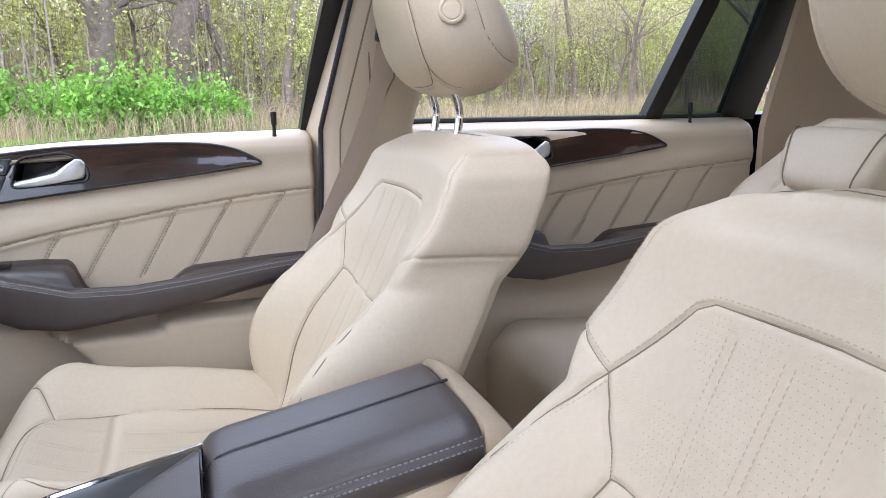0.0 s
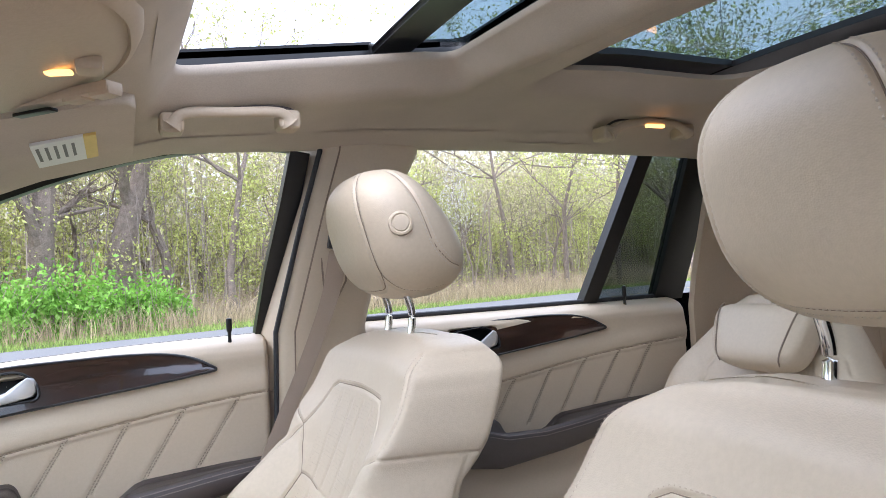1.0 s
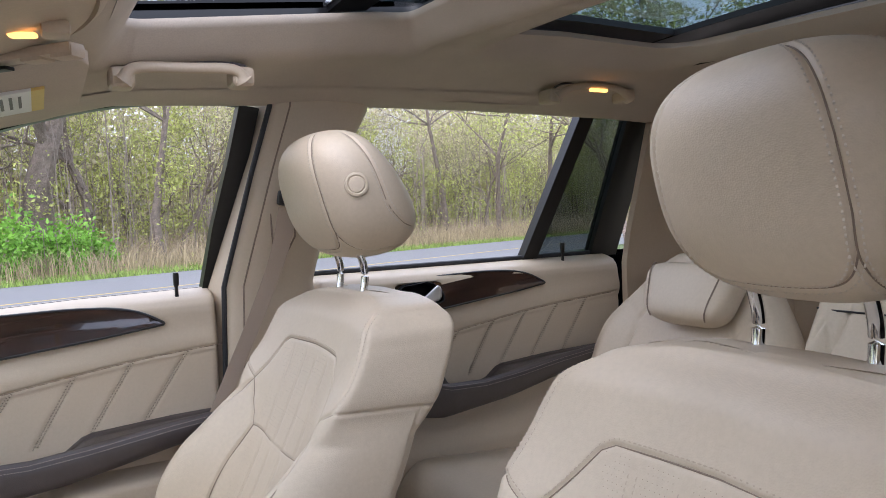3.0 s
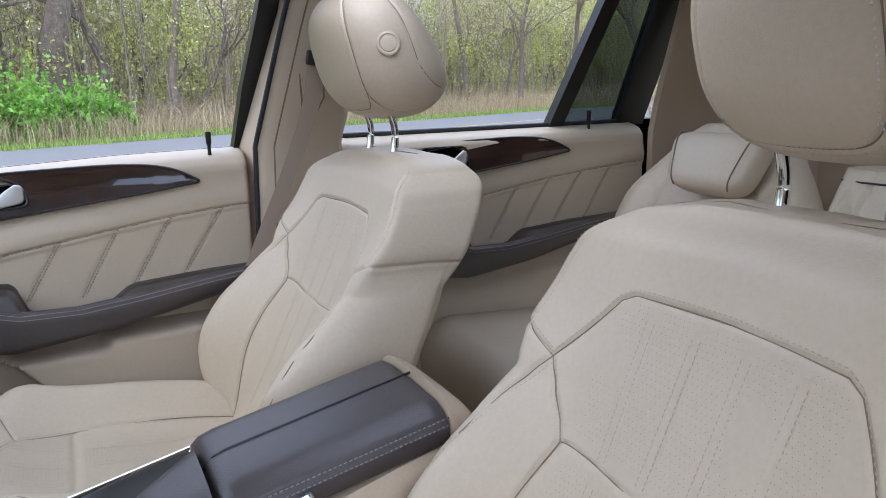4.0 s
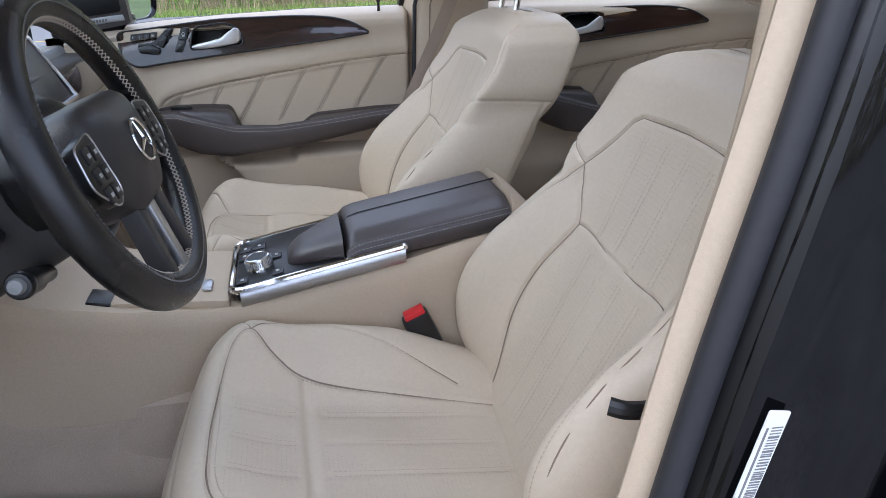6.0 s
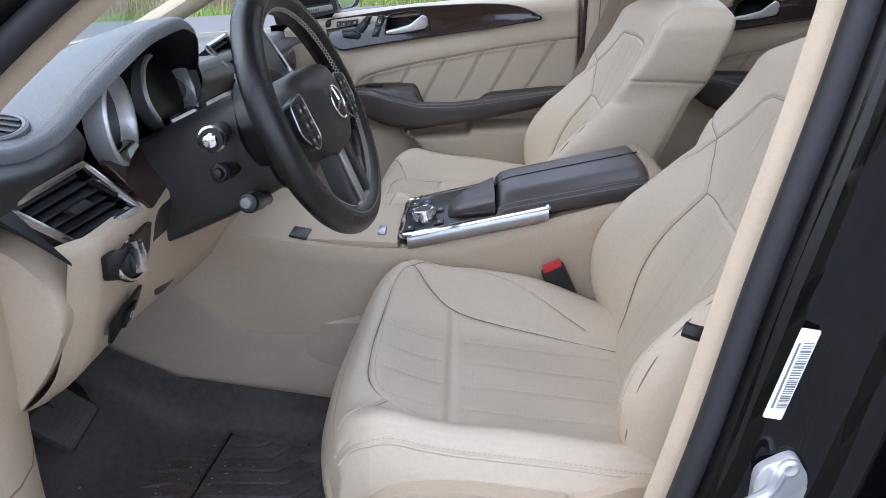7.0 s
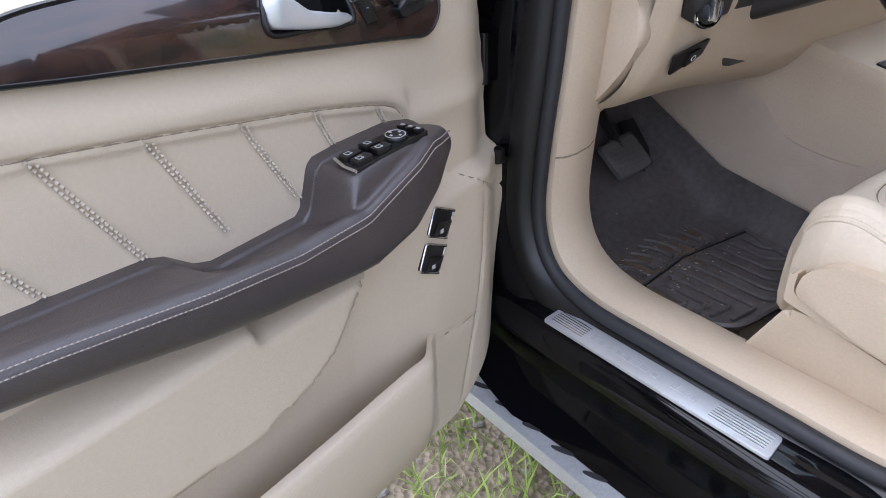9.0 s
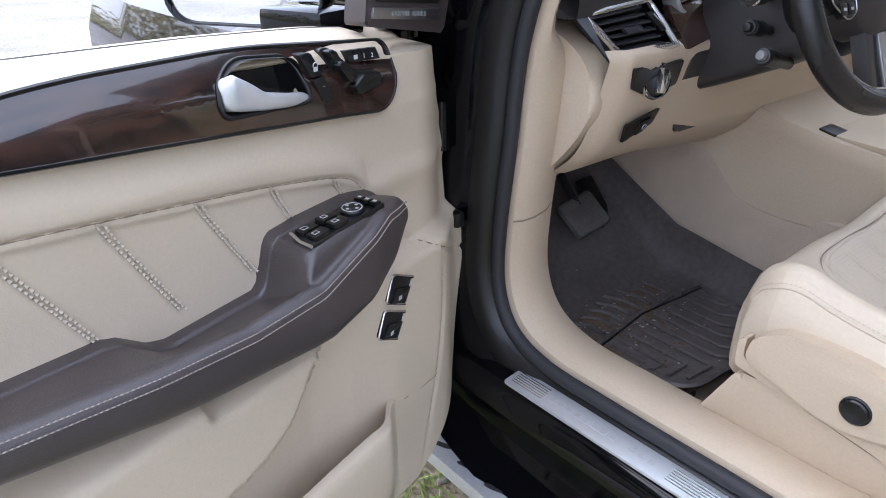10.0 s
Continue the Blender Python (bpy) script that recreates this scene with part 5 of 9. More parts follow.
def front_door(put, label, driver):
    at = put(-0.1, 0.76, 0.55)
    door = thing("front_door", at, label, "car door", "front doors")
    door_panel(door, put, front_edge, 0.30, True)
    armrest(door, put, -0.368, 0.30)
    wood_trim(door, put)
    trim_controls(door, put)
    pocket(door, put)
    low_switch(door, put, -0.359, 0.937)
    if driver:
        window_keys(door, put)
        low_switch(door, put, -0.338, 0.888)
    else:
        place = lambda u, v, d: put(u, v, d)
        part("window_switch", lay(put, box((-0.285, 0.722, 1.072), (0.05, 0.02, 0.008), 0.002)), BLACK, door, "black window switch")
    lock_pin(put, 0.224, 1.285, door)
    # outer skin and the door's edges
    zs = np.linspace(0.46, 1.30, 24)
    skin = []
    for z in zs:
        b = 0.05 * math.sin(math.pi * min(1, (z - 0.40) / 1.0)) ** 0.8 - 0.055 * float(smooth01(z, 1.12, 1.29))
        xf = float(front_edge(z)) - 0.03
        skin.append([(xf, 0.80, z), (xf - 0.01, 0.84, z), (xf - 0.012, 0.875 + b, z), (xf, 0.885 + b, z), (-0.2, 0.90 + b, z), (0.31, 0.90 + b, z), (0.325, 0.89 + b, z), (0.322, 0.84, z), (0.305, 0.80, z)])
    skin = [[(x, o, min(z, float(belt_line(x)) - 0.004)) for x, o, z in row] for row in skin]
    part("door_skin", lay(put, grid(np.array(skin))), GLOSSBLACK, door, "glossy black painted outer skin", angle=40)
    part("belt_seal", lay(put, tube(np.array([(x, 0.842, float(belt_line(x)) - 0.002) for x in np.linspace(-0.40, 0.30, 20)]), 0.003, 8)), RUBBER, door)
    # window frame: rear post and roof bow
    bow = curve([(-0.575, 1.30), (-0.45, 1.42), (-0.28, 1.53), (-0.10, 1.605), (0.08, 1.655), (0.25, 1.675), (0.345, 1.672)], 6)
    lean = lambda z: 0.845 - 0.42 * (z - 1.30)
    def bar(line, across, depth):
        line = np.asarray(line)
        t = np.gradient(line, axis=0)
        t /= np.linalg.norm(t, axis=1)[:, None]
        nn = np.column_stack([t[:, 1], -t[:, 0]])
        rows = []
        for (x, z), (nx, nz) in zip(line, nn):
            o = lean(z)
            rows.append([(x - nx * across, o - depth, z - nz * across), (x + nx * across, o - depth, z + nz * across), (x + nx * across, o + depth, z + nz * across), (x - nx * across, o + depth, z - nz * across)])
        return grid(np.array(rows), wrap_v=True, caps=True)
    part("window_frame", lay(put, join(bar(bow + (0, 0.004), 0.010, 0.016), bar([(0.300, 1.28), (0.318, 1.42), (0.345, 1.56), (0.362, 1.665)], 0.020, 0.018))), BLACK, door, "black window frame", angle=40)
    # speaker corner ahead of the window
    sail = rounded([(-0.563, 1.236), (-0.383, 1.269), (-0.386, 1.345), (-0.42, 1.43), (-0.50, 1.385), (-0.575, 1.31)], [0.008, 0.006, 0.03, 0.03, 0.03, 0.01], 5)
    place = lambda u, v, d: put(u, d - 0.10 * (v - 1.25), v)
    corner = part("speaker_corner", prism(sail, 0.818, 0.783, place, 0.006), BROWN, door, "dark brown speaker corner")
    part("speaker_grille", prism(rounded([(-0.548, 1.279), (-0.398, 1.297), (-0.402, 1.34), (-0.432, 1.405), (-0.50, 1.365), (-0.552, 1.31)], 0.01, 4), 0.785, 0.781, place, 0.001), BLACK, corner, "fine black speaker grille")
    badge = part("speaker_badge", prism(rounded([(-0.547, 1.2575), (-0.394, 1.277), (-0.397, 1.291), (-0.548, 1.2735)], 0.003, 3), 0.785, 0.780, place, 0.001), ALU, corner, "silver badge strip")
    for i in range(11):
        u = -0.434 - 0.0068 * i - (0.005 if i > 5 else 0)
        part("badge_bar", prism([(u, 1.276 + 0.12 * (u + 0.434)), (u - 0.0045, 1.276 + 0.12 * (u + 0.43)), (u - 0.0045, 1.282 + 0.12 * (u + 0.43)), (u, 1.282 + 0.12 * (u + 0.434))], 0.7805, 0.7793, place), INK, badge, smooth=False)
    return door


front_door(to_passenger(), "closed beige passenger door with wood trim and dark armrest", False)
driver_door = front_door(to_driver, "wide open beige driver door with wood trim and dark armrest", True)


def rear_door(dx):
    put = to_passenger(dx, 0.006)
    door = thing("rear_door", (dx, 0.76, 0.55), "closed beige rear passenger door with wood trim", "car door")
    door_panel(door, put, lambda z: float(np.interp(z, [0.5, 1.0, 1.3], [-0.52, -0.48, -0.44])), 0.47, False)
    armrest(door, put, -0.35, 0.47, False)
    wood_trim(door, put)
    lock_pin(put, 0.287, 1.288, door)
    rows = []
    for z in np.linspace(0.46, 1.30, 16):
        b = 0.05 * math.sin(math.pi * min(1, (z - 0.40) / 1.0)) ** 0.8
        rows.append([(-0.50, 0.80, z), (-0.50, 0.89 + b, z), (0.2, 0.90 + b, z), (0.60, 0.88 + b, z), (0.60, 0.80, z)])
    part("door_skin", lay(put, grid(np.array(rows))), GLOSSBLACK, door, angle=40)
    part("belt_seal", lay(put, tube(np.array([(x, 0.838, 1.301) for x in np.linspace(-0.46, 0.46, 20)]), 0.007, 8)), RUBBER, door)
    lean = lambda z: 0.845 - 0.42 * (z - 1.30)
    def post(x0, x1, w):
        rows = []
        for s in np.linspace(0, 1, 6):
            x, z = x0 + (x1 - x0) * s, 1.29 + 0.39 * s
            o = lean(z)
            rows.append([(x - w, o - 0.016, z), (x + w, o - 0.016, z), (x + w, o + 0.016, z), (x - w, o + 0.016, z)])
        return lay(put, grid(np.array(rows), wrap_v=True, caps=True))
    part("window_frame", post(0.195, 0.285, 0.024), BLACK, door, "black window divider", smooth=False)
    part("window_frame", post(0.465, 0.475, 0.05), BLACK, door, "black window frame", smooth=False)
    q = np.array([[(0.195 + 0.09 * s, lean(1.29 + 0.39 * s), 1.29 + 0.39 * s), (0.465, lean(1.29 + 0.39 * s), 1.29 + 0.39 * s)] for s in np.linspace(0, 1, 5)])
    pane = part("quarter_glass", lay(put, shell(q, np.array((0, 0.004, 0)))), TINTED, door, "dark tinted quarter glass")
    return door


rear_door(0.962)
# ---- dashboard ----
DY = [-0.69, -0.644, -0.60, -0.545, -0.516, -0.475, -0.443, -0.356, -0.286, -0.217, -0.17, 0.0, 0.35, 0.70]
DX = [-0.508, -0.502, -0.492, -0.472, -0.457, -0.432, -0.402, -0.390, -0.400, -0.430, -0.455, -0.465, -0.475, -0.53]
DZ = [1.258, 1.246, 1.238, 1.250, 1.280, 1.310, 1.342, 1.353, 1.334, 1.295, 1.264, 1.258, 1.250, 1.230]
edge_y = np.linspace(-0.69, 0.70, 140)
kern = np.exp(-np.linspace(-2, 2, 9) ** 2)
kern /= kern.sum()
edge_x = np.convolve(np.pad(np.interp(edge_y, DY, DX), 4, mode="edge"), kern, "valid")
edge_z = np.convolve(np.pad(np.interp(edge_y, DY, DZ), 4, mode="edge"), kern, "valid")
dash = thing("dashboard", (-0.6, 0, 0.9), "two-tone dashboard, dark stitched top over beige knee panel", "dashboard")
rows = []
for y, xe, ze in zip(edge_y, edge_x, edge_z):
    q = []
    for s in np.concatenate([[0], np.linspace(0.02, 1, 30)]):
        x = xe + (-1.12 - xe) * s
        base = 1.212 - 0.03 * (s > 0.9)
        q.append((x, y, base + (ze - base) * math.exp(-((xe - x) / 0.26) ** 2)))
    q = [(xe + 0.010, y, ze - 0.016), (xe + 0.0085, y, ze - 0.007), (xe + 0.004, y, ze - 0.001)] + q
    rows.append(q)
part("dash_top", grid(np.array(rows)), DASHTOP, dash, "dark stitched dash top with sky sheen painted in as grey", angle=60)
e = np.column_stack([edge_x, edge_y, edge_z])
nn = np.tile((0.25, 0, 0.97), (len(e), 1))
part("dash_stitching", stitches([(e + (-0.004, 0, 0.0006), nn), (e + (-0.010, 0, 0.0008), nn)], 0.0034, 0.0050, 0.0006, 0.0005), ARMTHREAD, dash, "pale thread")


def face(ya, yb, lower, name, material, label="", n=30):
    rows = []
    for y in np.linspace(ya, yb, n):
        xe, ze = np.interp(y, edge_y, edge_x), np.interp(y, edge_y, edge_z)
        lx, lz = lower(y)
        q = curve([(xe + 0.009, ze - 0.016), (xe * 0.45 + lx * 0.55 + 0.018, ze * 0.5 + lz * 0.5), (lx, lz)], 6)
        rows.append([(x, y, z) for x, z in q])
    return part(name, grid(np.array(rows)), material, dash, label, angle=60)


face(-0.69, -0.535, lambda y: (-0.468, 1.186), "upper_face", DASH)
face(-0.20, 0.70, lambda y: (-0.452 - 0.05 * max(0, y - 0.3), 1.19), "upper_face", DASH)

# knee panel: beige
KNEE = [(-0.425, 1.142), (-0.414, 1.134), (-0.412, 1.122), (-0.418, 1.10), (-0.432, 1.05), (-0.448, 1.005), (-0.470, 0.968), (-0.505, 0.938), (-0.56, 0.915), (-0.75, 0.90)]
rows = []
for y in np.linspace(-0.655, 0.68, 90):
    k = curve(KNEE, 5)
    rows.append([(x - 0.02 * smooth01(-y, 0.62, 0.655), y, z - (0.03 * smooth01(y, -0.5, -0.15)) * (z < 1.0)) for x, z in k])
part("knee_panel", grid(np.array(rows)), PLASTIC, dash, "beige moulded knee panel", angle=60)
# rounded end panel beside the door
END = rounded([(-0.70, 1.185), (-0.565, 1.183), (-0.47, 1.135), (-0.436, 1.072), (-0.465, 1.01), (-0.52, 0.945), (-0.585, 0.888), (-0.70, 0.885)], [0.01, 0.02, 0.05, 0.05, 0.08, 0.08, 0.02, 0.01], 6)
part("end_panel", prism(END, -0.60, -0.672, lambda u, v, d: (u, d + 0.02 * (u + 0.57), v), 0.012, 3), PLASTIC, dash, "rounded beige end panel", angle=50)
part("end_cap", prism(rounded([(-0.80, 1.195), (-0.56, 1.222), (-0.49, 1.196), (-0.475, 1.186), (-0.70, 1.188)], 0.008, 4), -0.60, -0.692, lambda u, v, d: (u, d, v), 0.006), DASH, dash)

# side vent: chrome frame, slats, tab
A, B, C, D = (Vector(p) for p in ((-0.474, -0.668, 1.191), (-0.450, -0.552, 1.205), (-0.411, -0.518, 1.139), (-0.441, -0.617, 1.131)))


def vent(A, B, C, D, name, label, slats=6):
    v = thing(name, tuple((A + C) / 2), label, "air vent")
    def at(s, t, d=0.0):
        p = (A * (1 - s) + B * s) * (1 - t) + (D * (1 - s) + C * s) * t
        n = (B - A).cross(D - A).normalized()
        if n.x < 0:
            n = -n
        return p + n * d
    ring = [at(*q) for q in ((0, 0), (0.5, 0), (1, 0), (1, 0.5), (1, 1), (0.5, 1), (0, 1), (0, 0.5))]
    pts = []
    for i in range(8):
        for k in range(4):
            pts.append(ring[i].lerp(ring[(i + 1) % 8], k / 4))
    part("chrome_frame", tube([tuple(p) for p in pts], 0.0052, 8, closed=True, up=tuple((B - A).cross(D - A).normalized())), CHROME, v, "satin chrome frame")
    part("vent_box", (lambda q: ([tuple(p) for p in q], [(0, 1, 2, 3), (0, 1, 5, 4), (1, 2, 6, 5), (2, 3, 7, 6), (3, 0, 4, 7)]))([at(0.02, 0.03, -0.04), at(0.98, 0.03, -0.04), at(0.98, 0.97, -0.04), at(0.02, 0.97, -0.04), at(0, 0, 0.002), at(1, 0, 0.002), at(1, 1, 0.002), at(0, 1, 0.002)]), BLACK, v, smooth=False)
    for i in range(slats):
        t = (i + 0.6) / (slats + 0.1)
        P = np.array([[tuple(at(s, t + 0.02, 0.0)), tuple(at(s, t - 0.05, -0.010)), tuple(at(s, t - 0.07, -0.024))] for s in np.linspace(0.03, 0.83, 6)])
        part("slat", shell(P, np.array((0.0, 0, 0.0022))), RUBBER, v, smooth=False)
    c = at(0.45, 0.52, 0.004)
    m = Matrix((((B - A).normalized()), ((D - A).normalized()), ((B - A).cross(D - A).normalized()))).transposed().to_4x4()
    part("tab", box(tuple(c), (0.030, 0.013, 0.010), 0.003, m), RUBBER, v, "grey direction tab")
    w = at(0.90, 0.45, 0.001)
    part("thumbwheel", box(tuple(w), (0.012, 0.040, 0.008), 0.003, m), BLACK, v)
    part("wheel_mark", box(tuple(at(0.92, 0.45, 0.006)), (0.003, 0.030, 0.002), 0.0008, m), CHROME, v)
    return v


vent(A, B, C, D, "side_vent", "black slatted air vent in a satin chrome frame")
part("vent_panel", join(pgeo([(0, 0), (0.075, 0.0), (0.03, -0.055)], 0, 0.004, lambda u, v, d: (-0.470 + (0.06 * (-v / 0.055)), -0.692 + u * 0.35, 1.187 + v + d))), BLACK, dash)
# centre vents and screen
vent(Vector((-0.474, -0.030, 1.274)), Vector((-0.478, 0.090, 1.284)), Vector((-0.432, 0.120, 1.196)), Vector((-0.432, 0.006, 1.200)), "centre_vent", "black slatted centre air vent in a chrome frame", 5)
screen = thing("centre_display", (-0.44, 0.12, 1.2), "dark dashboard screen in a chrome surround", "screen")
part("glass", box((-0.452, 0.232, 1.226), (0.012, 0.165, 0.115), 0.004, Matrix.Rotation(radians(-26), 4, "Y")), BLACK, screen)
part("surround", tube([(-0.474, 0.14, 1.282), (-0.474, 0.30, 1.284), (-0.420, 0.335, 1.172), (-0.420, 0.155, 1.170)], 0.006, 8, closed=True, up=(0.8, 0, 0.6)), CHROME, screen)
panel = thing("centre_controls", (-0.43, 0.05, 1.08), "black centre control panel with rows of keys", "control panel")
part("face", box((-0.432, 0.05, 1.105), (0.03, 0.26, 0.10), 0.006, Matrix.Rotation(radians(8), 4, "Y")), BLACK, panel)
for i in range(8):
    for j in range(2):
        part("key", box((-0.414 - 0.003 * j, -0.055 + 0.03 * i, 1.125 - 0.03 * j), (0.006, 0.025, 0.016), 0.002), BLACK, panel)
for y in (-0.06, 0.16):
    part("dial", lathe([(0.016, 0), (0.016, 0.014), (0.0145, 0.016), (0.004, 0.017)], 24, Matrix.Translation((-0.414, y, 1.075)) @ Matrix.Rotation(radians(90), 4, "Y")), CHROME, panel)
# wood band
part("wood_band", prism(rounded([(-0.50, 1.190), (-0.405, 1.200), (-0.405, 1.140), (-0.495, 1.128)], 0.006, 4), 0.0, 0.012, lambda u, v, d: (-0.425 + d - 0.8 * (v - 1.14) * 0.9, u, v), 0.003), WOOD, dash, "glossy dark wood band")
part("wood_band", prism(rounded([(-0.31, 1.205), (0.06, 1.196), (0.10, 1.150), (-0.30, 1.150)], 0.006, 4), 0.0, 0.012, lambda u, v, d: (-0.425 + d - 0.8 * (v - 1.14) * 0.6, u, v), 0.003), WOOD, dash, "glossy dark wood band")
part("wood_band", prism(rounded([(0.27, 1.22), (0.70, 1.20), (0.70, 1.14), (0.27, 1.14)], 0.006, 4), 0.0, 0.012, lambda u, v, d: (-0.435 + d - 0.4 * (v - 1.14) - 0.05 * max(0, u - 0.3), u, v), 0.003), WOOD, dash, "glossy dark wood band")

# defroster grille on the dash top
def dash_z(x, y):
    xe, ze = float(np.interp(y, edge_y, edge_x)), float(np.interp(y, edge_y, edge_z))
    return 1.212 + (ze - 1.212) * math.exp(-((xe - x) / 0.26) ** 2)


GX, GY = -0.540, -0.555
lean_x = math.atan2(dash_z(GX + 0.02, GY) - dash_z(GX - 0.02, GY), 0.04)
lean_y = math.atan2(dash_z(GX, GY + 0.02) - dash_z(GX, GY - 0.02), 0.04)
gm = Matrix.Translation((GX, GY, dash_z(GX, GY) + 0.004)) @ Matrix.Rotation(-lean_x, 4, "Y") @ Matrix.Rotation(lean_y, 4, "X") @ Matrix.Rotation(radians(-19), 4, "Z") @ Matrix.Diagonal((1.2, 0.72, 1, 1))
grille = part("defrost_vent", lathe([(0.038, -0.008), (0.038, 0.001), (0.035, 0.003), (0.031, 0.002), (0.030, -0.003)], 36, gm), DASHTOP, dash, "oval side window vent")
for i in range(4):
    y = -0.021 + 0.014 * i
    part("slat", move(box((0, y, 0.0012), (2 * math.sqrt(0.030 ** 2 - y * y), 0.0045, 0.003)), gm), DASH, grille)
part("vent_dark", move(lathe([(0.031, 0.0), (0.001, 0.0003)], 30), gm), BLACK, grille)

# instrument cluster under the hood
cluster = thing("instrument_cluster", (-0.46, -0.355, 1.2), "twin round gauges with chrome rims under a dark hood", "instrument cluster")
sel = (edge_y > -0.555) & (edge_y < -0.18)
arch = np.column_stack([edge_x[sel], edge_y[sel], edge_z[sel]])
front = arch + (0.008, 0, -0.015)
low = np.array([(-0.425, y, 1.155) for y in np.linspace(-0.19, -0.545, 14)])
loop = np.concatenate([front, low])
cen = np.array((-0.497, -0.350, 1.225))
back_loop = cen + (loop - cen) * (0.0, 0.88, 0.80)
mid_loop = loop * 0.5 + back_loop * 0.5 + (0, 0, 0.004)
part("hood_lining", grid(np.array([loop, mid_loop, back_loop]), wrap_v=True), BLACK, cluster, "black hood lining")
part("back_plate", grid(np.array([back_loop, cen + (back_loop - cen) * 0.02]), wrap_v=True), BLACK, cluster)
for x0, y0, r, yaw, tilt in ((-0.458, -0.445, 0.058, 10, 2), (-0.470, -0.245, 0.063, -10, 12)):
    m = Matrix.Translation((x0, y0, 1.232)) @ Matrix.Rotation(radians(yaw), 4, "Z") @ Matrix.Rotation(radians(90 - tilt), 4, "Y")
    g = part("gauge_rim", lathe([(r - 0.002, -0.018), (r + 0.0025, 0.004), (r + 0.003, 0.009), (r + 0.001, 0.0125), (r - 0.003, 0.0125), (r - 0.006, 0.009), (r - 0.0075, 0.0), (r - 0.010, -0.010)], 48, m), SILVER, cluster, "satin silver gauge rim")
    part("dial_face", lathe([(r - 0.0095, -0.008), (r - 0.013, -0.018), (r * 0.5, -0.018), (0.001, -0.018)], 36, m), BLACK, g, "black recessed dial")
    marks = []
    for k in range(25):
        a = radians(225 - k * 11.25)
        marks.append(move(box((0, 0, 0), (0.005, 0.0009, 0.0006)), m @ Matrix.Translation((-math.sin(a) * (r - 0.019), math.cos(a) * (r - 0.019), -0.0172)) @ Matrix.Rotation(math.atan2(math.cos(a), -math.sin(a)), 4, "Z")))
    part("scale_marks", join(*marks), ALU, g, smooth=False)
    part("needle", move(box((0, 0, 0), (0.034, 0.0016, 0.0015)), m @ Matrix.Translation((0.016, -0.012, -0.0155)) @ Matrix.Rotation(radians(-40), 4, "Z")), RED, g, "red needle", smooth=False)
    sub = tube([(0.020 + 0.012 * math.cos(t), 0.006 + 0.012 * math.sin(t), -0.0168) for t in np.linspace(0, 2 * math.pi, 20, endpoint=False)], 0.0008, 6, closed=True, up=(0, 0, 1))
    part("small_dial", move(sub, m), ALU, g)

# light switch and parking brake release
lsw = thing("light_switch", (-0.425, -0.545, 1.085), "round chrome-ringed rotary light switch in black panel", "light switch")
rot = Matrix.Translation((-0.4215, -0.557, 1.088)) @ Matrix.Rotation(radians(-9), 4, "Z") @ Matrix.Rotation(radians(82), 4, "Y") @ Matrix.Scale(1.1, 4)
part("panel", prism(rounded([(-0.622, 1.117), (-0.597, 1.115), (-0.577, 1.107), (-0.520, 1.114), (-0.497, 1.114), (-0.497, 1.073), (-0.522, 1.070), (-0.572, 1.066), (-0.612, 1.083)], 0.004, 3), 0.0, 0.006, lambda u, v, d: (-0.4205 + d - 0.26 * (1.087 - v), u, v), 0.0015), BLACK, lsw, "black switch panel")
ringp = part("ring", lathe([(0.0265, -0.004), (0.0275, 0.006), (0.026, 0.0095), (0.0235, 0.0095), (0.022, 0.006), (0.022, 0.002)], 40, rot), POLISHED, lsw, "polished chrome ring")
part("dial", lathe([(0.022, 0.002), (0.0215, 0.008), (0.018, 0.010), (0.002, 0.0105)], 36, rot), BLACK, lsw)
part("grip", move(box((0, 0, 0.017), (0.036, 0.012, 0.014), 0.004), rot @ Matrix.Rotation(radians(-15), 4, "Z")), CHROME, lsw, "chrome turning grip")
for k in range(5):
    a = radians(110 + 35 * k)
    part("icon", move(box((0, 0, 0), (0.0035, 0.005, 0.0006)), rot @ Matrix.Translation((0.0185 * math.cos(a), 0.0185 * math.sin(a), 0.0102))), SILVERPAINT, lsw, smooth=False)
bsw = thing("parking_brake_switch", (-0.45, -0.565, 1.01), "black parking brake switch in the knee panel", "switch")
part("plate", prism(rounded([(-0.603, 1.022), (-0.528, 1.040), (-0.530, 1.012), (-0.592, 0.988)], 0.004, 3), 0.0, 0.005, lambda u, v, d: (-0.4255 + d - 0.42 * (1.04 - v), u, v), 0.001), BLACK, bsw)
part("rocker", prism(rounded([(-0.572, 1.022), (-0.548, 1.028), (-0.550, 1.006), (-0.571, 0.998)], 0.003, 3), 0.004, 0.010, lambda u, v, d: (-0.4255 + d - 0.42 * (1.04 - v), u, v), 0.002), BLACK, bsw)
ic = [(-0.4255 + 0.0108 - 0.42 * (1.04 - (1.013 + 0.0045 * math.sin(a))), -0.560 + 0.0045 * math.cos(a), 1.013 + 0.0045 * math.sin(a)) for a in np.linspace(0, 2 * math.pi, 14, endpoint=False)]
part("icon", tube(ic, 0.0007, 5, closed=True, up=(1, 0, 0)), SILVERPAINT, bsw)

# ---- steering column and wheel ----
column = thing("steering_column", (-0.4, -0.358, 1.1), "dark grey steering column shroud with three stalks", "steering column")
ax = Vector((0.933, -0.076, 0.353)).normalized()
WC = Vector((-0.215, -0.357, 1.2204))


def wheel_m(extra=0.0):
    z = ax
    y = Vector((0.081, 0.997, 0)).normalized()
    x = y.cross(z)
    m = Matrix((x, y, z)).transposed().to_4x4()
    return Matrix.Translation(WC + z * extra) @ m


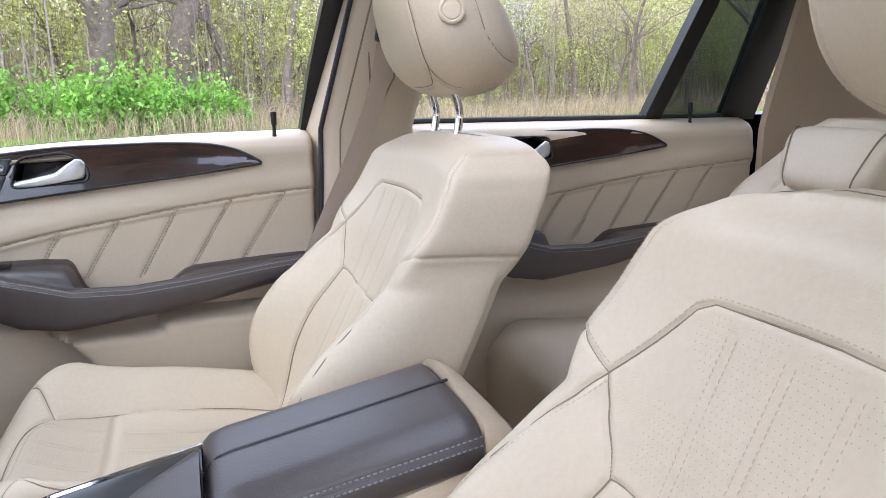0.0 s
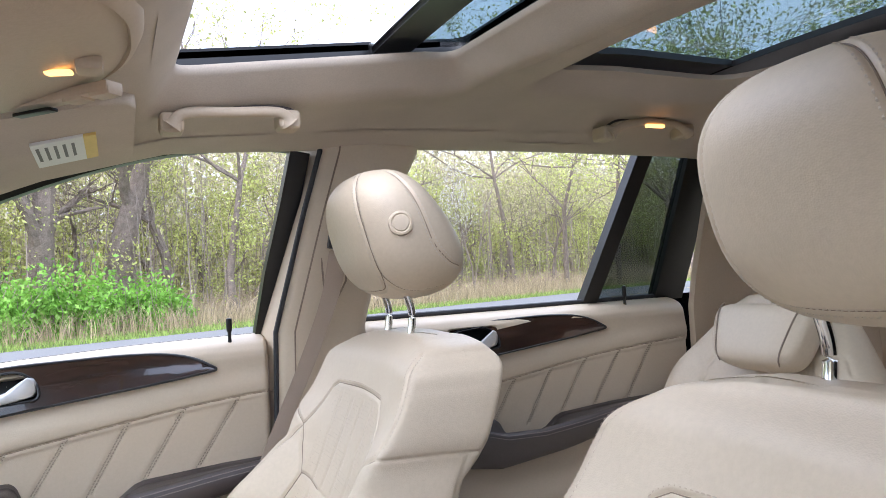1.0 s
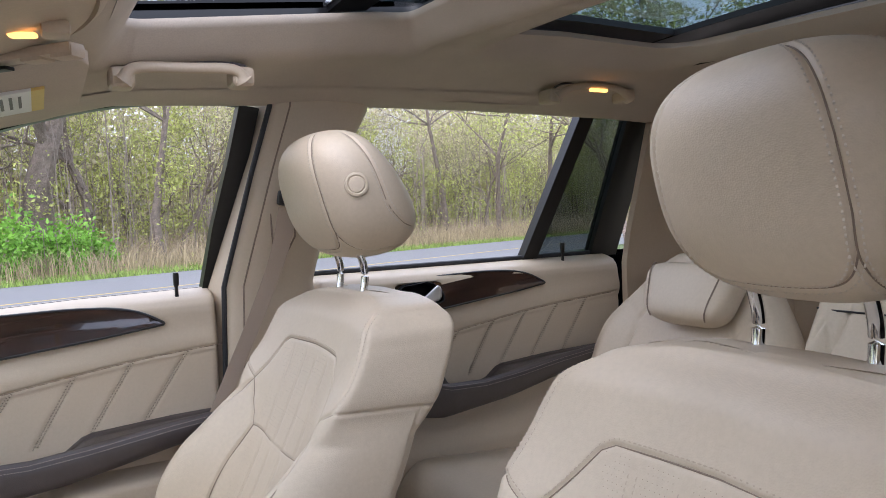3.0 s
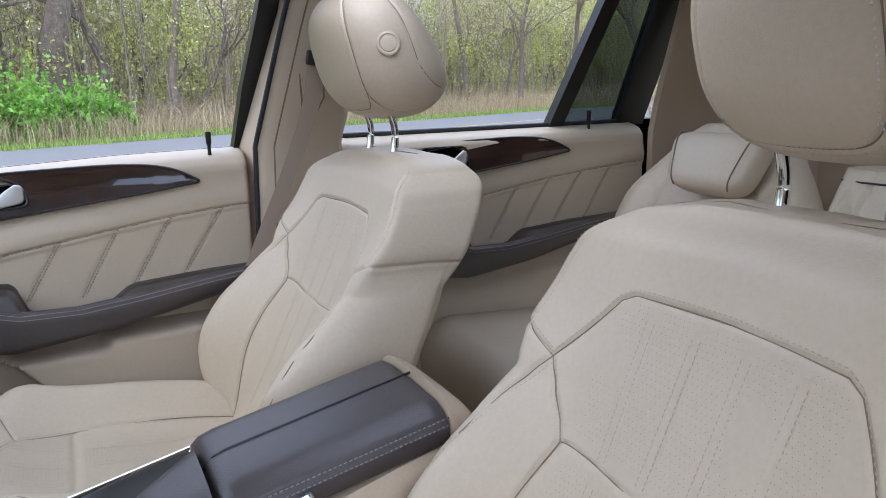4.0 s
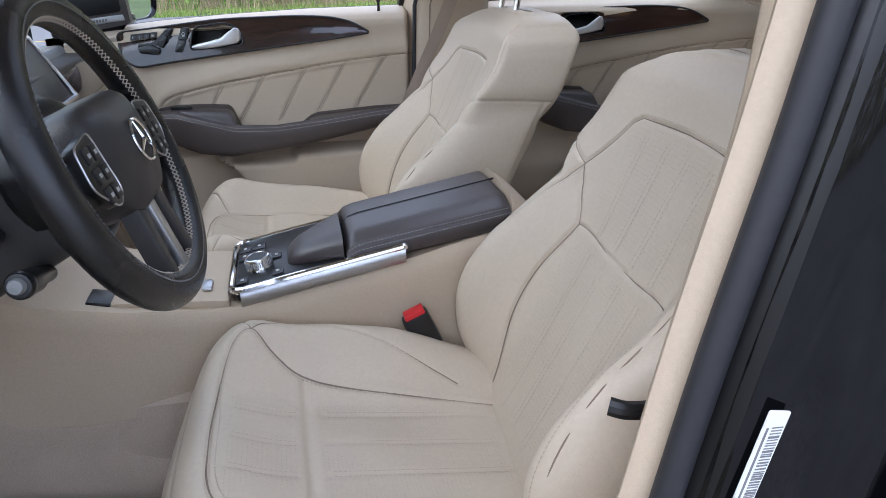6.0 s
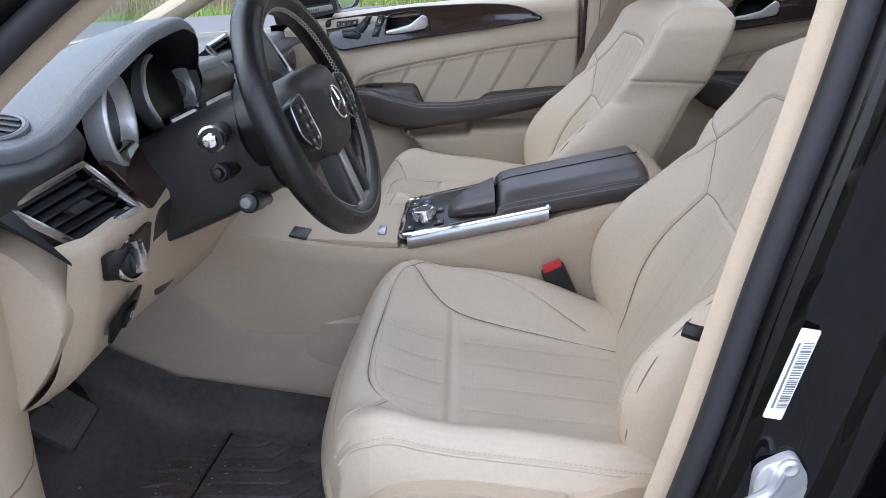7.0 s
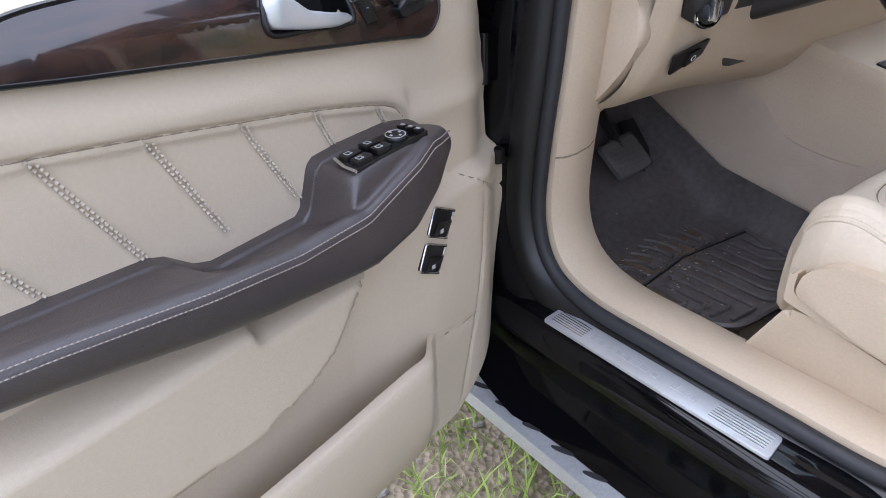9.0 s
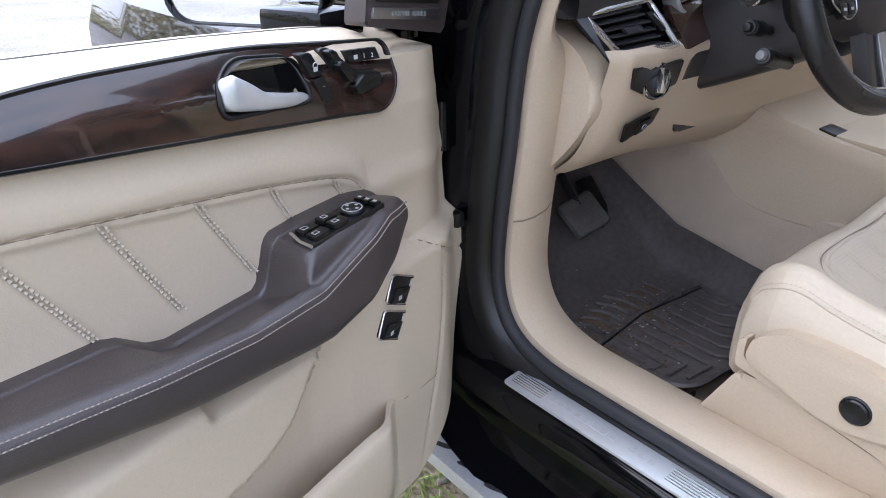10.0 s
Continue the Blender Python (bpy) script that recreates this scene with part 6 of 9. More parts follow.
M = wheel_m()
rings = []
for s, w, up, dn in ((-0.30, 0.085, 0.055, 0.085), (-0.24, 0.088, 0.058, 0.085), (-0.16, 0.088, 0.062, 0.082), (-0.09, 0.080, 0.065, 0.075), (-0.07, 0.078, 0.070, 0.072)):
    c = WC + ax * s
    q = rounded([(-w, -dn), (w, -dn), (w * 0.9, up), (-w * 0.9, up)], [0.03, 0.03, 0.045, 0.045], 6)
    upv = Vector((-0.353, 0, 0.936))
    rings.append([tuple(c + Vector((0, 1, 0)) * a + upv * b) for a, b in q])
part("shroud", grid(np.array(rings), wrap_v=True, caps=True), DASH, column, "dark grey-brown column shroud", angle=50)
part("collar", lathe([(0.075, -0.085), (0.083, -0.075), (0.084, -0.045), (0.07, -0.03), (0.05, -0.02)], 40, M), BLACK, column)
part("knee_trim", prism(rounded([(-0.47, 1.12), (-0.31, 1.12), (-0.255, 1.02), (-0.30, 0.965), (-0.42, 0.965), (-0.475, 1.05)], 0.02, 4), 0.0, 0.012, lambda u, v, d: (-0.421 + d - 0.35 * (1.12 - v), u, v), 0.004), DASH, column, "dark trim below the column")


def stalk(a, b, r, knob, label):
    a, b = Vector(a), Vector(b)
    d = (b - a).normalized()
    m = Matrix.Translation(a) @ d.to_track_quat("Z", "Y").to_matrix().to_4x4()
    L = (b - a).length
    st = part("stalk", lathe([(r * 0.7, 0), (r * 0.7, L * 0.4), (r, L * 0.5), (r, L * 0.9), (r * 0.9, L), (r * 0.2, L * 1.01)], 20, m), BLACK, column, label)
    if knob:
        part("end_button", lathe([(r * 0.62, L * 0.98), (r * 0.62, L * 1.06), (r * 0.5, L * 1.1), (0.001, L * 1.11)], 20, m), knob, st)
        part("collar_ring", lathe([(r * 1.04, L * 0.86), (r * 1.08, L * 0.9), (r * 1.08, L * 0.94), (r * 0.9, L * 0.97)], 24, m), CHROME if knob is POLISHED else BLACK, st)
    return st


stalk((-0.325, -0.42, 1.212), (-0.309, -0.512, 1.220), 0.0155, POLISHED, "round black key barrel with bright button")
stalk((-0.315, -0.42, 1.160), (-0.315, -0.488, 1.172), 0.0115, BLACK, "short black cruise stalk")
stalk((-0.280, -0.42, 1.115), (-0.278, -0.505, 1.138), 0.0125, INK, "black turn signal stalk")

wheel = thing("steering_wheel", tuple(WC), "black leather-covered steering wheel with silver emblem", "steering wheel")
R = 0.159
ring = [(R * math.cos(a), R * math.sin(a), 0) for a in np.linspace(0, 2 * math.pi, 96, endpoint=False)]
CARBON = mat("black_textured_wheel_cover", (0.008, 0.008, 0.009), 0.27, vary=0.2, spec=0.6, bump=0.35, bump_scale=800, dist=0.0007)
part("rim", move(tube(ring, 0.0205, 22, closed=True, flat=0.92, up=(0, 0, 1)), M), CARBON, wheel, "black wheel cover")
ri = [((R - 0.0145) * math.cos(a), (R - 0.0145) * math.sin(a), 0.0135) for a in np.linspace(0, 2 * math.pi, 97)]
nr = [(-0.7 * math.cos(a), -0.7 * math.sin(a), 0.7) for a in np.linspace(0, 2 * math.pi, 97)]
ri2 = [((R - 0.004) * math.cos(a), (R - 0.004) * math.sin(a), 0.0193) for a in np.linspace(0, 2 * math.pi, 97)]
zig = []
for k in range(150):
    a, b = 2 * math.pi * k / 150, 2 * math.pi * (k + 1) / 150
    for p, q in (((R - 0.0195), (R - 0.0165)), ((R - 0.0165), (R - 0.0195))):
        za = 0.006 if p < q else 0.012
        zb = 0.012 if p < q else 0.006
        zig.append(tube([(p * math.cos(a), p * math.sin(a), za), (q * math.cos(b), q * math.sin(b), zb)], 0.0007, 4))
part("lacing", move(join(*zig), M), THREAD, wheel, "pale cross-stitched lacing")
part("rim_seam", move(stitches([(ri2, [(0, 0, 1)] * 97)], length=0.003, gap=0.005), M), INK, wheel)
HUB = rounded([(-0.058, -0.075), (-0.058, 0.075), (0.012, 0.088), (0.062, 0.045), (0.066, -0.045), (0.012, -0.088)], [0.03, 0.03, 0.03, 0.025, 0.025, 0.03], 8)
rows = []
for s, h in ((1.0, -0.03), (1.0, 0.004), (0.97, 0.014), (0.88, 0.022), (0.7, 0.028), (0.4, 0.033), (0.05, 0.035)):
    rows.append([(x * s, y * s, h) for x, y in HUB])
part("airbag_cover", move(grid(np.array(rows), wrap_v=True, caps=True), M), DASH, wheel, "dark grey airbag cover", angle=60)
for sgn in (1, -1):
    sp = rounded([(-0.03, 0.07 * sgn), (0.02, 0.07 * sgn), (0.035, 0.165 * sgn), (-0.012, 0.168 * sgn)], 0.012, 4)
    part("spoke", prism(sp, -0.012, 0.012, lambda u, v, d: tuple(M @ Vector((u, v, d))), 0.005), BLACK, wheel)
    ky = rounded([(-0.035, 0.078 * sgn), (0.028, 0.072 * sgn), (0.040, 0.098 * sgn), (0.012, 0.132 * sgn), (-0.028, 0.126 * sgn)], 0.01, 4)
    pad = part("key_pad", prism(ky, 0.008, 0.020, lambda u, v, d: tuple(M @ Vector((u, v, d))), 0.003), BLACK, wheel, "black key pad with silver edge")
    loop = [tuple(M @ Vector((x, y, 0.0195))) for x, y in ky]
    part("silver_edge", tube(loop, 0.0011, 6, closed=True, up=tuple(ax)), ALU, pad)
    for i in range(2):
        for j in range(3):
            part("key", move(box((-0.016 + 0.020 * j, (0.090 + 0.018 * i) * sgn, 0.0205), (0.016, 0.014, 0.004), 0.0015), M), BLACK, pad)
            part("icon", move(box((-0.016 + 0.020 * j, (0.090 + 0.018 * i) * sgn, 0.0228), (0.004, 0.006, 0.0005)), M), SILVERPAINT, pad, smooth=False)
for y0, y1 in ((-0.034, -0.044), (0.034, 0.044), (0.0, 0.0)):
    sp = [(0.05, y0 - 0.011), (0.05, y0 + 0.011), (0.168, y1 + 0.009), (0.168, y1 - 0.009)]
    part("lower_spoke", prism(rounded(sp, 0.005, 3), -0.010, 0.012, lambda u, v, d: tuple(M @ Vector((u, v, d))), 0.004), ALU if y0 == 0 else DASH, wheel, "silver lower spoke" if y0 == 0 else "")
a = np.linspace(0, 2 * math.pi, 36, endpoint=False)
emb = part("emblem_ring", move(tube([(0.0225 * math.cos(t), 0.0225 * math.sin(t), 0.0365) for t in a], 0.0018, 8, closed=True), M), POLISHED, wheel, "polished round emblem")
part("emblem_bars", move(join(*[tube([(0.002 * math.cos(t), 0.002 * math.sin(t), 0.038), (0.021 * math.cos(t), 0.021 * math.sin(t), 0.0362)], [0.0026, 0.0009], 6) for t in (math.pi, math.pi / 3, -math.pi / 3)]), M), POLISHED, emb)

# ---- centre console ----
def side_low(x):
    """The lower edge of the console's plastic side, where carpet begins."""
    return soft(x, [-1.08, -0.60, -0.52, -0.46, -0.39, -0.28, 0.0, 0.345], [0.93, 0.905, 0.853, 0.79, 0.766, 0.758, 0.745, 0.72])


console = thing("centre_console", (0.0, 0, 0.6), "beige centre console with chrome-framed panel and dark armrest", "centre console")
CX = [-1.08, -0.62, -0.50, -0.40, -0.30, -0.20, -0.14, -0.08, 0.03, 0.13, 0.24, 0.32, 0.345]
CW = [0.18, 0.165, 0.160, 0.150, 0.138, 0.126, 0.120, 0.116, 0.113, 0.112, 0.112, 0.110, 0.10]
CZ = [1.06, 1.02, 0.985, 0.950, 0.926, 0.912, 0.908, 0.914, 0.935, 0.957, 0.985, 1.0, 0.985]
rows = []
for x in np.linspace(-1.08, 0.345, 70):
    w, z = np.interp(x, CX, CW), np.interp(x, CX, CZ)
    out = []
    flare = 0.006 * smooth01(-x, 0.25, 0.6)
    zl = float(side_low(x))
    w2 = min(w, 0.157)
    half = [(w2 + 0.008 + flare, zl - 0.006), (w2 + 0.0145 + flare, zl), (w2 + 0.011 + flare * 0.9, zl + 0.03), (w + 0.004 + flare * 0.4, max(0.86, zl + 0.05)), (w, z - 0.03), (w - 0.002, z - 0.012), (w - 0.012, z)]
    out = [(x, -a, b) for a, b in half] + [(x, a, b) for a, b in half[::-1]]
    rows.append(out)
part("body", grid(np.array(rows), wrap_v=True, caps=True), PLASTIC, console, "beige plastic console body", angle=45)
for sgn in (-1, 1):
    rows = []
    for x in np.linspace(-1.0, 0.34, 60):
        y0 = min(0.176, float(np.interp(x, CX, CW)) + 0.0125 + 0.006 * float(smooth01(-x, 0.25, 0.6)))
        zl = float(side_low(x))
        rows.append([(x, sgn * a, b) for a, b in curve([(y0 - 0.012, zl + 0.012), (y0, zl - 0.002), (y0 + 0.004, zl * 0.65 + 0.64 * 0.35), (0.182, 0.64), (0.186, 0.572)], 4)])
    part("tunnel_carpet", grid(np.array(rows)), CARPET, console, "beige carpet below the console side", angle=60)
# roller cover ahead of the panel
part("cover_rim", box((-0.245, 0.0, 0.920), (0.205, 0.214, 0.016), 0.006, Matrix.Rotation(radians(4), 4, "Y")), PLASTIC, console)
for i in range(5):
    part("cover_slat", box((-0.325 + 0.037 * i, 0.0, 0.9305 - 0.0026 * i), (0.0355, 0.188, 0.006), 0.0015, Matrix.Rotation(radians(4), 4, "Y")), PLASTIC, console)
part("cover_catch", box((-0.178, -0.055, 0.926), (0.016, 0.036, 0.008), 0.004), ALU, console, "silver cover catch")
part("front_slot", box((-0.330, -0.085, 0.934), (0.035, 0.05, 0.008), 0.003, Matrix.Rotation(radians(12), 4, "Y")), BLACK, console)
# chrome-framed control panel
TILT = 0.20


def deck(x, y, up=0.0):
    return (x, y, 0.928 + TILT * (x + 0.13) + up)


FR = rounded([(-0.133, -0.098), (-0.133, 0.098), (0.04, 0.100), (0.04, -0.100)], [0.022, 0.022, 0.004, 0.004], 6)
panel = part("panel", prism(FR, -0.02, 0.008, lambda u, v, d: deck(u, v, d), 0.003), BLACK, console, "black control panel")
outer = rounded([(0.135, -0.107), (-0.139, -0.105), (-0.139, 0.105), (0.135, 0.107)], [0.004, 0.024, 0.024, 0.004], 8)
line = [deck(x, y, 0.004) for x, y in outer]
part("chrome_frame", tube(line, 0.0062, 10), POLISHED, panel, "polished chrome frame")
for sgn in (-1, 1):
    rail = np.array([[deck(x, sgn * (0.106 + a), b) for a, b in ((0.0, 0.006), (0.006, 0.003), (0.007, -0.012), (0.003, -0.022), (-0.004, -0.022))] for x in np.linspace(-0.125, 0.135, 14)])
    part("side_rail", grid(rail), ALU, panel, "satin chrome side rail", angle=60)
fr = np.array([[deck(-0.139 - a, y, b) for a, b in ((0.0, 0.006), (0.006, 0.003), (0.007, -0.012), (0.003, -0.022), (-0.004, -0.022))] for y in np.linspace(-0.09, 0.09, 12)])
part("front_rail", grid(fr), ALU, panel, angle=60)
kn = Matrix.Translation(deck(-0.094, -0.044, 0.008)) @ Matrix.Rotation(-math.atan(TILT), 4, "Y")
knob = part("control_knob", lathe([(0.0225, 0), (0.0225, 0.006), (0.0215, 0.008), (0.0215, 0.018), (0.020, 0.0215), (0.0175, 0.0225), (0.0165, 0.0215), (0.002, 0.0215)], 40, kn), CHROME, panel, "knurled satin chrome rotary knob")
part("knob_ribs", move(join(*[box((0.0218 * math.cos(t), 0.0218 * math.sin(t), 0.013), (0.0012, 0.0012, 0.009)) for t in np.linspace(0, 2 * math.pi, 40, endpoint=False)]), kn), ALU, knob, smooth=False)
part("knob_top", lathe([(0.0168, 0.0212), (0.016, 0.0222), (0.001, 0.0225)], 32, kn), BLACK, knob)
for x, y, sx, sy in ((-0.122, 0.052, 0.020, 0.030), (-0.122, 0.018, 0.020, 0.030), (-0.098, 0.052, 0.022, 0.030), (-0.098, 0.018, 0.022, 0.030), (-0.122, -0.082, 0.018, 0.022), (-0.066, -0.082, 0.018, 0.022), (-0.068, -0.012, 0.016, 0.020)):
    k = part("key", box(deck(x, y, 0.0085), (sx, sy, 0.006), 0.0015, Matrix.Rotation(-math.atan(TILT), 4, "Y")), BLACK, panel)
    part("icon", box(deck(x, y, 0.0122), (0.005, 0.007, 0.0006), 0, Matrix.Rotation(-math.atan(TILT), 4, "Y")), SILVERPAINT, k, smooth=False)
# phone-rest flap and armrest lid, dark leather
rows = []
for s in np.linspace(0, 1, 16):
    x = -0.050 + 0.088 * s
    w = np.interp(s, [0, 0.06, 0.2, 1], [0.026, 0.036, 0.046, 0.078])
    h = np.interp(s, [0, 0.08, 0.3, 1], [0.012, 0.020, 0.029, 0.040])
    yc = np.interp(s, [0, 1], [-0.030, -0.022])
    q = rounded([(-w, 0), (-w * 0.94, h * 0.75), (-w * 0.6, h), (w * 0.6, h), (w * 0.94, h * 0.75), (w, 0)], 0.02, 5)
    rows.append([deck(x, yc + a, b + 0.004) for a, b in q])
part("flap", grid(np.array(rows), wrap_v=True, caps=True), BROWN, console, "dark leather hand rest flap", angle=50)
lid_rows = []
for s in np.linspace(0, 1, 30):
    x = 0.042 + 0.268 * s
    w = 0.103 - 0.004 * (1 - s)
    z0 = 0.952 + 0.045 * s
    h = np.interp(s, [0, 0.03, 0.1, 1], [0.038, 0.048, 0.052, 0.056])
    if s > 0.97:
        h -= 0.008
    q = rounded([(-w, 0), (-w - 0.002, h * 0.45), (-w * 0.97, h * 0.72), (-w * 0.72, h * 0.97), (0, h), (w * 0.72, h * 0.97), (w * 0.97, h * 0.72), (w + 0.002, h * 0.45), (w, 0)], 0.02, 5)
    lid_rows.append([(x, a, z0 + b) for a, b in q])
L = np.array(lid_rows)
lidN = normals(np.concatenate([L, L[:, :1]], 1))[:, :-1]
if lidN[10, 22, 2] < 0:
    lidN = -lidN
top_line = np.array([(0.042 + 0.268 * s, 0.0, 0.952 + 0.045 * s + float(np.interp(s, [0, 0.03, 0.1, 1], [0.038, 0.048, 0.052, 0.056]))) for s in np.linspace(0, 1, 20)])
side_line = np.array([(0.042 + 0.268 * s, -0.1035 + 0.004 * (1 - s), 0.952 + 0.045 * s + 0.62 * float(np.interp(s, [0, 0.03, 0.1, 1], [0.038, 0.048, 0.052, 0.056]))) for s in np.linspace(0, 1, 20)])
L = sew(L, lidN, [(side_line, 0.003, 0.003)])
lid = part("armrest_lid", grid(L, wrap_v=True, caps=True), BROWN, console, "dark brown leather split armrest lid", angle=55)
part("lid_gap", tube(top_line + (0, 0.004, 0.0), 0.0019, 6), BLACK, lid)
nn = np.tile((0, -0.85, 0.5), (20, 1))
part("lid_stitching", stitches([(side_line + (0, -0.0028, 0.0045), nn), (side_line + (0, -0.004, -0.0045), nn)]), INK, lid)
cap_rows = []
for t in np.linspace(0, 1, 14):
    x, h, w = 0.3125 + 0.060 * math.sin(t * math.pi / 2), 0.062 * math.cos(t * 1.35) + 0.0, 0.104 - 0.004 * t
    z0 = 0.955 + 0.040 * (1 - t)
    cap_rows.append([(x, a, z0 + b) for a, b in rounded([(-w, -0.02), (-w - 0.002, h * 0.45), (-w * 0.97, h * 0.72), (-w * 0.72, h * 0.97), (0, h), (w * 0.72, h * 0.97), (w * 0.97, h * 0.72), (w + 0.002, h * 0.45), (w, -0.02)], 0.02, 5)])
part("rear_cap", grid(np.array(cap_rows), wrap_v=True, caps=True), PLASTIC, console, "beige rear cap", angle=60)
# belt buckle
buckle = thing("seat_belt_buckle", (0.16, -0.155, 0.83), "black seat belt buckle with red release button", "belt buckle")
bm_ = Matrix.Translation((0.146, -0.152, 0.868)) @ Matrix.Rotation(radians(-24), 4, "Y") @ Matrix.Scale(1.3, 4)
part("housing", move(box((0, 0, -0.022), (0.034, 0.022, 0.075), 0.005), bm_), BLACK, buckle, "black plastic housing")
part("release_button", move(box((0.001, 0, 0.0145), (0.026, 0.018, 0.012), 0.002), bm_), RED, buckle, "red release button")
buckle2 = copy_thing(buckle, Matrix.Translation((0.10, 0.16, 0.83)))

# ---- footwell: liner, pedals ----
liner = thing("floor_liner", (-0.55, -0.4, 0.58), "dusty black rubber floor liner with chevron ribs", "floor mat")
LINE = rounded([(-0.96, -0.60), (-0.96, -0.20), (-0.52, -0.188), (-0.26, -0.20), (-0.235, -0.40), (-0.245, -0.615), (-0.42, -0.655), (-0.60, -0.655)], [0.03, 0.03, 0.05, 0.03, 0.02, 0.05, 0.08, 0.08], 6)


def liner_z(x, y):
    return float(floor_z(x, min(y, -0.2))) + 0.012


rows = []
c0 = np.array((-0.55, -0.42))
for s in (1.0, 0.985, 0.96, 0.93, 0.85, 0.7, 0.5, 0.3, 0.1, 0.01):
    lip = {1.0: 0.040, 0.985: 0.044, 0.96: 0.03, 0.93: 0.008}.get(s, 0.0)
    wall = {1.0: 1.0, 0.985: 1.03, 0.96: 0.62, 0.93: 0.2}.get(s, 0.0)
    rows.append([(x, y, liner_z(x, y) + lip + wall * float(smooth01(y, -0.30, -0.23)) * max(0.0, float(np.interp(x, [-0.75, -0.63, -0.48, -0.31], [0.725, 0.692, 0.668, 0.642])) - liner_z(x, y) - 0.04)) for x, y in c0 + (LINE - c0) * s])
tray = part("tray", grid(np.array(rows), wrap_v=True), MATRUB, liner, "black rubber tray", angle=50)
def rib(name, pts, r=0.0042, up=0.0024):
    q = rounded_line(pts, 0.012)
    part(name, tube([(x, y, liner_z(x, y) + up) for x, y in q], r, 6), MATRUB, tray)


def rounded_line(pts, r, n=4):
    """An open 2D line with its inner corners rounded."""
    p = [np.asarray(q, float) for q in pts]
    out = [p[0]]
    for a, b, c in zip(p[:-2], p[1:-1], p[2:]):
        u, w = (a - b) / np.linalg.norm(a - b), (c - b) / np.linalg.norm(c - b)
        for t in np.linspace(0, 1, n):
            out.append((1 - t) ** 2 * (b + u * r) + 2 * t * (1 - t) * b + t * t * (b + w * r))
    return out + [p[-1]]


ridge = lambda y: float(np.interp(y, [-0.58, -0.41, -0.21], [-0.462, -0.487, -0.471]))
for y, xe in ((-0.262, -0.405), (-0.296, -0.380), (-0.330, -0.355), (-0.364, -0.332), (-0.398, -0.312), (-0.432, -0.300)):
    rib("rib", [(ridge(y) + 0.016, y + 0.004), (xe, y), (xe + 0.040, y + 0.042), (xe + 0.060, y + 0.045)])
for y, xe, yl in ((-0.466, -0.292, -0.535), (-0.496, -0.322, -0.552), (-0.526, -0.350, -0.560), (-0.552, -0.376, -0.572)):
    rib("rib", [(ridge(y) + 0.016, y + 0.003), (xe, y), (xe - 0.004, yl)])
for k in range(9):
    y = -0.300 - 0.033 * k
    rib("rib", [(ridge(y) - 0.016, y), (-0.555 + 0.004 * k, y + 0.004), (-0.615 + 0.010 * k, y - 0.016)])
groove = [(ridge(y), y) for y in np.linspace(-0.578, -0.222, 16)]
part("centre_groove", tube([(x, y, liner_z(x, y) + 0.0008) for x, y in groove], 0.0024, 6), BLACK, tray, "dark slot across the liner")
for k, (y0, y1) in enumerate(((-0.578, -0.50), (-0.47, -0.40), (-0.37, -0.30), (-0.28, -0.222))):
    rib("slot_bar", [(ridge(y) - 0.006, y) for y in np.linspace(y0, y1, 5)], 0.003)
rib("rim_rib", [(-0.475, -0.216), (-0.425, -0.236), (-0.372, -0.252), (-0.315, -0.262)], 0.006)
rng = np.random.default_rng(31)
for cx, cy, rx, ry in ((-0.560, -0.330, 0.045, 0.034), (-0.505, -0.395, 0.050, 0.022), (-0.470, -0.560, 0.060, 0.016), (-0.525, -0.500, 0.045, 0.030)):
    t = np.linspace(0, 2 * math.pi, 40, endpoint=False)
    wob = 1 + 0.28 * np.sin(3 * t + rng.uniform(0, 6)) + 0.2 * np.sin(7 * t + rng.uniform(0, 6)) + 0.12 * np.sin(13 * t + rng.uniform(0, 6))
    rows = []
    for k in (1.0, 0.7, 0.4, 0.05):
        rows.append([(cx + rx * w * k * math.cos(q), cy + ry * w * k * math.sin(q), liner_z(cx + rx * w * k * math.cos(q), cy + ry * w * k * math.sin(q)) + 0.0008 * (1.02 - k) ** 0.5 + 0.0002) for q, w in zip(t, wob)])
    part("mud_stain", grid(np.array(rows), wrap_v=True), DUST, tray, "brown dried mud film")
part("tag", box((-0.37, -0.635, liner_z(-0.37, -0.6) + 0.014), (0.13, 0.014, 0.004), 0.001), BLACK, tray, "black maker's tag")
for k in range(7):
    part("tag_bar", box((-0.417 + 0.016 * k, -0.635, liner_z(-0.37, -0.6) + 0.0165), (0.009, 0.007, 0.001)), INK, tray, smooth=False)
part("post_cap", lathe([(0.026, 0), (0.026, 0.004), (0.023, 0.006), (0.001, 0.006)], 28, Matrix.Translation((-0.285, -0.575, liner_z(-0.285, -0.575)))), MATRUB, tray)
part("post_cap", lathe([(0.026, 0), (0.026, 0.004), (0.023, 0.006), (0.001, 0.006)], 28, Matrix.Translation((-0.30, -0.285, liner_z(-0.30, -0.285)))), MATRUB, tray)
rng = random.Random(4)
mud = []
for k in range(260):
    x, y = rng.gauss(-0.50, 0.085), rng.gauss(-0.44, 0.09)
    r = rng.uniform(0.001, 0.0035)
    mud.append(lathe([(r, 0), (r * 0.8, r * 0.4), (0.0002, r * 0.55)], 6, Matrix.Translation((x, y, liner_z(x, y) + 0.0002)) @ Matrix.Rotation(rng.uniform(0, 6), 4, "Z") @ Matrix.Diagonal((rng.uniform(0.6, 2), 1, 1, 1))))
SALT = mat("pale_dried_drops", (0.33, 0.30, 0.27), 0.8, vary=0.3)
drops = []
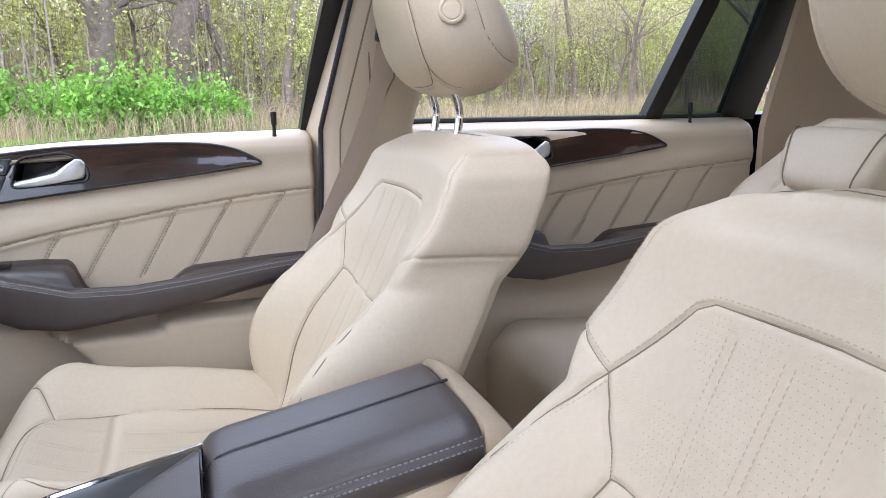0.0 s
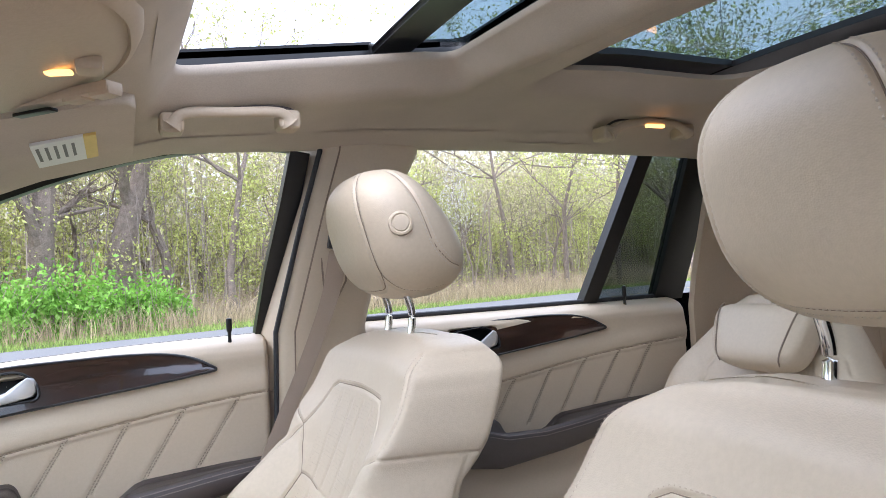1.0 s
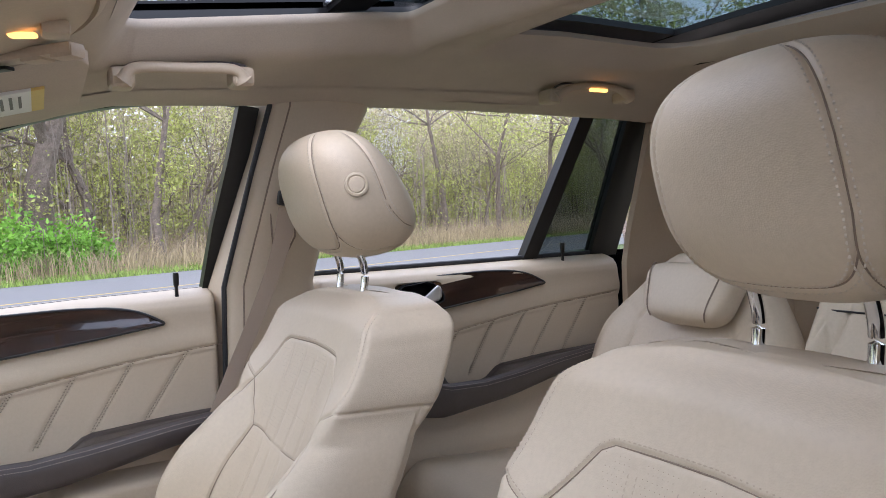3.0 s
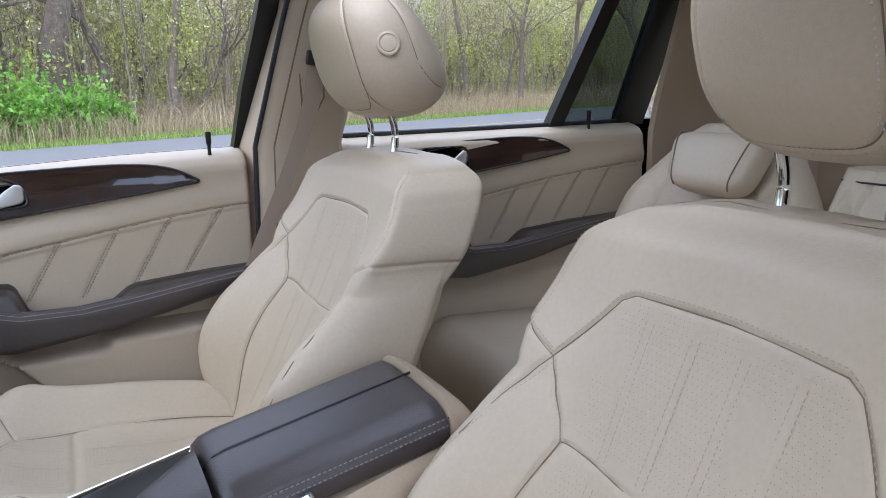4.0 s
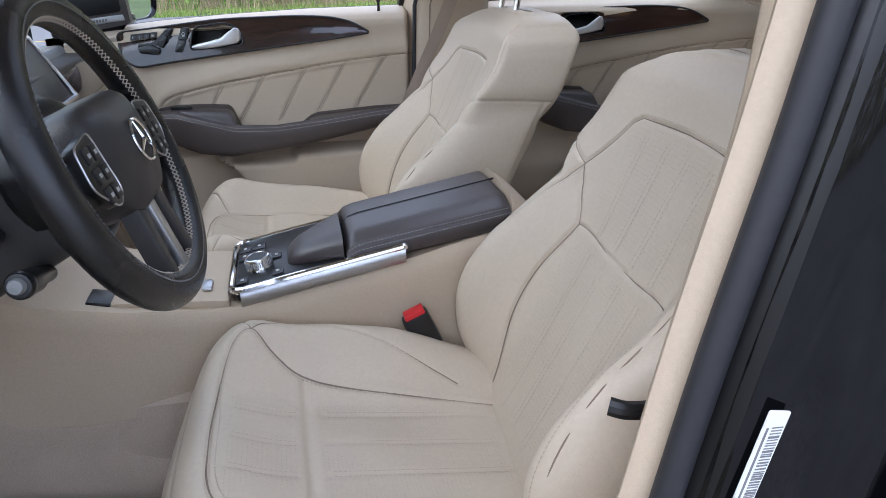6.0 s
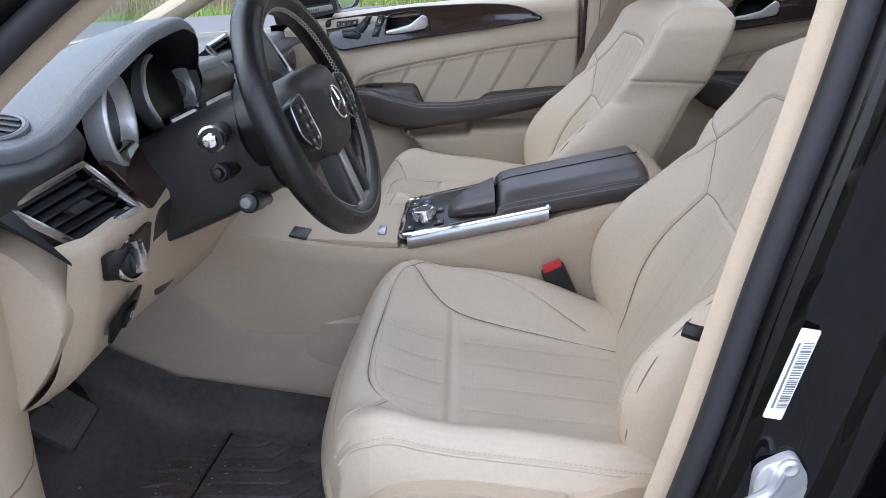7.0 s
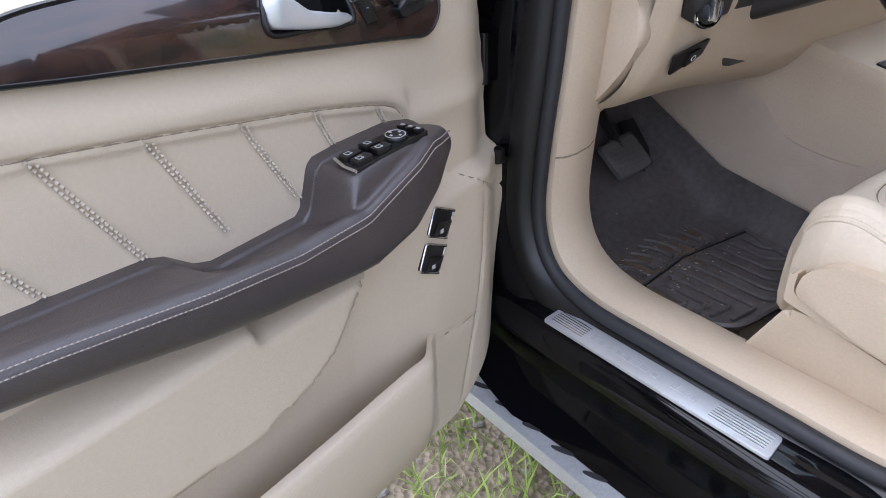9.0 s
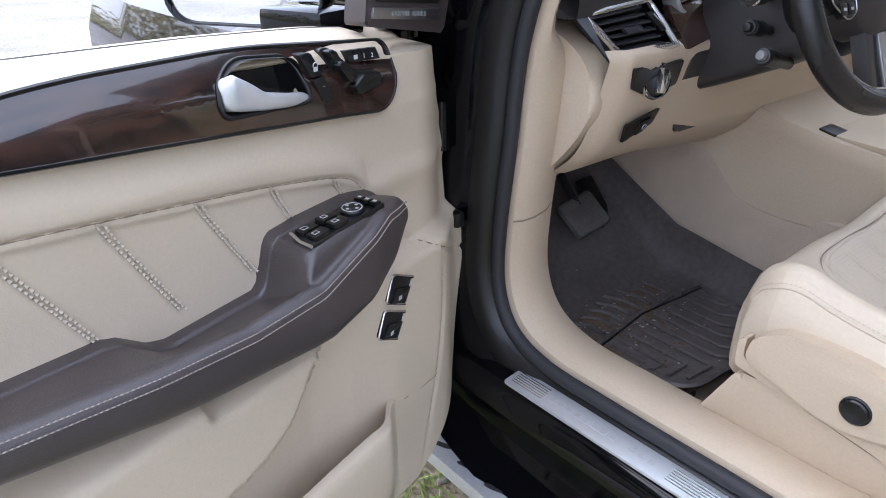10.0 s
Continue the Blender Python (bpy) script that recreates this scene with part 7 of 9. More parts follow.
for k in range(170):
    x, y = rng.gauss(-0.52, 0.09), rng.gauss(-0.44, 0.09)
    r = rng.uniform(0.0008, 0.0030)
    drops.append(lathe([(r, 0), (r * 0.8, r * 0.12), (0.0002, r * 0.15)], 6, Matrix.Translation((x, y, liner_z(x, y) + 0.0003)) @ Matrix.Rotation(rng.uniform(0, 6), 4, "Z") @ Matrix.Diagonal((rng.uniform(0.6, 2.4), 1, 1, 1))))
tagged(part("dried_drops", join(*drops), SALT, liner, "pale dried drops"), kind="stuff")
tagged(part("mud", join(*mud), DUST, liner, "dried mud crumbs"), kind="stuff")
pedals = thing("brake_pedal", (-0.68, -0.40, 0.62), "worn rubber brake pedal on a dark arm", "pedal")
PEDAL = mat("worn_grey_pedal_rubber", (0.085, 0.08, 0.076), 0.75, vary=0.3, scale=30, fine=300, bump=0.5, bump_scale=500, dist=0.001)
pm = Matrix.Translation((-0.690, -0.372, 0.724)) @ Matrix.Rotation(radians(42), 4, "Y") @ Matrix.Rotation(radians(6), 4, "Z")
part("pad", move(box((0, 0, 0), (0.088, 0.112, 0.018), 0.014, seg=4), pm), PEDAL, pedals, "ribbed rubber pad")
for i in range(6):
    part("pad_rib", move(box((-0.028 + 0.011 * i, 0, 0.0085), (0.0045, 0.088 - 0.010 * abs(i - 2.5), 0.0028), 0.0010), pm), PEDAL, pedals)
part("arm", tube(curve([(-0.70, -0.372, 0.73), (-0.78, -0.38, 0.83), (-0.84, -0.385, 0.98)], 5), 0.011, 8), BLACK, pedals)
gas = thing("accelerator_pedal", (-0.72, -0.27, 0.6), "long black hinged accelerator pedal", "pedal")
part("pad", move(box((0, 0, 0), (0.16, 0.05, 0.014), 0.005), Matrix.Translation((-0.735, -0.265, 0.695)) @ Matrix.Rotation(radians(48), 4, "Y")), BLACK, gas)
# ---- pillars, belts, rear seats, roof fittings ----
pil = thing("pillar_passenger_side", (0.42, 0.72, 0.9), "beige trimmed centre pillar on the passenger side", "pillar", kind="structure")
rows = []
for z in np.linspace(0.60, 1.69, 40):
    xf = np.interp(z, [0.6, 1.12, 1.30, 1.54, 1.66], [0.30, 0.318, 0.322, 0.375, 0.405])
    xr = np.interp(z, [0.6, 1.12, 1.30, 1.54, 1.66], [0.52, 0.52, 0.50, 0.545, 0.60])
    o = np.interp(z, [0.6, 1.12, 1.30, 1.54, 1.66, 1.69], [0.765, 0.755, 0.745, 0.672, 0.634, 0.62])
    rows.append([(xf - 0.03, o + 0.09, z), (xf - 0.012, o + 0.04, z), (xf - 0.006, o + 0.012, z), (xf + 0.010, o, z), (xf + 0.04, o - 0.006, z), ((xf + xr) / 2, o - 0.010, z), (xr - 0.04, o - 0.006, z), (xr - 0.01, o, z), (xr + 0.006, o + 0.012, z), (xr + 0.012, o + 0.06, z)])
part("trim", grid(np.array(rows)), DOORSKIN, pil, "beige pillar trim", angle=50)
part("trim_joint", tube([tuple(np.array(r[3]) * 0.45 + np.array(r[4]) * 0.55 + (0, -0.0006, 0)) for r in rows], 0.0018, 6), SEAM, pil, "joint between the pillar trims")
part("door_seal", tube([tuple(np.array(r[2]) + (-0.004, 0.002, 0)) for r in rows], 0.0055, 8), RUBBER, pil, "dark rubber door seal")
sl = np.array([(0.405, 0.665, 1.565), (0.440, 0.66, 1.565), (0.452, 0.70, 1.40), (0.425, 0.715, 1.345), (0.408, 0.712, 1.37), (0.400, 0.695, 1.45)])
part("belt_slot", tube(sl, 0.0022, 6, closed=True, up=(0, 1, 0)), SEAM, pil, "belt height slot")
belt = thing("seat_belt", (0.43, 0.68, 1.0), "beige seat belt hanging on the passenger pillar", "seat belt")
BELT = mat("beige_belt_webbing", (0.40, 0.325, 0.26), 0.8, vary=0.06, fine=600, bump=0.4, bump_scale=1500, dist=0.0004)


def strap(pts, across, w, t=0.0014):
    q = curve(pts, 8)
    a = np.asarray(across, float)
    a /= np.linalg.norm(a)
    return shell(np.array([[p + a * s for s in (-w / 2, -w / 6, w / 6, w / 2)] for p in q]), np.array((0, -t, 0)))


part("webbing", strap([(0.430, 0.664, 1.47), (0.410, 0.678, 1.37), (0.366, 0.698, 1.25), (0.318, 0.712, 1.14), (0.262, 0.715, 1.01), (0.22, 0.715, 0.85)], (1, 0.05, 0.40), 0.047), BELT, belt)
part("guide", move(box((0, 0, 0), (0.040, 0.016, 0.030), 0.006), Matrix.Translation((0.424, 0.655, 1.478)) @ Matrix.Rotation(radians(10), 4, "Y")), BLACK, belt, "black belt guide")
belt_d = thing("seat_belt", (0.28, -0.69, 0.9), "beige seat belt hanging beside the driver seat", "seat belt")
part("webbing", strap([(0.37, -0.625, 1.50), (0.345, -0.655, 1.36), (0.298, -0.676, 1.14), (0.262, -0.676, 0.95), (0.225, -0.672, 0.78)], (1, 0.1, 0.1), 0.047), BELT, belt_d)
# driver's pillar trim behind the opening
rows = []
for z in np.linspace(0.60, 1.69, 30):
    x = xs_pil(z)
    o = np.interp(z, [0.6, 1.3, 1.69], [-0.728, -0.722, -0.66])
    rows.append([(x - 0.004, o - 0.016, z), (x - 0.009, o, z), (x - 0.010, o + 0.014, z), (x - 0.004, o + 0.025, z), (x + 0.012, o + 0.031, z), (x + 0.05, o + 0.034, z), (x + 0.17, o + 0.034, z), (x + 0.21, o - 0.03, z)])
pil_d = thing("pillar_driver_side", (0.4, -0.7, 0.9), "beige trimmed centre pillar on the driver side", "pillar", kind="structure")
part("trim", grid(np.array(rows)), PLASTIC, pil_d, angle=50)
# rails above the doors, both sides, and the rear cabin walls
rails = thing("wall_cabin", (1.5, 0, 1.0), "beige cabin sides and roof rails", "car interior", kind="structure")
for sgn in (1, -1):
    rows = []
    for x in np.linspace(-0.62, 2.15, 70):
        zt = float(np.interp(x, [-0.62, -0.45, -0.30, -0.1, 0.1, 0.3, 0.6, 1.2, 2.15], [1.28, 1.42, 1.53, 1.605, 1.655, 1.672, 1.676, 1.676, 1.64]))
        rows.append([(x, sgn * 0.60, zt + 0.006), (x, sgn * 0.635, zt - 0.001), (x, sgn * 0.655, zt - 0.004), (x, sgn * 0.672, zt + 0.004), (x, sgn * 0.69, zt + 0.02), (x, sgn * 0.72, zt + 0.05)])
    part("roof_rail", grid(np.array(rows)), FABRIC, rails, angle=60)
    rows = [[(x, sgn * (0.75 - 0.30 * max(0, z - 1.30)), z) for z in np.linspace(0.6, 1.7, 14)] for x in np.linspace(1.44, 2.2, 8)]
    part("rear_side", shell(np.array(rows), np.array((0, sgn * 0.02, 0))), PLASTIC, rails)
    rows = [[(x, sgn * 0.70, z) for z in (0.55, 0.8, 1.0)] for x in (-1.1, -0.62)]
    part("cowl_side", shell(np.array(rows), np.array((0, sgn * 0.02, 0))), CARPET, rails)
part("tailgate", shell(np.array([[(2.2 - 0.35 * max(0, z - 1.2), y, z) for z in np.linspace(0.6, 1.75, 8)] for y in np.linspace(-0.75, 0.75, 8)]), np.array((0.03, 0, 0))), PLASTIC, rails)
part("firewall", shell(np.array([[(-1.10, y, z) for z in np.linspace(0.5, 1.22, 6)] for y in np.linspace(-0.8, 0.8, 6)]), np.array((-0.03, 0, 0))), CARPET, rails)

# windscreen with its pillars
screen_w = thing("windscreen", (-0.7, 0, 1.4), "clear curved windscreen glass", "windscreen", kind="structure")
rows = [[(-1.12 + 0.86 * s - 0.10 * (y / 0.7) ** 2 * (1 - s) * -1, y * (1 - 0.14 * s), 1.20 + 0.46 * s) for y in np.linspace(-0.74, 0.74, 15)] for s in np.linspace(0, 1, 10)]
part("glass", grid(np.array(rows)), CLEARGLASS, screen_w).visible_shadow = False
for sgn in (1, -1):
    line = curve([(-1.02, sgn * 0.745, 1.20), (-0.75, sgn * 0.72, 1.33), (-0.50, sgn * 0.69, 1.46), (-0.28, sgn * 0.65, 1.575), (-0.1, sgn * 0.63, 1.63)], 6)
    part("pillar_trim", tube(line, 0.038, 12, flat=0.8), PLASTIC, screen_w, "beige windscreen pillar trim")
    line = curve([(-1.05, sgn * 0.80, 1.18), (-0.78, sgn * 0.775, 1.32), (-0.50, sgn * 0.735, 1.475), (-0.28, sgn * 0.69, 1.60), (-0.05, sgn * 0.67, 1.68)], 6)
    part("pillar_skin", tube(line, 0.032, 12, flat=0.8), GLOSSBLACK, screen_w, "black painted windscreen pillar")

# front body: fender and bonnet
front = thing("front_body", (-1.2, 0, 0.6), "glossy black front fender and bonnet", "car body", kind="structure")
for sgn in (-1, 1):
    rows = []
    for x in np.linspace(-0.665, -2.2, 16):
        b = 0.05 * math.sin(math.pi * min(1, max(0, (-0.6 - x) / 1.8)))
        rows.append([(x, sgn * y, z) for y, z in ((0.80, 0.42), (0.86, 0.46), (0.90 + b * 0.4, 0.60), (0.925 + b, 0.85), (0.915 + b, 1.02), (0.88 + b, 1.12), (0.80, 1.165), (0.74, 1.17))])
    part("fender", grid(np.array(rows)), GLOSSBLACK, front, "glossy black fender", angle=50)
    rows = []
    for z in np.linspace(0.46, 1.30, 20):
        xx = float(front_edge(z))
        rows.append([(min(-0.585, xx + 0.03) - 0.02, sgn * 0.775, z), (-0.650, sgn * 0.79, z), (-0.672, sgn * 0.80, z), (-0.685, sgn * 0.83, z), (-0.690, sgn * 0.87, z), (-0.672, sgn * 0.905, z), (-0.662, sgn * 0.91, z)])
    part("hinge_post", grid(np.array(rows)), GLOSSBLACK, front, "black painted hinge post", angle=50)
rows = [[(x, y, 1.175 - 0.05 * (y / 0.8) ** 2 - 0.08 * (-1.0 - x) / 1.2) for y in np.linspace(-0.80, 0.80, 14)] for x in np.linspace(-1.02, -2.2, 10)]
part("bonnet", grid(np.array(rows)), GLOSSBLACK, front, "glossy black bonnet", angle=50)
for z in (0.66, 1.02):
    h = part("door_hinge", join(box((-0.655, -0.800, z), (0.05, 0.035, 0.055), 0.006), lathe([(0.011, -0.04), (0.011, 0.04)], 14, Matrix.Translation((-0.632, -0.812, z)))), GLOSSBLACK, front, "black door hinge")
    for dz in (-0.015, 0.015):
        part("bolt", lathe([(0.010, 0), (0.010, 0.006), (0.006, 0.008), (0.001, 0.008)], 6, Matrix.Translation((-0.645, -0.818, z + dz)) @ Matrix.Rotation(radians(90), 4, "X")), GLOSSBLACK, h)
part("door_check", box((-0.63, -0.80, 0.86), (0.06, 0.02, 0.028), 0.006), BLACK, front, "black door check strap")

# striker, label and paint marks on the centre pillar
striker = thing("door_striker", (0.265, -0.80, 0.945), "silver door latch striker loop on the pillar", "door striker")
part("plate", prism(rounded([(0.262, 0.905), (0.305, 0.915), (0.312, 0.955), (0.295, 0.985), (0.262, 0.965)], 0.01, 4), -0.787, -0.797, lambda u, v, d: (u, d, v), 0.003), SILVER, striker, "silver striker plate")
part("loop", tube(curve([(0.285, -0.795, 0.962), (0.262, -0.825, 0.965), (0.236, -0.835, 0.955), (0.232, -0.835, 0.940), (0.250, -0.828, 0.928), (0.280, -0.795, 0.925)], 6), 0.0062, 10), SILVER, striker, "silver striker loop")
for x, z in ((0.290, 0.970), (0.285, 0.922)):
    part("screw", lathe([(0.010, 0), (0.010, 0.003), (0.006, 0.005), (0.001, 0.004)], 18, Matrix.Translation((x, -0.797, z)) @ Matrix.Rotation(radians(90), 4, "X")), SILVER, striker)
label = thing("pillar_label", (0.28, -0.80, 1.07), "white barcode label stuck on the black pillar", "label")


def slab(u, v, d):
    """The pillar's label plane: u along, v up the pillar."""
    return (0.266 + 0.85 * u + 0.19 * v, -0.7885 + d - 0.05 * u, 1.020 + 0.85 * v)


part("paper", prism(rounded([(-0.004, 0.0), (0.016, -0.003), (0.017, 0.104), (-0.003, 0.107)], 0.002, 3), 0.0, -0.0012, slab), WHITE, label, "white paper", smooth=False)
rng = random.Random(8)
v = 0.012
while v < 0.092:
    h = rng.choice((0.0009, 0.0014, 0.0022))
    part("bar", prism([(0.005, v), (0.015, v), (0.015, v + h), (0.005, v + h)], -0.0012, -0.0016, slab), INK, label, smooth=False)
    v += h + rng.choice((0.0009, 0.0014, 0.002))
part("print_line", prism([(0.0, 0.012), (0.002, 0.012), (0.002, 0.09), (0.0, 0.09)], -0.0012, -0.0016, slab), INK, label, smooth=False)

# scuff plate and running board
plate = thing("scuff_plate", (-0.27, -0.765, 0.6), "brushed aluminium scuff plate on the door sill", "scuff plate")
def sp(u, v, d):
    return (u, -0.786 + v, 0.6085 + d + 0.12 * v + 0.004 * math.sin(u * 3))
part("metal", prism(rounded([(-0.478, -0.024), (-0.478, 0.020), (-0.068, 0.020), (-0.062, -0.024)], 0.006, 4), -0.003, 0.0035, sp, 0.0015), SILVER, plate)
for k in range(6):
    part("groove", prism([(-0.468, -0.014 + 0.005 * k), (-0.40, -0.014 + 0.005 * k), (-0.40, -0.0125 + 0.005 * k), (-0.468, -0.0125 + 0.005 * k)], 0.003, 0.0042, sp), CHROME, plate, smooth=False)
    part("groove", prism([(-0.16, -0.014 + 0.005 * k), (-0.075, -0.014 + 0.005 * k), (-0.075, -0.0125 + 0.005 * k), (-0.16, -0.0125 + 0.005 * k)], 0.003, 0.0042, sp), CHROME, plate, smooth=False)
for k in range(12):
    if k == 8:
        continue
    x = -0.388 + 0.0175 * k
    part("badge_bar", prism([(x, -0.007), (x + 0.010, -0.007), (x + 0.010, 0.007 if k in (0, 5, 9) else 0.002), (x, 0.007 if k in (0, 5, 9) else 0.002)], 0.003, 0.0046, sp, 0.0006), STEPALU, plate, smooth=False)
board = thing("running_board", (-0.2, -0.90, 0.38), "brushed aluminium running board with oval rubber studs", "running board")
def rb(u, v, d):
    return (u, -0.782 + v, 0.396 + d + 0.05 * v)
part("tread", prism(rounded([(-0.80, -0.088), (-0.86, 0.015), (1.6, 0.015), (1.6, -0.088)], [0.04, 0.02, 0.02, 0.03], 6), -0.03, 0.0, rb, 0.008, 3), STEPALU, board, "brushed aluminium tread")
ends = [(-0.80 + 0.075 * k, -0.028) for k in range(14)] + [(-0.76 + 0.075 * k, -0.060) for k in range(14)]
for x, v0 in ends:
    oval = [(x + 0.021 * math.cos(t) + 0.004 * math.sin(t), v0 + 0.0065 * math.sin(t) + 0.006 * math.cos(t)) for t in np.linspace(0, 2 * math.pi, 18, endpoint=False)]
    part("rubber_stud", prism(oval, -0.004, 0.0025, rb, 0.001), RUBBER, board)
part("inner_lip", box((0.4, -0.782, 0.375), (2.4, 0.02, 0.03), 0.006), BLACK, board)

# ---- rear seats ----
def rear_seat(cy, w, label, head=True):
    seat = thing("bench_seat", (1.0, cy, 0.66), label, "car seat", "rear seats")
    zs = np.linspace(0.72, 1.31 if head else 1.235, 90)
    th = np.concatenate([np.linspace(0, math.pi, 120, endpoint=False), np.linspace(math.pi, 2 * math.pi, 16, endpoint=False)])
    def shoulder(z):
        return soft(z, [0.7, 0.85, 1.05, 1.12, 1.19, 1.25, 1.29, 1.31], [0.93, 1.0, 1.0, 0.92, 0.74, 0.56, 0.42, 0.30]) if head else soft(z, [0.7, 0.9, 1.2, 1.25, 1.28], [1.0, 1.0, 1.0, 0.96, 0.85])
    def pt(t, z):
        ww = w * shoulder(z)
        p = 4.0
        c, s = np.cos(t), np.sin(t)
        y = ww * np.sign(c) * np.abs(c) ** (2 / p)
        f = np.abs(s) ** (2 / p)
        x0 = 1.16 + 0.42 * (z - 0.78)
        bol = 0.035 * np.exp(-((np.abs(y) / w - 0.78) / 0.2) ** 2) * (1 - smooth01(z, 1.12, 1.26))
        return np.stack([np.where(s >= 0, x0 + 0.05 * (1 - f) - bol * f, x0 + 0.05 + 0.06 * f), y, z + 0 * t], -1)
    P = np.array([pt(th, np.full(len(th), z)) for z in zs])
    N = normals(np.concatenate([P, P[:, :1]], 1))[:, :-1]
    if N[20, 35, 0] > 0:
        N = -N
    def fr(pts):
        q = curve(pts, 10)
        out = []
        for yy, z in q:
            ww = w * shoulder(z)
            c = np.clip(yy / ww, -1, 1)
            out.append(pt(np.array([math.acos(np.sign(c) * abs(c) ** 2.0)]), np.array([z]))[0])
        return np.array(out)
    lines = []
    for s in (1, -1):
        lines.append((fr([(s * w * 0.55, 0.76), (s * w * 0.58, 0.95), (s * w * 0.52, 1.08), (s * w * 0.50, 1.14), (s * w * 0.66, 1.19), (s * w * 0.76, 1.165)]), 0.006, 0.005))
        lines.append((fr([(s * w * 0.50, 1.14), (s * w * 0.40, 1.19), (s * w * 0.36, 1.27)]), 0.006, 0.005))
    P = sew(P, N, lines)
    m = Matrix.Translation((0, cy, 0))
    part("backrest", move(grid(P, wrap_v=True, caps=True), m), LEATHER, seat, angle=65)
    rows = []
    for x in np.linspace(0.67, 1.24, 34):
        u = (x - 0.67) / 0.57
        z = 0.868 - 0.05 * u - 0.06 * max(0, 1 - u / 0.12) ** 2
        ring = rounded([(-w, 0.66), (-w, z - 0.03), (-w * 0.85, z + 0.012), (-w * 0.5, z - 0.004), (w * 0.5, z - 0.004), (w * 0.85, z + 0.012), (w, z - 0.03), (w, 0.66)], 0.04, 5)
        rows.append([(x, cy + a, b) for a, b in ring])
    part("cushion", grid(np.array(rows), wrap_v=True, caps=True), LEATHER, seat, angle=60)
    for s in (1, -1):
        q = [(0.74 + 0.48 * t, cy + s * w * 0.62, 0.8665 - 0.05 * (0.12 + 0.86 * t)) for t in np.linspace(0, 1, 12)]
        part("seam", tube(q, 0.002, 5), SEAM, seat)
    if head:
        hm = Matrix.Translation((1.292, cy - 0.045, 1.225)) @ Matrix.Rotation(radians(24), 4, "Y")
        S = square(44, 20, 20)
        rows = []
        for t in np.sin(np.linspace(-math.pi / 2, math.pi / 2, 44) * 0.99):
            g = max(0.0, 1 - abs(t) ** 4) ** (1 / 3.2)
            k = (np.abs(S[:, 0]) ** 4 + np.abs(S[:, 1]) ** 4) ** -0.25
            rows.append([tuple(hm @ Vector((-0.045 * g * b * c, (0.122 + 0.016 * t) * (0.25 + 0.75 * g) * a * c, 0.072 * t))) for (a, b), c in zip(S, k)])
        part("headrest", grid(np.array(rows), wrap_v=True, caps=True), LEATHER, seat, angle=60)
        for s in (1, -1):
            q = [tuple(hm @ Vector((-0.0415 * max(0.0, 1 - abs(t) ** 4) ** 0.4, s * (0.095 + 0.016 * t), 0.072 * t))) for t in np.linspace(-0.93, 0.93, 20)]
            part("headrest_seam", tube(q, 0.0018, 6), SEAM, seat)
        for s in (1, -1):
            part("post", tube([(1.30, cy - 0.05 + 0.05 * s, 1.20), (1.35, cy - 0.05 + 0.05 * s, 1.25)], 0.006, 8), POLISHED, seat)
    if not head:
        for z in (1.212, 1.122, 1.098):
            x0 = 1.16 + 0.42 * (z - 0.78)
            part("armrest_gap", tube([(x0 + 0.012, cy - w * 0.95, z), (x0 - 0.001, cy - w * 0.7, z), (x0 - 0.001, cy + w * 0.7, z), (x0 + 0.012, cy + w * 0.95, z)], 0.0022, 6), BLACK, seat, "dark joint of the fold-down armrest")
    return seat


rear_seat(0.435, 0.30, "beige leather outer rear seat with small headrest")
rear_seat(-0.435, 0.30, "beige leather outer rear seat behind the driver")
rear_seat(0.0, 0.125, "narrow beige leather middle rear seat", False)

# ---- roof fittings ----
def grab(pts, label, lamp):
    """A grab handle bowed between two feet under the lining."""
    p = np.array(pts, float)
    g = thing("grab_handle", tuple(p.mean(0)), label, "grab handle", "grab handles")
    q = curve(p, 10)
    r = 0.0085 + 0.0075 * np.abs(np.linspace(-1, 1, len(q))) ** 5
    part("grip", tube(q, r, 14), PLASTIC, g, "beige moulded grip")
    for k in (0, -1):
        part("foot", box(tuple(p[k] + (0, 0.018, 0.006)), (0.036, 0.05, 0.032), 0.010, seg=3), PLASTIC, g)
    x0, x1 = p[0, 0], p[-1, 0]
    # Dark tube stands in for the recess's shade; the lining itself is flat.
    rim = curve([(x0 - 0.016, p[0, 1] + 0.010, p[0, 2] + 0.008), (x0 - 0.002, p[0, 1] + 0.008, p[0, 2] + 0.021), (x0 + 0.03, p[1, 1] + 0.010, p[1, 2] + 0.012), ((x0 + x1) / 2, p[2, 1] + 0.012, p[2, 2] + 0.012), (x1 - 0.02, p[3, 1] + 0.012, p[3, 2] + 0.012), (x1 + 0.010, p[4, 1] + 0.010, p[4, 2] + 0.022), (x1 + 0.016, p[4, 1] + 0.010, p[4, 2] + 0.006)], 6)
    part("recess_shade_line", tube(rim, 0.0026, 8), BROWN, g, "dark line standing in for the recess's shade")
    if lamp:
        part("lamp", box(tuple(p[len(p) // 2] + (0.0, -0.006, -0.010)), (0.05, 0.010, 0.008), 0.003), LAMP, g, "small warm reading lamp")
    return g


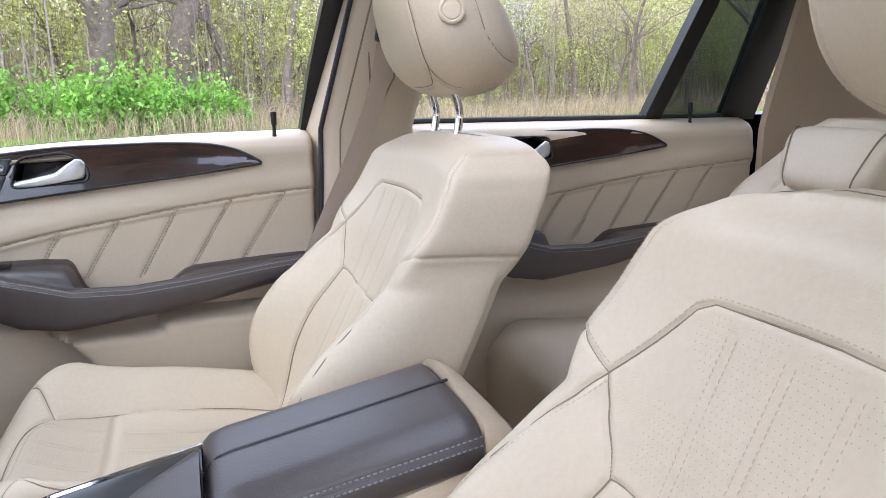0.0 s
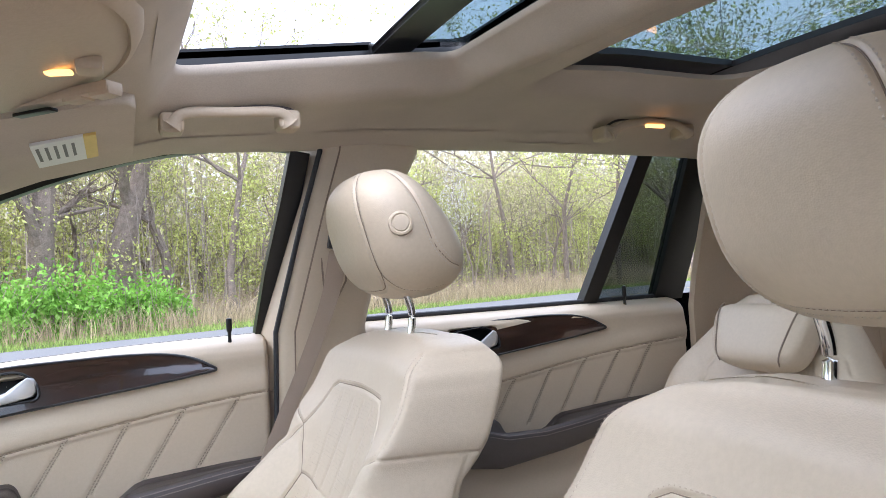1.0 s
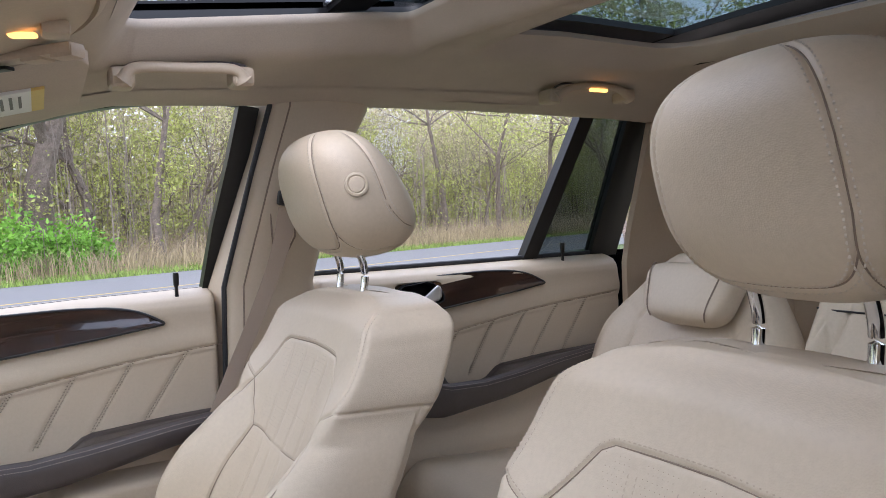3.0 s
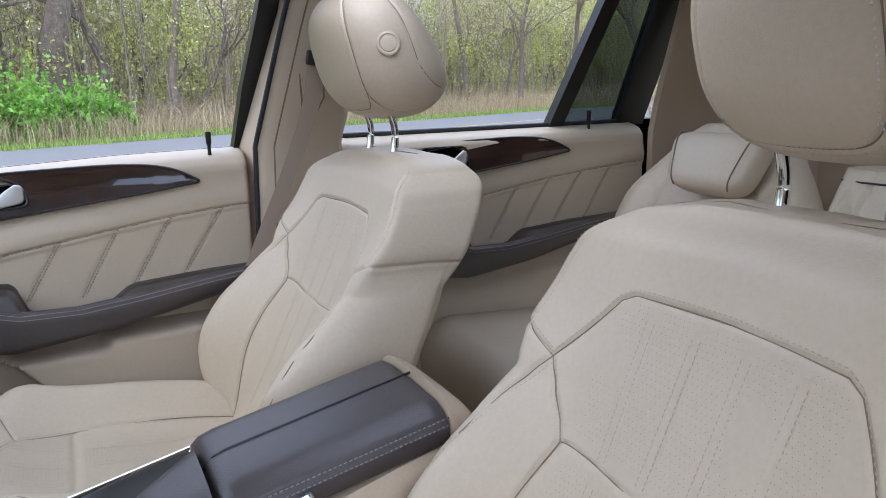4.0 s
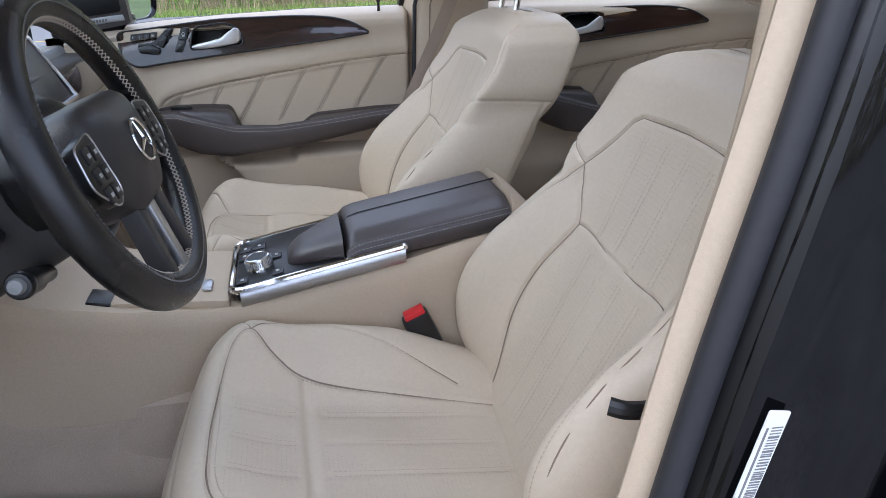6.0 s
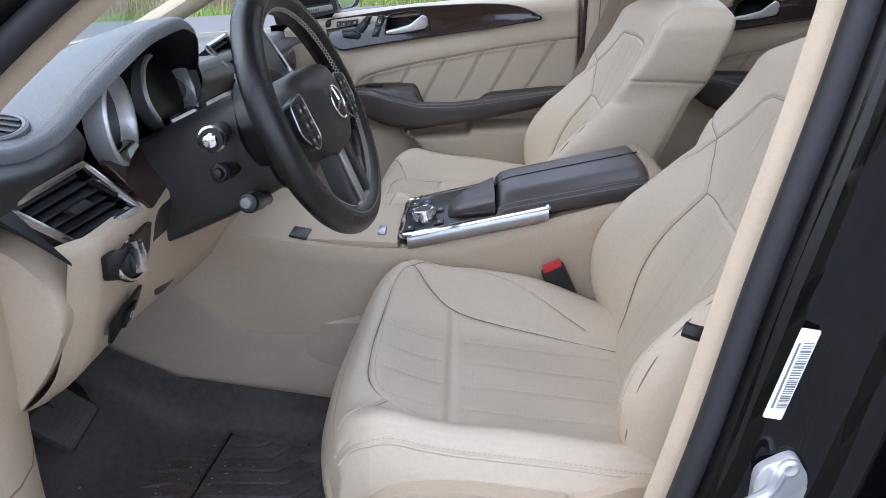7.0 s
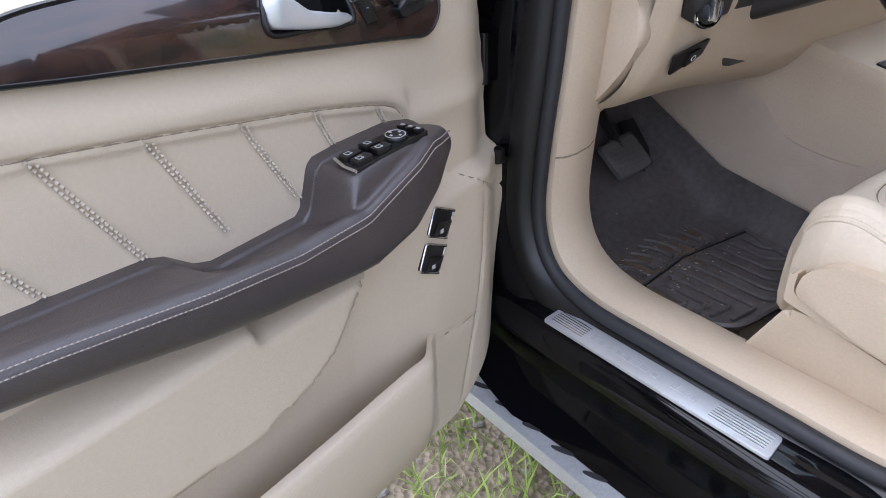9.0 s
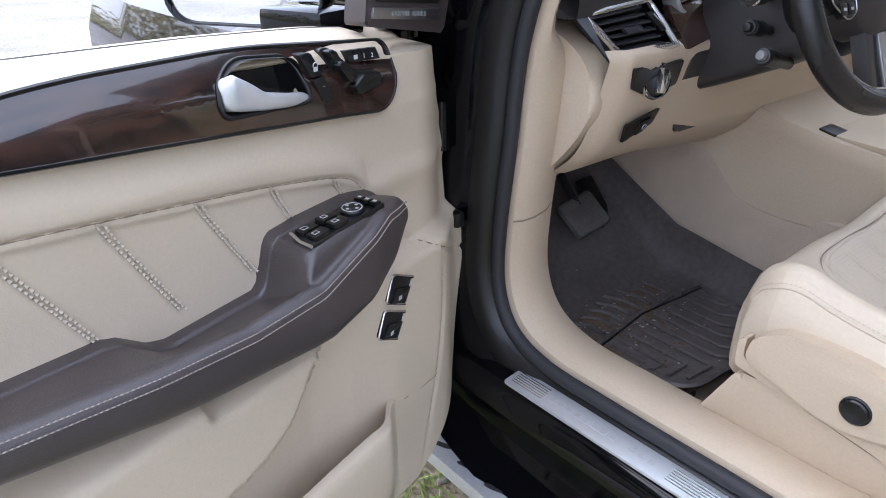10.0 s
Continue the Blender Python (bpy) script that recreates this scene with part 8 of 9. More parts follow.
grab([(0.100, 0.395, 1.650), (0.119, 0.390, 1.669), (0.189, 0.388, 1.673), (0.262, 0.390, 1.676), (0.280, 0.395, 1.661)], "beige folding grab handle over the passenger door", False)
grab([(1.002, 0.502, 1.683), (1.042, 0.494, 1.706), (1.113, 0.490, 1.713), (1.186, 0.494, 1.710), (1.224, 0.502, 1.694)], "beige grab handle with reading lamp", True)
over = thing("overhead_console", (-0.05, 0.1, 1.66), "beige overhead console with lamps and switches", "overhead console")
rows = []
for s, d in ((1.0, 0.004), (0.99, -0.012), (0.95, -0.022), (0.90, -0.026), (0.88, -0.022), (0.86, -0.026), (0.8, -0.032), (0.4, -0.034), (0.02, -0.034)):
    c = np.array((-0.08, 0.0))
    q = rounded([(-0.25, -0.22), (0.015, -0.22), (0.046, -0.13), (0.050, -0.02), (0.036, 0.062), (-0.004, 0.13), (-0.09, 0.185), (-0.25, 0.20)], [0.03, 0.04, 0.04, 0.04, 0.04, 0.05, 0.05, 0.03], 6)
    q = c + (q - c) * s
    rows.append([(x, y, float(roof_z(x, y)) + 0.004 + d) for x, y in q])
part("body", grid(np.array(rows), wrap_v=True), PLASTIC, over, "beige plastic body", angle=50)
zc = lambda x, y: float(roof_z(x, y)) - 0.030
part("lamp", box((-0.026, -0.022, zc(-0.03, -0.022) - 0.002), (0.024, 0.011, 0.005), 0.003, Matrix.Rotation(radians(-20), 4, "Z")), LAMP, over, "warm glowing map lamp")
part("lamp", box((-0.10, -0.10, zc(-0.10, -0.1)), (0.034, 0.020, 0.006), 0.003), LAMP, over, "warm glowing map lamp")
part("roof_switch", box((0.000, -0.036, zc(0.0, -0.036) - 0.004), (0.024, 0.030, 0.014), 0.005), PLASTIC, over)
ROW = Matrix.Rotation(radians(-47), 4, "Z")
part("key_strip", box((-0.030, 0.085, zc(-0.03, 0.085) - 0.003), (0.15, 0.022, 0.012), 0.004, ROW), PLASTIC, over, "pale key strip")
part("slot", box((-0.058, 0.115, zc(-0.06, 0.115) - 0.0085), (0.055, 0.012, 0.004), 0.001, ROW), BLACK, over)
for k in range(2):
    part("roof_switch", box((-0.014 + 0.026 * k, 0.068 - 0.028 * k, zc(-0.01, 0.06) - 0.009), (0.030, 0.020, 0.014), 0.005, ROW), PLASTIC, over)


def visor(y0, y1, sgn, label):
    v = thing("sun_visor", (-0.1, (y0 + y1) / 2, 1.64), label, "sun visor", "sun visors")
    q = rounded([(-0.20, y0), (0.046, y0), (0.046, y1), (-0.17, y1)], [0.03, 0.05, 0.05, 0.04], 6)
    za, zb, zc_, zd = (float(roof_z(a, b)) for a, b in ((-0.20, y0), (0.046, y0), (-0.20, y1), (0.046, y1)))
    def pl(u, w, d):
        s, t = (u + 0.20) / 0.246, (w - y0) / (y1 - y0)
        return (u, w, (za + (zb - za) * s) * (1 - t) + (zc_ + (zd - zc_) * s) * t - 0.006 - d)
    part("flap", prism(q, 0.0, 0.018, pl, 0.006, 3), FABRIC, v, "beige fabric flap")
    c = 0.40 if sgn > 0 else -0.335
    lab = part("label", prism([(-0.085, c - 0.068), (-0.02, c - 0.068), (-0.02, c + 0.068), (-0.085, c + 0.068)], 0.0175, 0.0215, pl), WHITE, v, "white warning label with yellow edge", smooth=False)
    part("label_edge", prism([(-0.02, c - 0.068), (-0.004, c - 0.068), (-0.004, c + 0.068), (-0.02, c + 0.068)], 0.0175, 0.0215, pl), YELLOW, lab, smooth=False)
    for i in range(5):
        part("print_line", prism([(-0.08 + 0.011 * i, c - 0.045), (-0.076 + 0.011 * i, c - 0.045), (-0.076 + 0.011 * i, c + 0.03), (-0.08 + 0.011 * i, c + 0.03)], 0.0212, 0.0219, pl), INK, lab, smooth=False)
    return v


visor(0.205, 0.575, 1, "beige fabric sun visor with warning label, folded up")
visor(-0.60, -0.21, -1, "beige fabric driver sun visor with warning label")
mirror_in = thing("rear_view_mirror", (-0.30, 0.0, 1.55), "black rear-view mirror on the windscreen", "mirror")
part("shell", box((-0.30, 0.0, 1.545), (0.03, 0.24, 0.07), 0.012), BLACK, mirror_in)
part("glass", box((-0.284, 0.0, 1.545), (0.002, 0.22, 0.055), 0.0008), POLISHED, mirror_in)
part("stem", tube([(-0.305, 0, 1.57), (-0.33, 0, 1.625)], 0.011, 8), BLACK, mirror_in)


# ---- door mirrors ----
MIRROR = mat("mirror_glass", (0.9, 0.92, 0.93), 0.015, metal=1.0, vary=0.0)


def door_mirror(put, label, c):
    """A door mirror whose glass is turned a little towards the driver."""
    m = thing("door_mirror", put(-0.42, 1.0, 1.33), label, "door mirror", "door mirrors")
    q = rounded([(-0.125, -0.074), (0.118, -0.064), (0.128, 0.055), (0.08, 0.082), (-0.11, 0.078)], [0.035, 0.04, 0.05, 0.03, 0.04], 7)
    ct, st = math.cos(radians(26)), math.sin(radians(26))

    def at(d, a, b):
        return (c[0] + d * ct + a * st, c[1] - d * st + a * ct, c[2] + b)
    rows = []
    for k, d in ((0.93, 0.022), (0.95, 0.032), (0.995, 0.035), (1.03, 0.022), (1.0, -0.02), (0.85, -0.065), (0.5, -0.092), (0.05, -0.10)):
        rows.append([at(d, a * k, b * k) for a, b in q])
    part("housing", lay(put, grid(np.array(rows), wrap_v=True)), GLOSSBLACK, m, "glossy black housing", angle=50)
    part("glass", lay(put, grid(np.array([[at(0.026, a * k, b * k) for a, b in q] for k in (0.94, 0.5, 0.02)]), wrap_v=True)), MIRROR, m, "mirror glass")
    part("foot", lay(put, box((c[0] + 0.01, 0.905, 1.262), (0.09, 0.12, 0.045), 0.012)), GLOSSBLACK, m)
    return m


door_mirror(to_passenger(), "black passenger door mirror", (-0.455, 1.05, 1.325))
door_mirror(to_driver, "black driver door mirror reflecting trees", (-0.425, 1.035, 1.318))
# ---- outdoors: grass, road, gravel, woods ----
GRASS = mat("rough_grass", (0.085, 0.12, 0.035), 0.95, vary=0.45, scale=0.35, fine=9, bump=0.6, bump_scale=40, dist=0.03)
ASPHALT = mat("grey_asphalt", (0.16, 0.16, 0.165), 0.85, vary=0.1, scale=0.8, fine=200, bump=0.4, bump_scale=150, dist=0.004)
GRAVEL = mat("pale_wet_gravel", (0.30, 0.28, 0.27), 0.75, vary=0.4, scale=0.9, fine=22, bump=0.9, bump_scale=28, dist=0.02)
PAINT = mat("yellow_road_line", (0.45, 0.33, 0.10), 0.7, vary=0.2)
BARK = mat("grey_brown_bark", (0.221, 0.176, 0.143), 0.95, vary=0.4, scale=5, fine=30, bump=1.0, bump_scale=18, dist=0.03)
TWIG = mat("pale_twigs", (0.30, 0.245, 0.205), 0.95, vary=0.3, scale=1, fine=20)
DRY = mat("dry_brush", (0.468, 0.364, 0.247), 0.95, vary=0.35, scale=0.6, fine=10)


def leaf(name, color, vary=0.4):
    m = bpy.data.materials.new(name)
    m.use_nodes = True
    n, l = m.node_tree.nodes, m.node_tree.links
    b = n["Principled BSDF"]
    b.inputs["Roughness"].default_value = 0.6
    g = n.new("ShaderNodeNewGeometry")
    r = n.new("ShaderNodeValToRGB")
    r.color_ramp.elements[0].color = (*[c * (1 - vary) for c in color], 1)
    r.color_ramp.elements[1].color = (*[min(1, c * (1 + vary)) for c in color], 1)
    l.new(g.outputs["Random Per Island"], r.inputs[0])
    l.new(r.outputs[0], b.inputs["Base Color"])
    b.inputs["Subsurface Weight"].default_value = 0.0
    tr = n.new("ShaderNodeBsdfTranslucent")
    mx = n.new("ShaderNodeMixShader")
    mx.inputs[0].default_value = 0.35
    l.new(r.outputs[0], tr.inputs[0])
    l.new(b.outputs[0], mx.inputs[1])
    l.new(tr.outputs[0], mx.inputs[2])
    l.new(mx.outputs[0], n["Material Output"].inputs[0])
    return m


SPRING = leaf("young_yellow_green_leaves", (0.45, 0.47, 0.15))
BRIGHT = leaf("bright_green_leaves", (0.22, 0.42, 0.06))
OLIVE = leaf("olive_tan_buds", (0.520, 0.468, 0.299))
BLOSSOM = leaf("white_blossom", (0.65, 0.62, 0.60), 0.15)
BLADE = leaf("grass_blades", (0.30, 0.40, 0.10))
STRAW = leaf("dry_straw", (0.44, 0.35, 0.22))

ground = part("ground", shell(np.array([[(x, y, 0.0) for y in np.linspace(-900, 900, 31)] for x in np.linspace(-900, 900, 31)]), np.array((0, 0, -0.5))), GRASS)
tagged(ground, "rough spring grass reaching to the woods", "ground", kind="structure")
SLOPE = 0.41


def strip(name, a, b, z, material, label, cat, x0=-200, x1=260, n=60, slope=SLOPE):
    P = np.array([[(x, y + slope * x, z) for y in np.linspace(a, b, 8)] for x in np.linspace(x0, x1, n)])
    ob = part(name, shell(P, np.array((0, 0, -0.02))), material)
    return tagged(ob, label, cat, kind="structure")


strip("road", 12.8, 21.8, 0.012, ASPHALT, "grey asphalt country road with faded line", "road")
strip("road_line", 16.3, 16.42, 0.017, PAINT, "faded yellow painted line on the road", "road marking")
strip("gravel_lot", -60, 2.5, 0.01, GRAVEL, "pale wet gravel parking lot", "gravel", -80, -2.4, 30, 0.0)
strip("gravel_lot", -60, -2.25, 0.01, GRAVEL, "pale wet gravel parking lot", "gravel", -2.4, 45, 30, 0.0)


def leaves(centres, sizes, rng, n=1):
    """Many small folded leaves as one mesh of separate islands."""
    c = np.asarray(centres, float)
    k = len(c)
    u = rng.normal(size=(k, 3))
    u /= np.linalg.norm(u, axis=1)[:, None]
    v = rng.normal(size=(k, 3))
    v -= (v * u).sum(1)[:, None] * u
    v /= np.linalg.norm(v, axis=1)[:, None]
    s = np.asarray(sizes)[:, None]
    P = np.stack([c - u * s, c + v * s * 0.55, c + u * s, c - v * s * 0.55], 1).reshape(-1, 3)
    F = np.arange(4 * k).reshape(-1, 4)
    return P, F


def raw(name, P, F, material, parent=None, label=""):
    me = bpy.data.meshes.new(name)
    me.from_pydata([tuple(p) for p in P], [], [tuple(int(i) for i in f) for f in F])
    me.materials.append(material)
    ob = new(name, me)
    if parent:
        ob.parent = parent
        ob.matrix_parent_inverse = parent.matrix_basis.inverted()
    if label:
        ob["label"] = label
    return ob


def branches(rng, base, height, spread, levels=3, r0=0.12, lean=(0, 0), splits=5):
    """Limbs as lists of points with radii; returns them and the twig ends."""
    limbs, tips = [], []
    def grow(p, d, length, r, lev):
        pts, rad = [p.copy()], [r]
        k = 5
        for i in range(k):
            d = d + rng.normal(0, 0.16 + 0.05 * lev, 3) + np.array((0, 0, 0.05))
            d /= np.linalg.norm(d)
            p = p + d * length / k
            pts.append(p.copy())
            rad.append(r * (1 - 0.75 * (i + 1) / k))
            if lev < levels and i >= (1 if lev else 1):
                for _ in range(splits if lev == 0 and i > 1 else (2 if rng.random() < 0.8 else 1)):
                    e = d + rng.normal(0, spread, 3)
                    e[2] = abs(e[2]) * 0.8 + 0.1
                    e /= np.linalg.norm(e)
                    if rng.random() < (0.55 if lev == 0 else 0.6):
                        grow(p.copy(), e, length * rng.uniform(0.38, 0.62), rad[-1] * 0.62 + 0.002, lev + 1)
        limbs.append((np.array(pts), np.array(rad)))
        if lev >= levels - 1:
            tips.extend(pts[2:])
    d0 = np.array((lean[0], lean[1], 1.0))
    grow(np.array(base, float), d0 / np.linalg.norm(d0), height * 0.8, r0, 0)
    return limbs, np.array(tips)


def limb_mesh(limbs):
    V, F = [], []
    for p, r in limbs:
        n = 8 if r[0] > 0.09 else (5 if r[0] > 0.03 else 3)
        v, f = tube(p, np.maximum(r, 0.006), n)
        k = len(V)
        V += v
        F += [tuple(i + k for i in q) for q in f]
    return V, F


def tree(name, at, height, seed, leaf_mat, n_leaf, size, label, r0=0.12, lean=(0, 0), bark=None, spread=0.75, levels=3, thin=0.28):
    rng = np.random.default_rng(seed)
    limbs, tips = branches(rng, (0, 0, -0.1), height, spread, levels, r0, lean)
    t = thing(name, at, label, "tree", "roadside trees")
    m = np.array(at, float)
    V, F = limb_mesh(limbs)
    raw("trunk", np.array(V) + m, F, bark or BARK, t)
    if n_leaf:
        c = tips[rng.integers(0, len(tips), n_leaf)] + rng.normal(0, thin, (n_leaf, 3))
        P, Q = leaves(c, rng.uniform(0.5, 1.2, n_leaf) * size, rng)
        raw("crown", P + m, Q, leaf_mat, t)
    return t


def road_y(x, d):
    return 21.8 + SLOPE * x + d


rngw = np.random.default_rng(11)
# the big old trunks beside the bright bush
tree("old_tree", (-2.6, road_y(-2.6, 8.5), 0), 10, 3, SPRING, 500, 0.09, "old leaning tree with thick furrowed bark", 0.62, (-0.22, 0), spread=0.8)
tree("old_tree", (0.2, road_y(0.2, 8.2), 0), 10, 4, SPRING, 900, 0.11, "old tree with broad furrowed bark", 0.72, (0.02, 0), spread=0.7)
tree("old_tree", (2.0, road_y(2.0, 8.6), 0), 9, 5, SPRING, 900, 0.11, "straight dark-barked woodland tree", 0.30, (0.03, 0))
kinds = [(SPRING, 2600, 0.085), (OLIVE, 1700, 0.075), (SPRING, 3200, 0.085), (SPRING, 1500, 0.075), (OLIVE, 900, 0.07)]
protos = []
for k in range(9):
    lm, nl, sz = kinds[k % 5]
    protos.append(tree("woodland_tree", (4.5 + 3.6 * k, road_y(4.5 + 3.6 * k, 7 + 2.5 * (k % 3)), 0), 6.0 + 0.8 * (k % 4), 20 + k, lm, nl, sz, ["slender tree in pale yellow-green spring leaf", "nearly bare woodland tree with tan buds"][lm is OLIVE], 0.13 + 0.03 * (k % 3), (rngw.normal(0, 0.08), 0)))
for k in range(62):
    x = rngw.uniform(-26, 62)
    d = rngw.uniform(8, 26)
    src = protos[int(rngw.integers(0, 9))]
    copy_thing(src, Matrix.Translation((x, road_y(x, d), 0)) @ Matrix.Rotation(rngw.uniform(0, 6.28), 4, "Z") @ Matrix.Diagonal((1, 1, 1, 1)))
# trees seen through the roof, nearer and taller, half bare
tree("tall_tree", (4.3, road_y(4.3, 6), 0), 12.0, 51, SPRING, 4200, 0.075, "tall open tree with sparse new leaves", 0.2)
tree("tall_tree", (11.5, road_y(11.5, 6), 0), 11.0, 52, OLIVE, 900, 0.08, "tall bare tree with fine twigs", 0.16)
for k, (az, far) in enumerate(((60, 44), (56, 46), (52, 45), (46, 33), (42, 32), (38.5, 34), (35, 31), (31, 33), (27, 32), (23, 34))):
    tree("tall_tree", (far * math.cos(radians(az)), far * math.sin(radians(az)) - 0.8, 0), far * (0.31 if k > 2 else 0.34) + 0.8 * (k % 3), 60 + k, SPRING, 3000, 0.10, "tall open tree with sparse new leaves", 0.17)
tree("blossom_tree", (17.5, road_y(17.5, 5.0), 0), 6.0, 71, BLOSSOM, 1500, 0.06, "small tree in white blossom", 0.08, thin=0.3)
# bright green bush and dry brush along the verge
def bush(name, at, sx, sy, sz, seed, lm, n, size, label):
    rng = np.random.default_rng(seed)
    b = thing(name, at, label, "bush", "verge bushes")
    lob = rng.uniform(-1, 1, (14, 3)) * (sx, sy, 0.35 * sz) + (0, 0, sz * 0.45)
    c = lob[rng.integers(0, 14, n)] + rng.normal(0, 1, (n, 3)) * (sx * 0.22, sy * 0.3, sz * 0.24)
    c[:, 2] = np.abs(c[:, 2])
    P, Q = leaves(c, rng.uniform(0.6, 1.3, n) * size, rng)
    raw("leaves", P + np.array(at), Q, lm, b)
    st = []
    for k in range(26):
        a = rng.uniform(-1, 1, 3) * (sx, sy, 0)
        st.append(tube([a * 0.6, a + (0, 0, sz * 0.5), a * 1.2 + rng.normal(0, 0.2, 3) + (0, 0, sz * 0.9)], [0.02, 0.014, 0.006], 4))
    V, F = join(*st)
    raw("stem", np.array(V) + np.array(at), F, TWIG, b)
    return b


for k, (x, d, s) in enumerate(((-3.4, 3.8, 0.95), (-1.6, 3.6, 0.95), (0.2, 3.9, 0.85), (1.6, 4.3, 0.65), (-6.0, 4.2, 0.9), (-9.0, 4.6, 0.9))):
    bush("green_bush", (x, road_y(x, d), 0), 1.2 * s, 0.9, 1.9 * s, 80 + k, BRIGHT, 3600, 0.085, "dense bright green bush at the wood's edge")


def brush(name, x0, x1, d0, d1, n, h, seed, material, label, cat, w=0.006, droop=0.25):
    """Thin upright stems, uncountable, as one object."""
    rng = np.random.default_rng(seed)
    x = rng.uniform(x0, x1, n)
    d = rng.uniform(d0, d1, n)
    b = np.column_stack([x, road_y(x, d), np.zeros(n)])
    hh = h * rng.uniform(0.35, 1.15, n)
    l = rng.normal(0, droop, (n, 2)) * hh[:, None]
    mid = b + np.column_stack([l * 0.35, hh * 0.6])
    tip = b + np.column_stack([l, hh])
    a = rng.uniform(0, 6.28, n)
    side = np.column_stack([np.cos(a), np.sin(a), np.zeros(n)]) * (w * rng.uniform(0.6, 1.6, n))[:, None]
    P = np.stack([b - side, b + side, mid + side * 0.8, mid - side * 0.8, tip], 1).reshape(-1, 3)
    k = np.arange(n)[:, None] * 5
    ob = raw(name, P, [f for q in k for f in ((q[0], q[0] + 1, q[0] + 2, q[0] + 3), (q[0] + 3, q[0] + 2, q[0] + 4))], material)
    return tagged(ob, label, cat, kind="stuff")


brush("dry_brush", -30, 75, 4.5, 14, 22000, 1.35, 91, DRY, "tangled tan and grey undergrowth", "undergrowth", 0.012, 0.9)
brush("bare_saplings", -30, 75, 6, 34, 5200, 8.5, 92, TWIG, "thin bare grey saplings in the wood", "saplings", 0.02, 0.12)
brush("dead_grass", -26, 60, 1.0, 3.6, 15000, 0.95, 93, STRAW, "clumps of dry straw-coloured grass", "grass", 0.008, 0.35)
brush("verge_grass", -26, 75, 0.0, 3.2, 42000, 0.18, 94, BLADE, "fresh green roadside grass", "grass", 0.012, 0.4)
rng = np.random.default_rng(95)
m, n = 1500, 210000
x = rng.uniform(-34, 85, m)
knots = np.column_stack([x, road_y(x, rng.uniform(5.5, 24, m)), rng.uniform(0.05, 1, m) ** 1.2 * 8.2])
wide = rng.uniform(0.35, 1.1, m)
pick = rng.integers(0, m, n)
c = knots[pick] + rng.normal(0, 1, (n, 3)) * (wide[pick] * 1.2)[:, None] * (1, 1, 0.75)
c[:, 2] = np.abs(c[:, 2])
P, Q = leaves(c, rng.uniform(0.035, 0.10, n), rng)
tagged(raw("undergrowth_leaves", P, Q, SPRING), "scattered young leaves of the undergrowth", "undergrowth", kind="stuff")
n = 300000
x = rng.uniform(-40, 110, n)
c = np.column_stack([x, road_y(x, rng.uniform(14, 46, n)), rng.uniform(0.02, 1, n) ** 1.05 * 14.5])
P, Q = leaves(c, rng.uniform(0.10, 0.26, n), rng)
tagged(raw("wood_buds", P, Q, OLIVE), "haze of tan buds among the trees", "undergrowth", kind="stuff")
# a far line of woods all round
rng = np.random.default_rng(96)
far = []
n = 30000
a = rng.uniform(0, 2 * math.pi, n)
rr = rng.uniform(70, 130, n)
c = np.column_stack([rr * np.cos(a), rr * np.sin(a) + 20, rng.uniform(0, 1, n) ** 1.2 * (9 + 3 * np.sin(a * 9) + 2 * np.sin(a * 23))])
P, Q = leaves(c, rng.uniform(0.5, 1.2, n), rng)
tagged(raw("far_woods", P, Q, OLIVE), "distant belt of spring woods", "woods", kind="stuff")
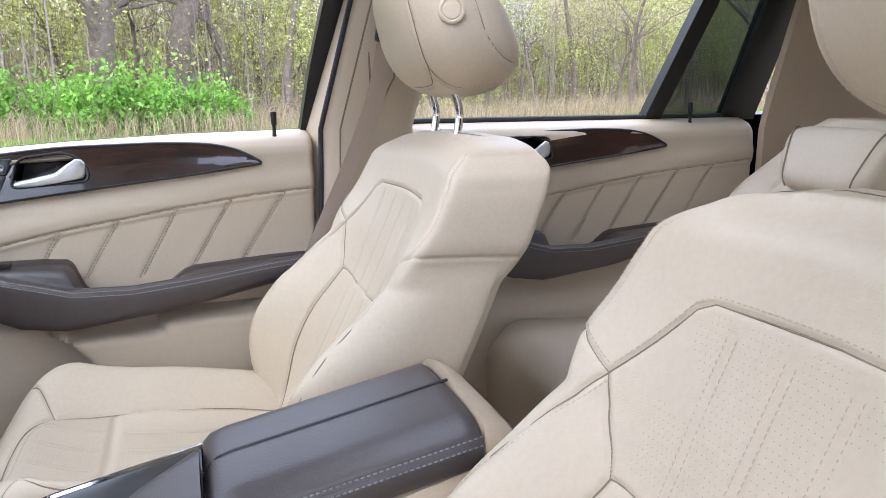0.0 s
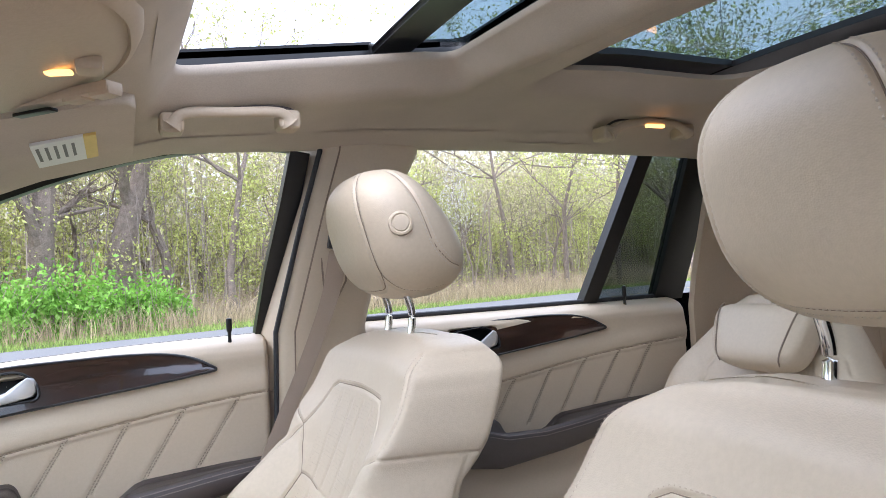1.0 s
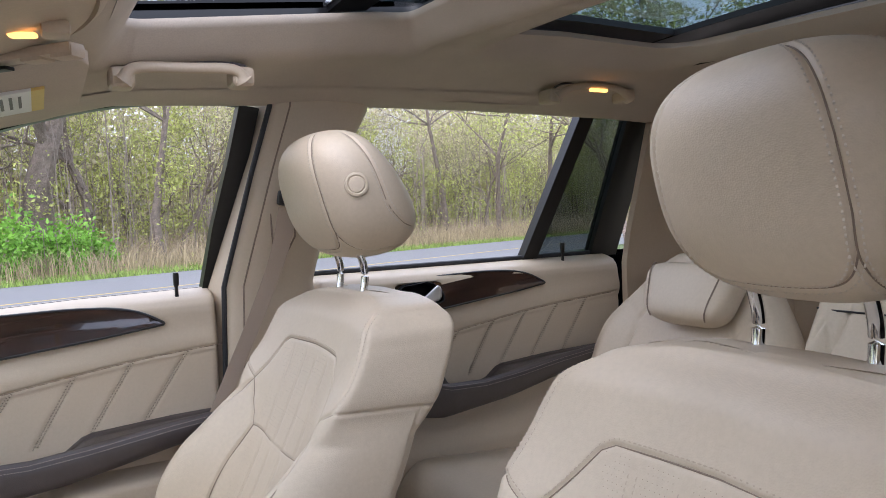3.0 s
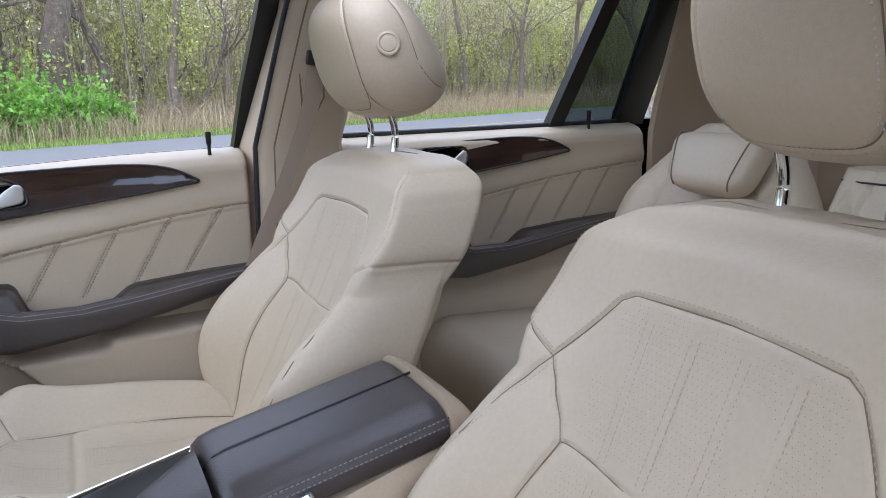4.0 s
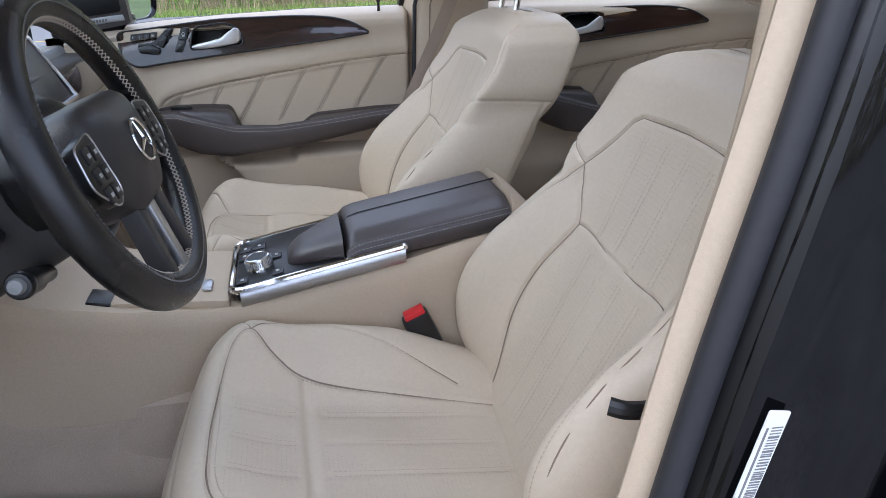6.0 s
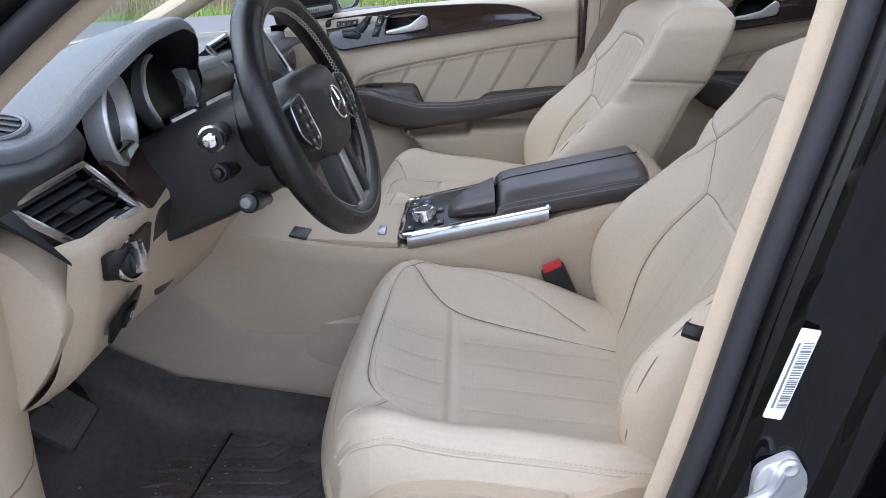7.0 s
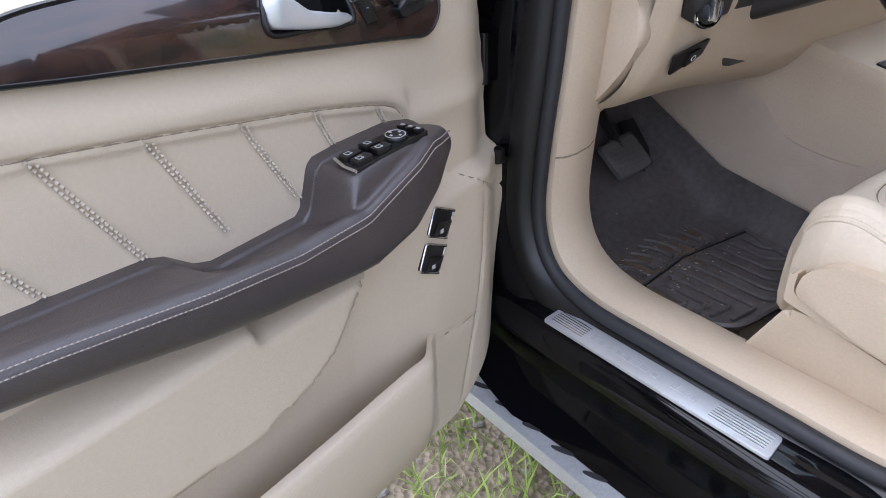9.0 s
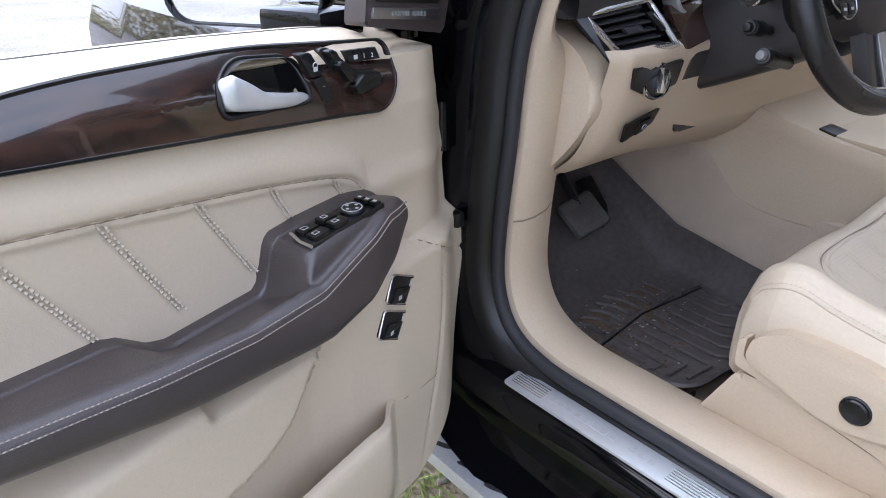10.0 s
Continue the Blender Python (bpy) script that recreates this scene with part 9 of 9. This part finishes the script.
# grass and stones beside the running board
rng = np.random.default_rng(97)
n = 9000
b = np.column_stack([rng.uniform(-1.7, 1.2, n), rng.uniform(-2.0, -0.4, n), np.zeros(n)])
keep = np.sin(b[:, 0] * 5 + 1) + np.sin(b[:, 1] * 7) + rng.normal(0, 0.9, n) > -0.6
b = b[keep]
n = len(b)
h = rng.uniform(0.03, 0.12, n)
l = rng.normal(0, 0.6, (n, 2)) * h[:, None]
aa = rng.uniform(0, 6.28, n)
side_v = np.column_stack([np.cos(aa), np.sin(aa), np.zeros(n)]) * 0.0035
P = np.stack([b - side_v, b + side_v, b + np.column_stack([l * 0.4, h * 0.6]) + side_v * 0.8, b + np.column_stack([l * 0.4, h * 0.6]) - side_v * 0.8, b + np.column_stack([l, h])], 1).reshape(-1, 3)
k = np.arange(n)[:, None] * 5
tagged(raw("lawn_grass", P, [f for q in k for f in ((q[0], q[0] + 1, q[0] + 2, q[0] + 3), (q[0] + 3, q[0] + 2, q[0] + 4))], BLADE), "patchy green grass beside the car", "grass", kind="stuff")
STONE = mat("grey_stones", (0.30, 0.27, 0.25), 0.9, vary=0.35, scale=12, fine=60)
SOIL = mat("dark_soil", (0.26, 0.21, 0.155), 0.95, vary=0.4, scale=6, fine=40, bump=0.8, bump_scale=60, dist=0.01)
soil = part("soil_patch", shell(np.array([[(x, y, 0.006 + 0.006 * noise.noise((x * 6, y * 6, 0))) for y in np.linspace(-2.2, -0.2, 24)] for x in np.linspace(-2.4, 1.6, 40)]), np.array((0, 0, -0.03))), SOIL)
tagged(soil, "bare dark soil under patchy grass", "soil", kind="structure")
pr = random.Random(5)
stones = []
for k in range(420):
    r = pr.uniform(0.006, 0.022)
    x, y = pr.uniform(-1.7, 0.6), pr.uniform(-1.8, -0.5)
    stones.append(lathe([(r * 0.7, 0), (r, r * 0.3), (r * 0.7, r * 0.6), (r * 0.1, r * 0.7)], 6, Matrix.Translation((x, y, 0.004)) @ Matrix.Rotation(pr.uniform(0, 6), 4, "Z") @ Matrix.Diagonal((1, pr.uniform(0.5, 0.9), 1, 1))))
tagged(part("pebbles", join(*stones), STONE, smooth=False), "grey pebbles scattered in the grass", "pebbles", kind="stuff")
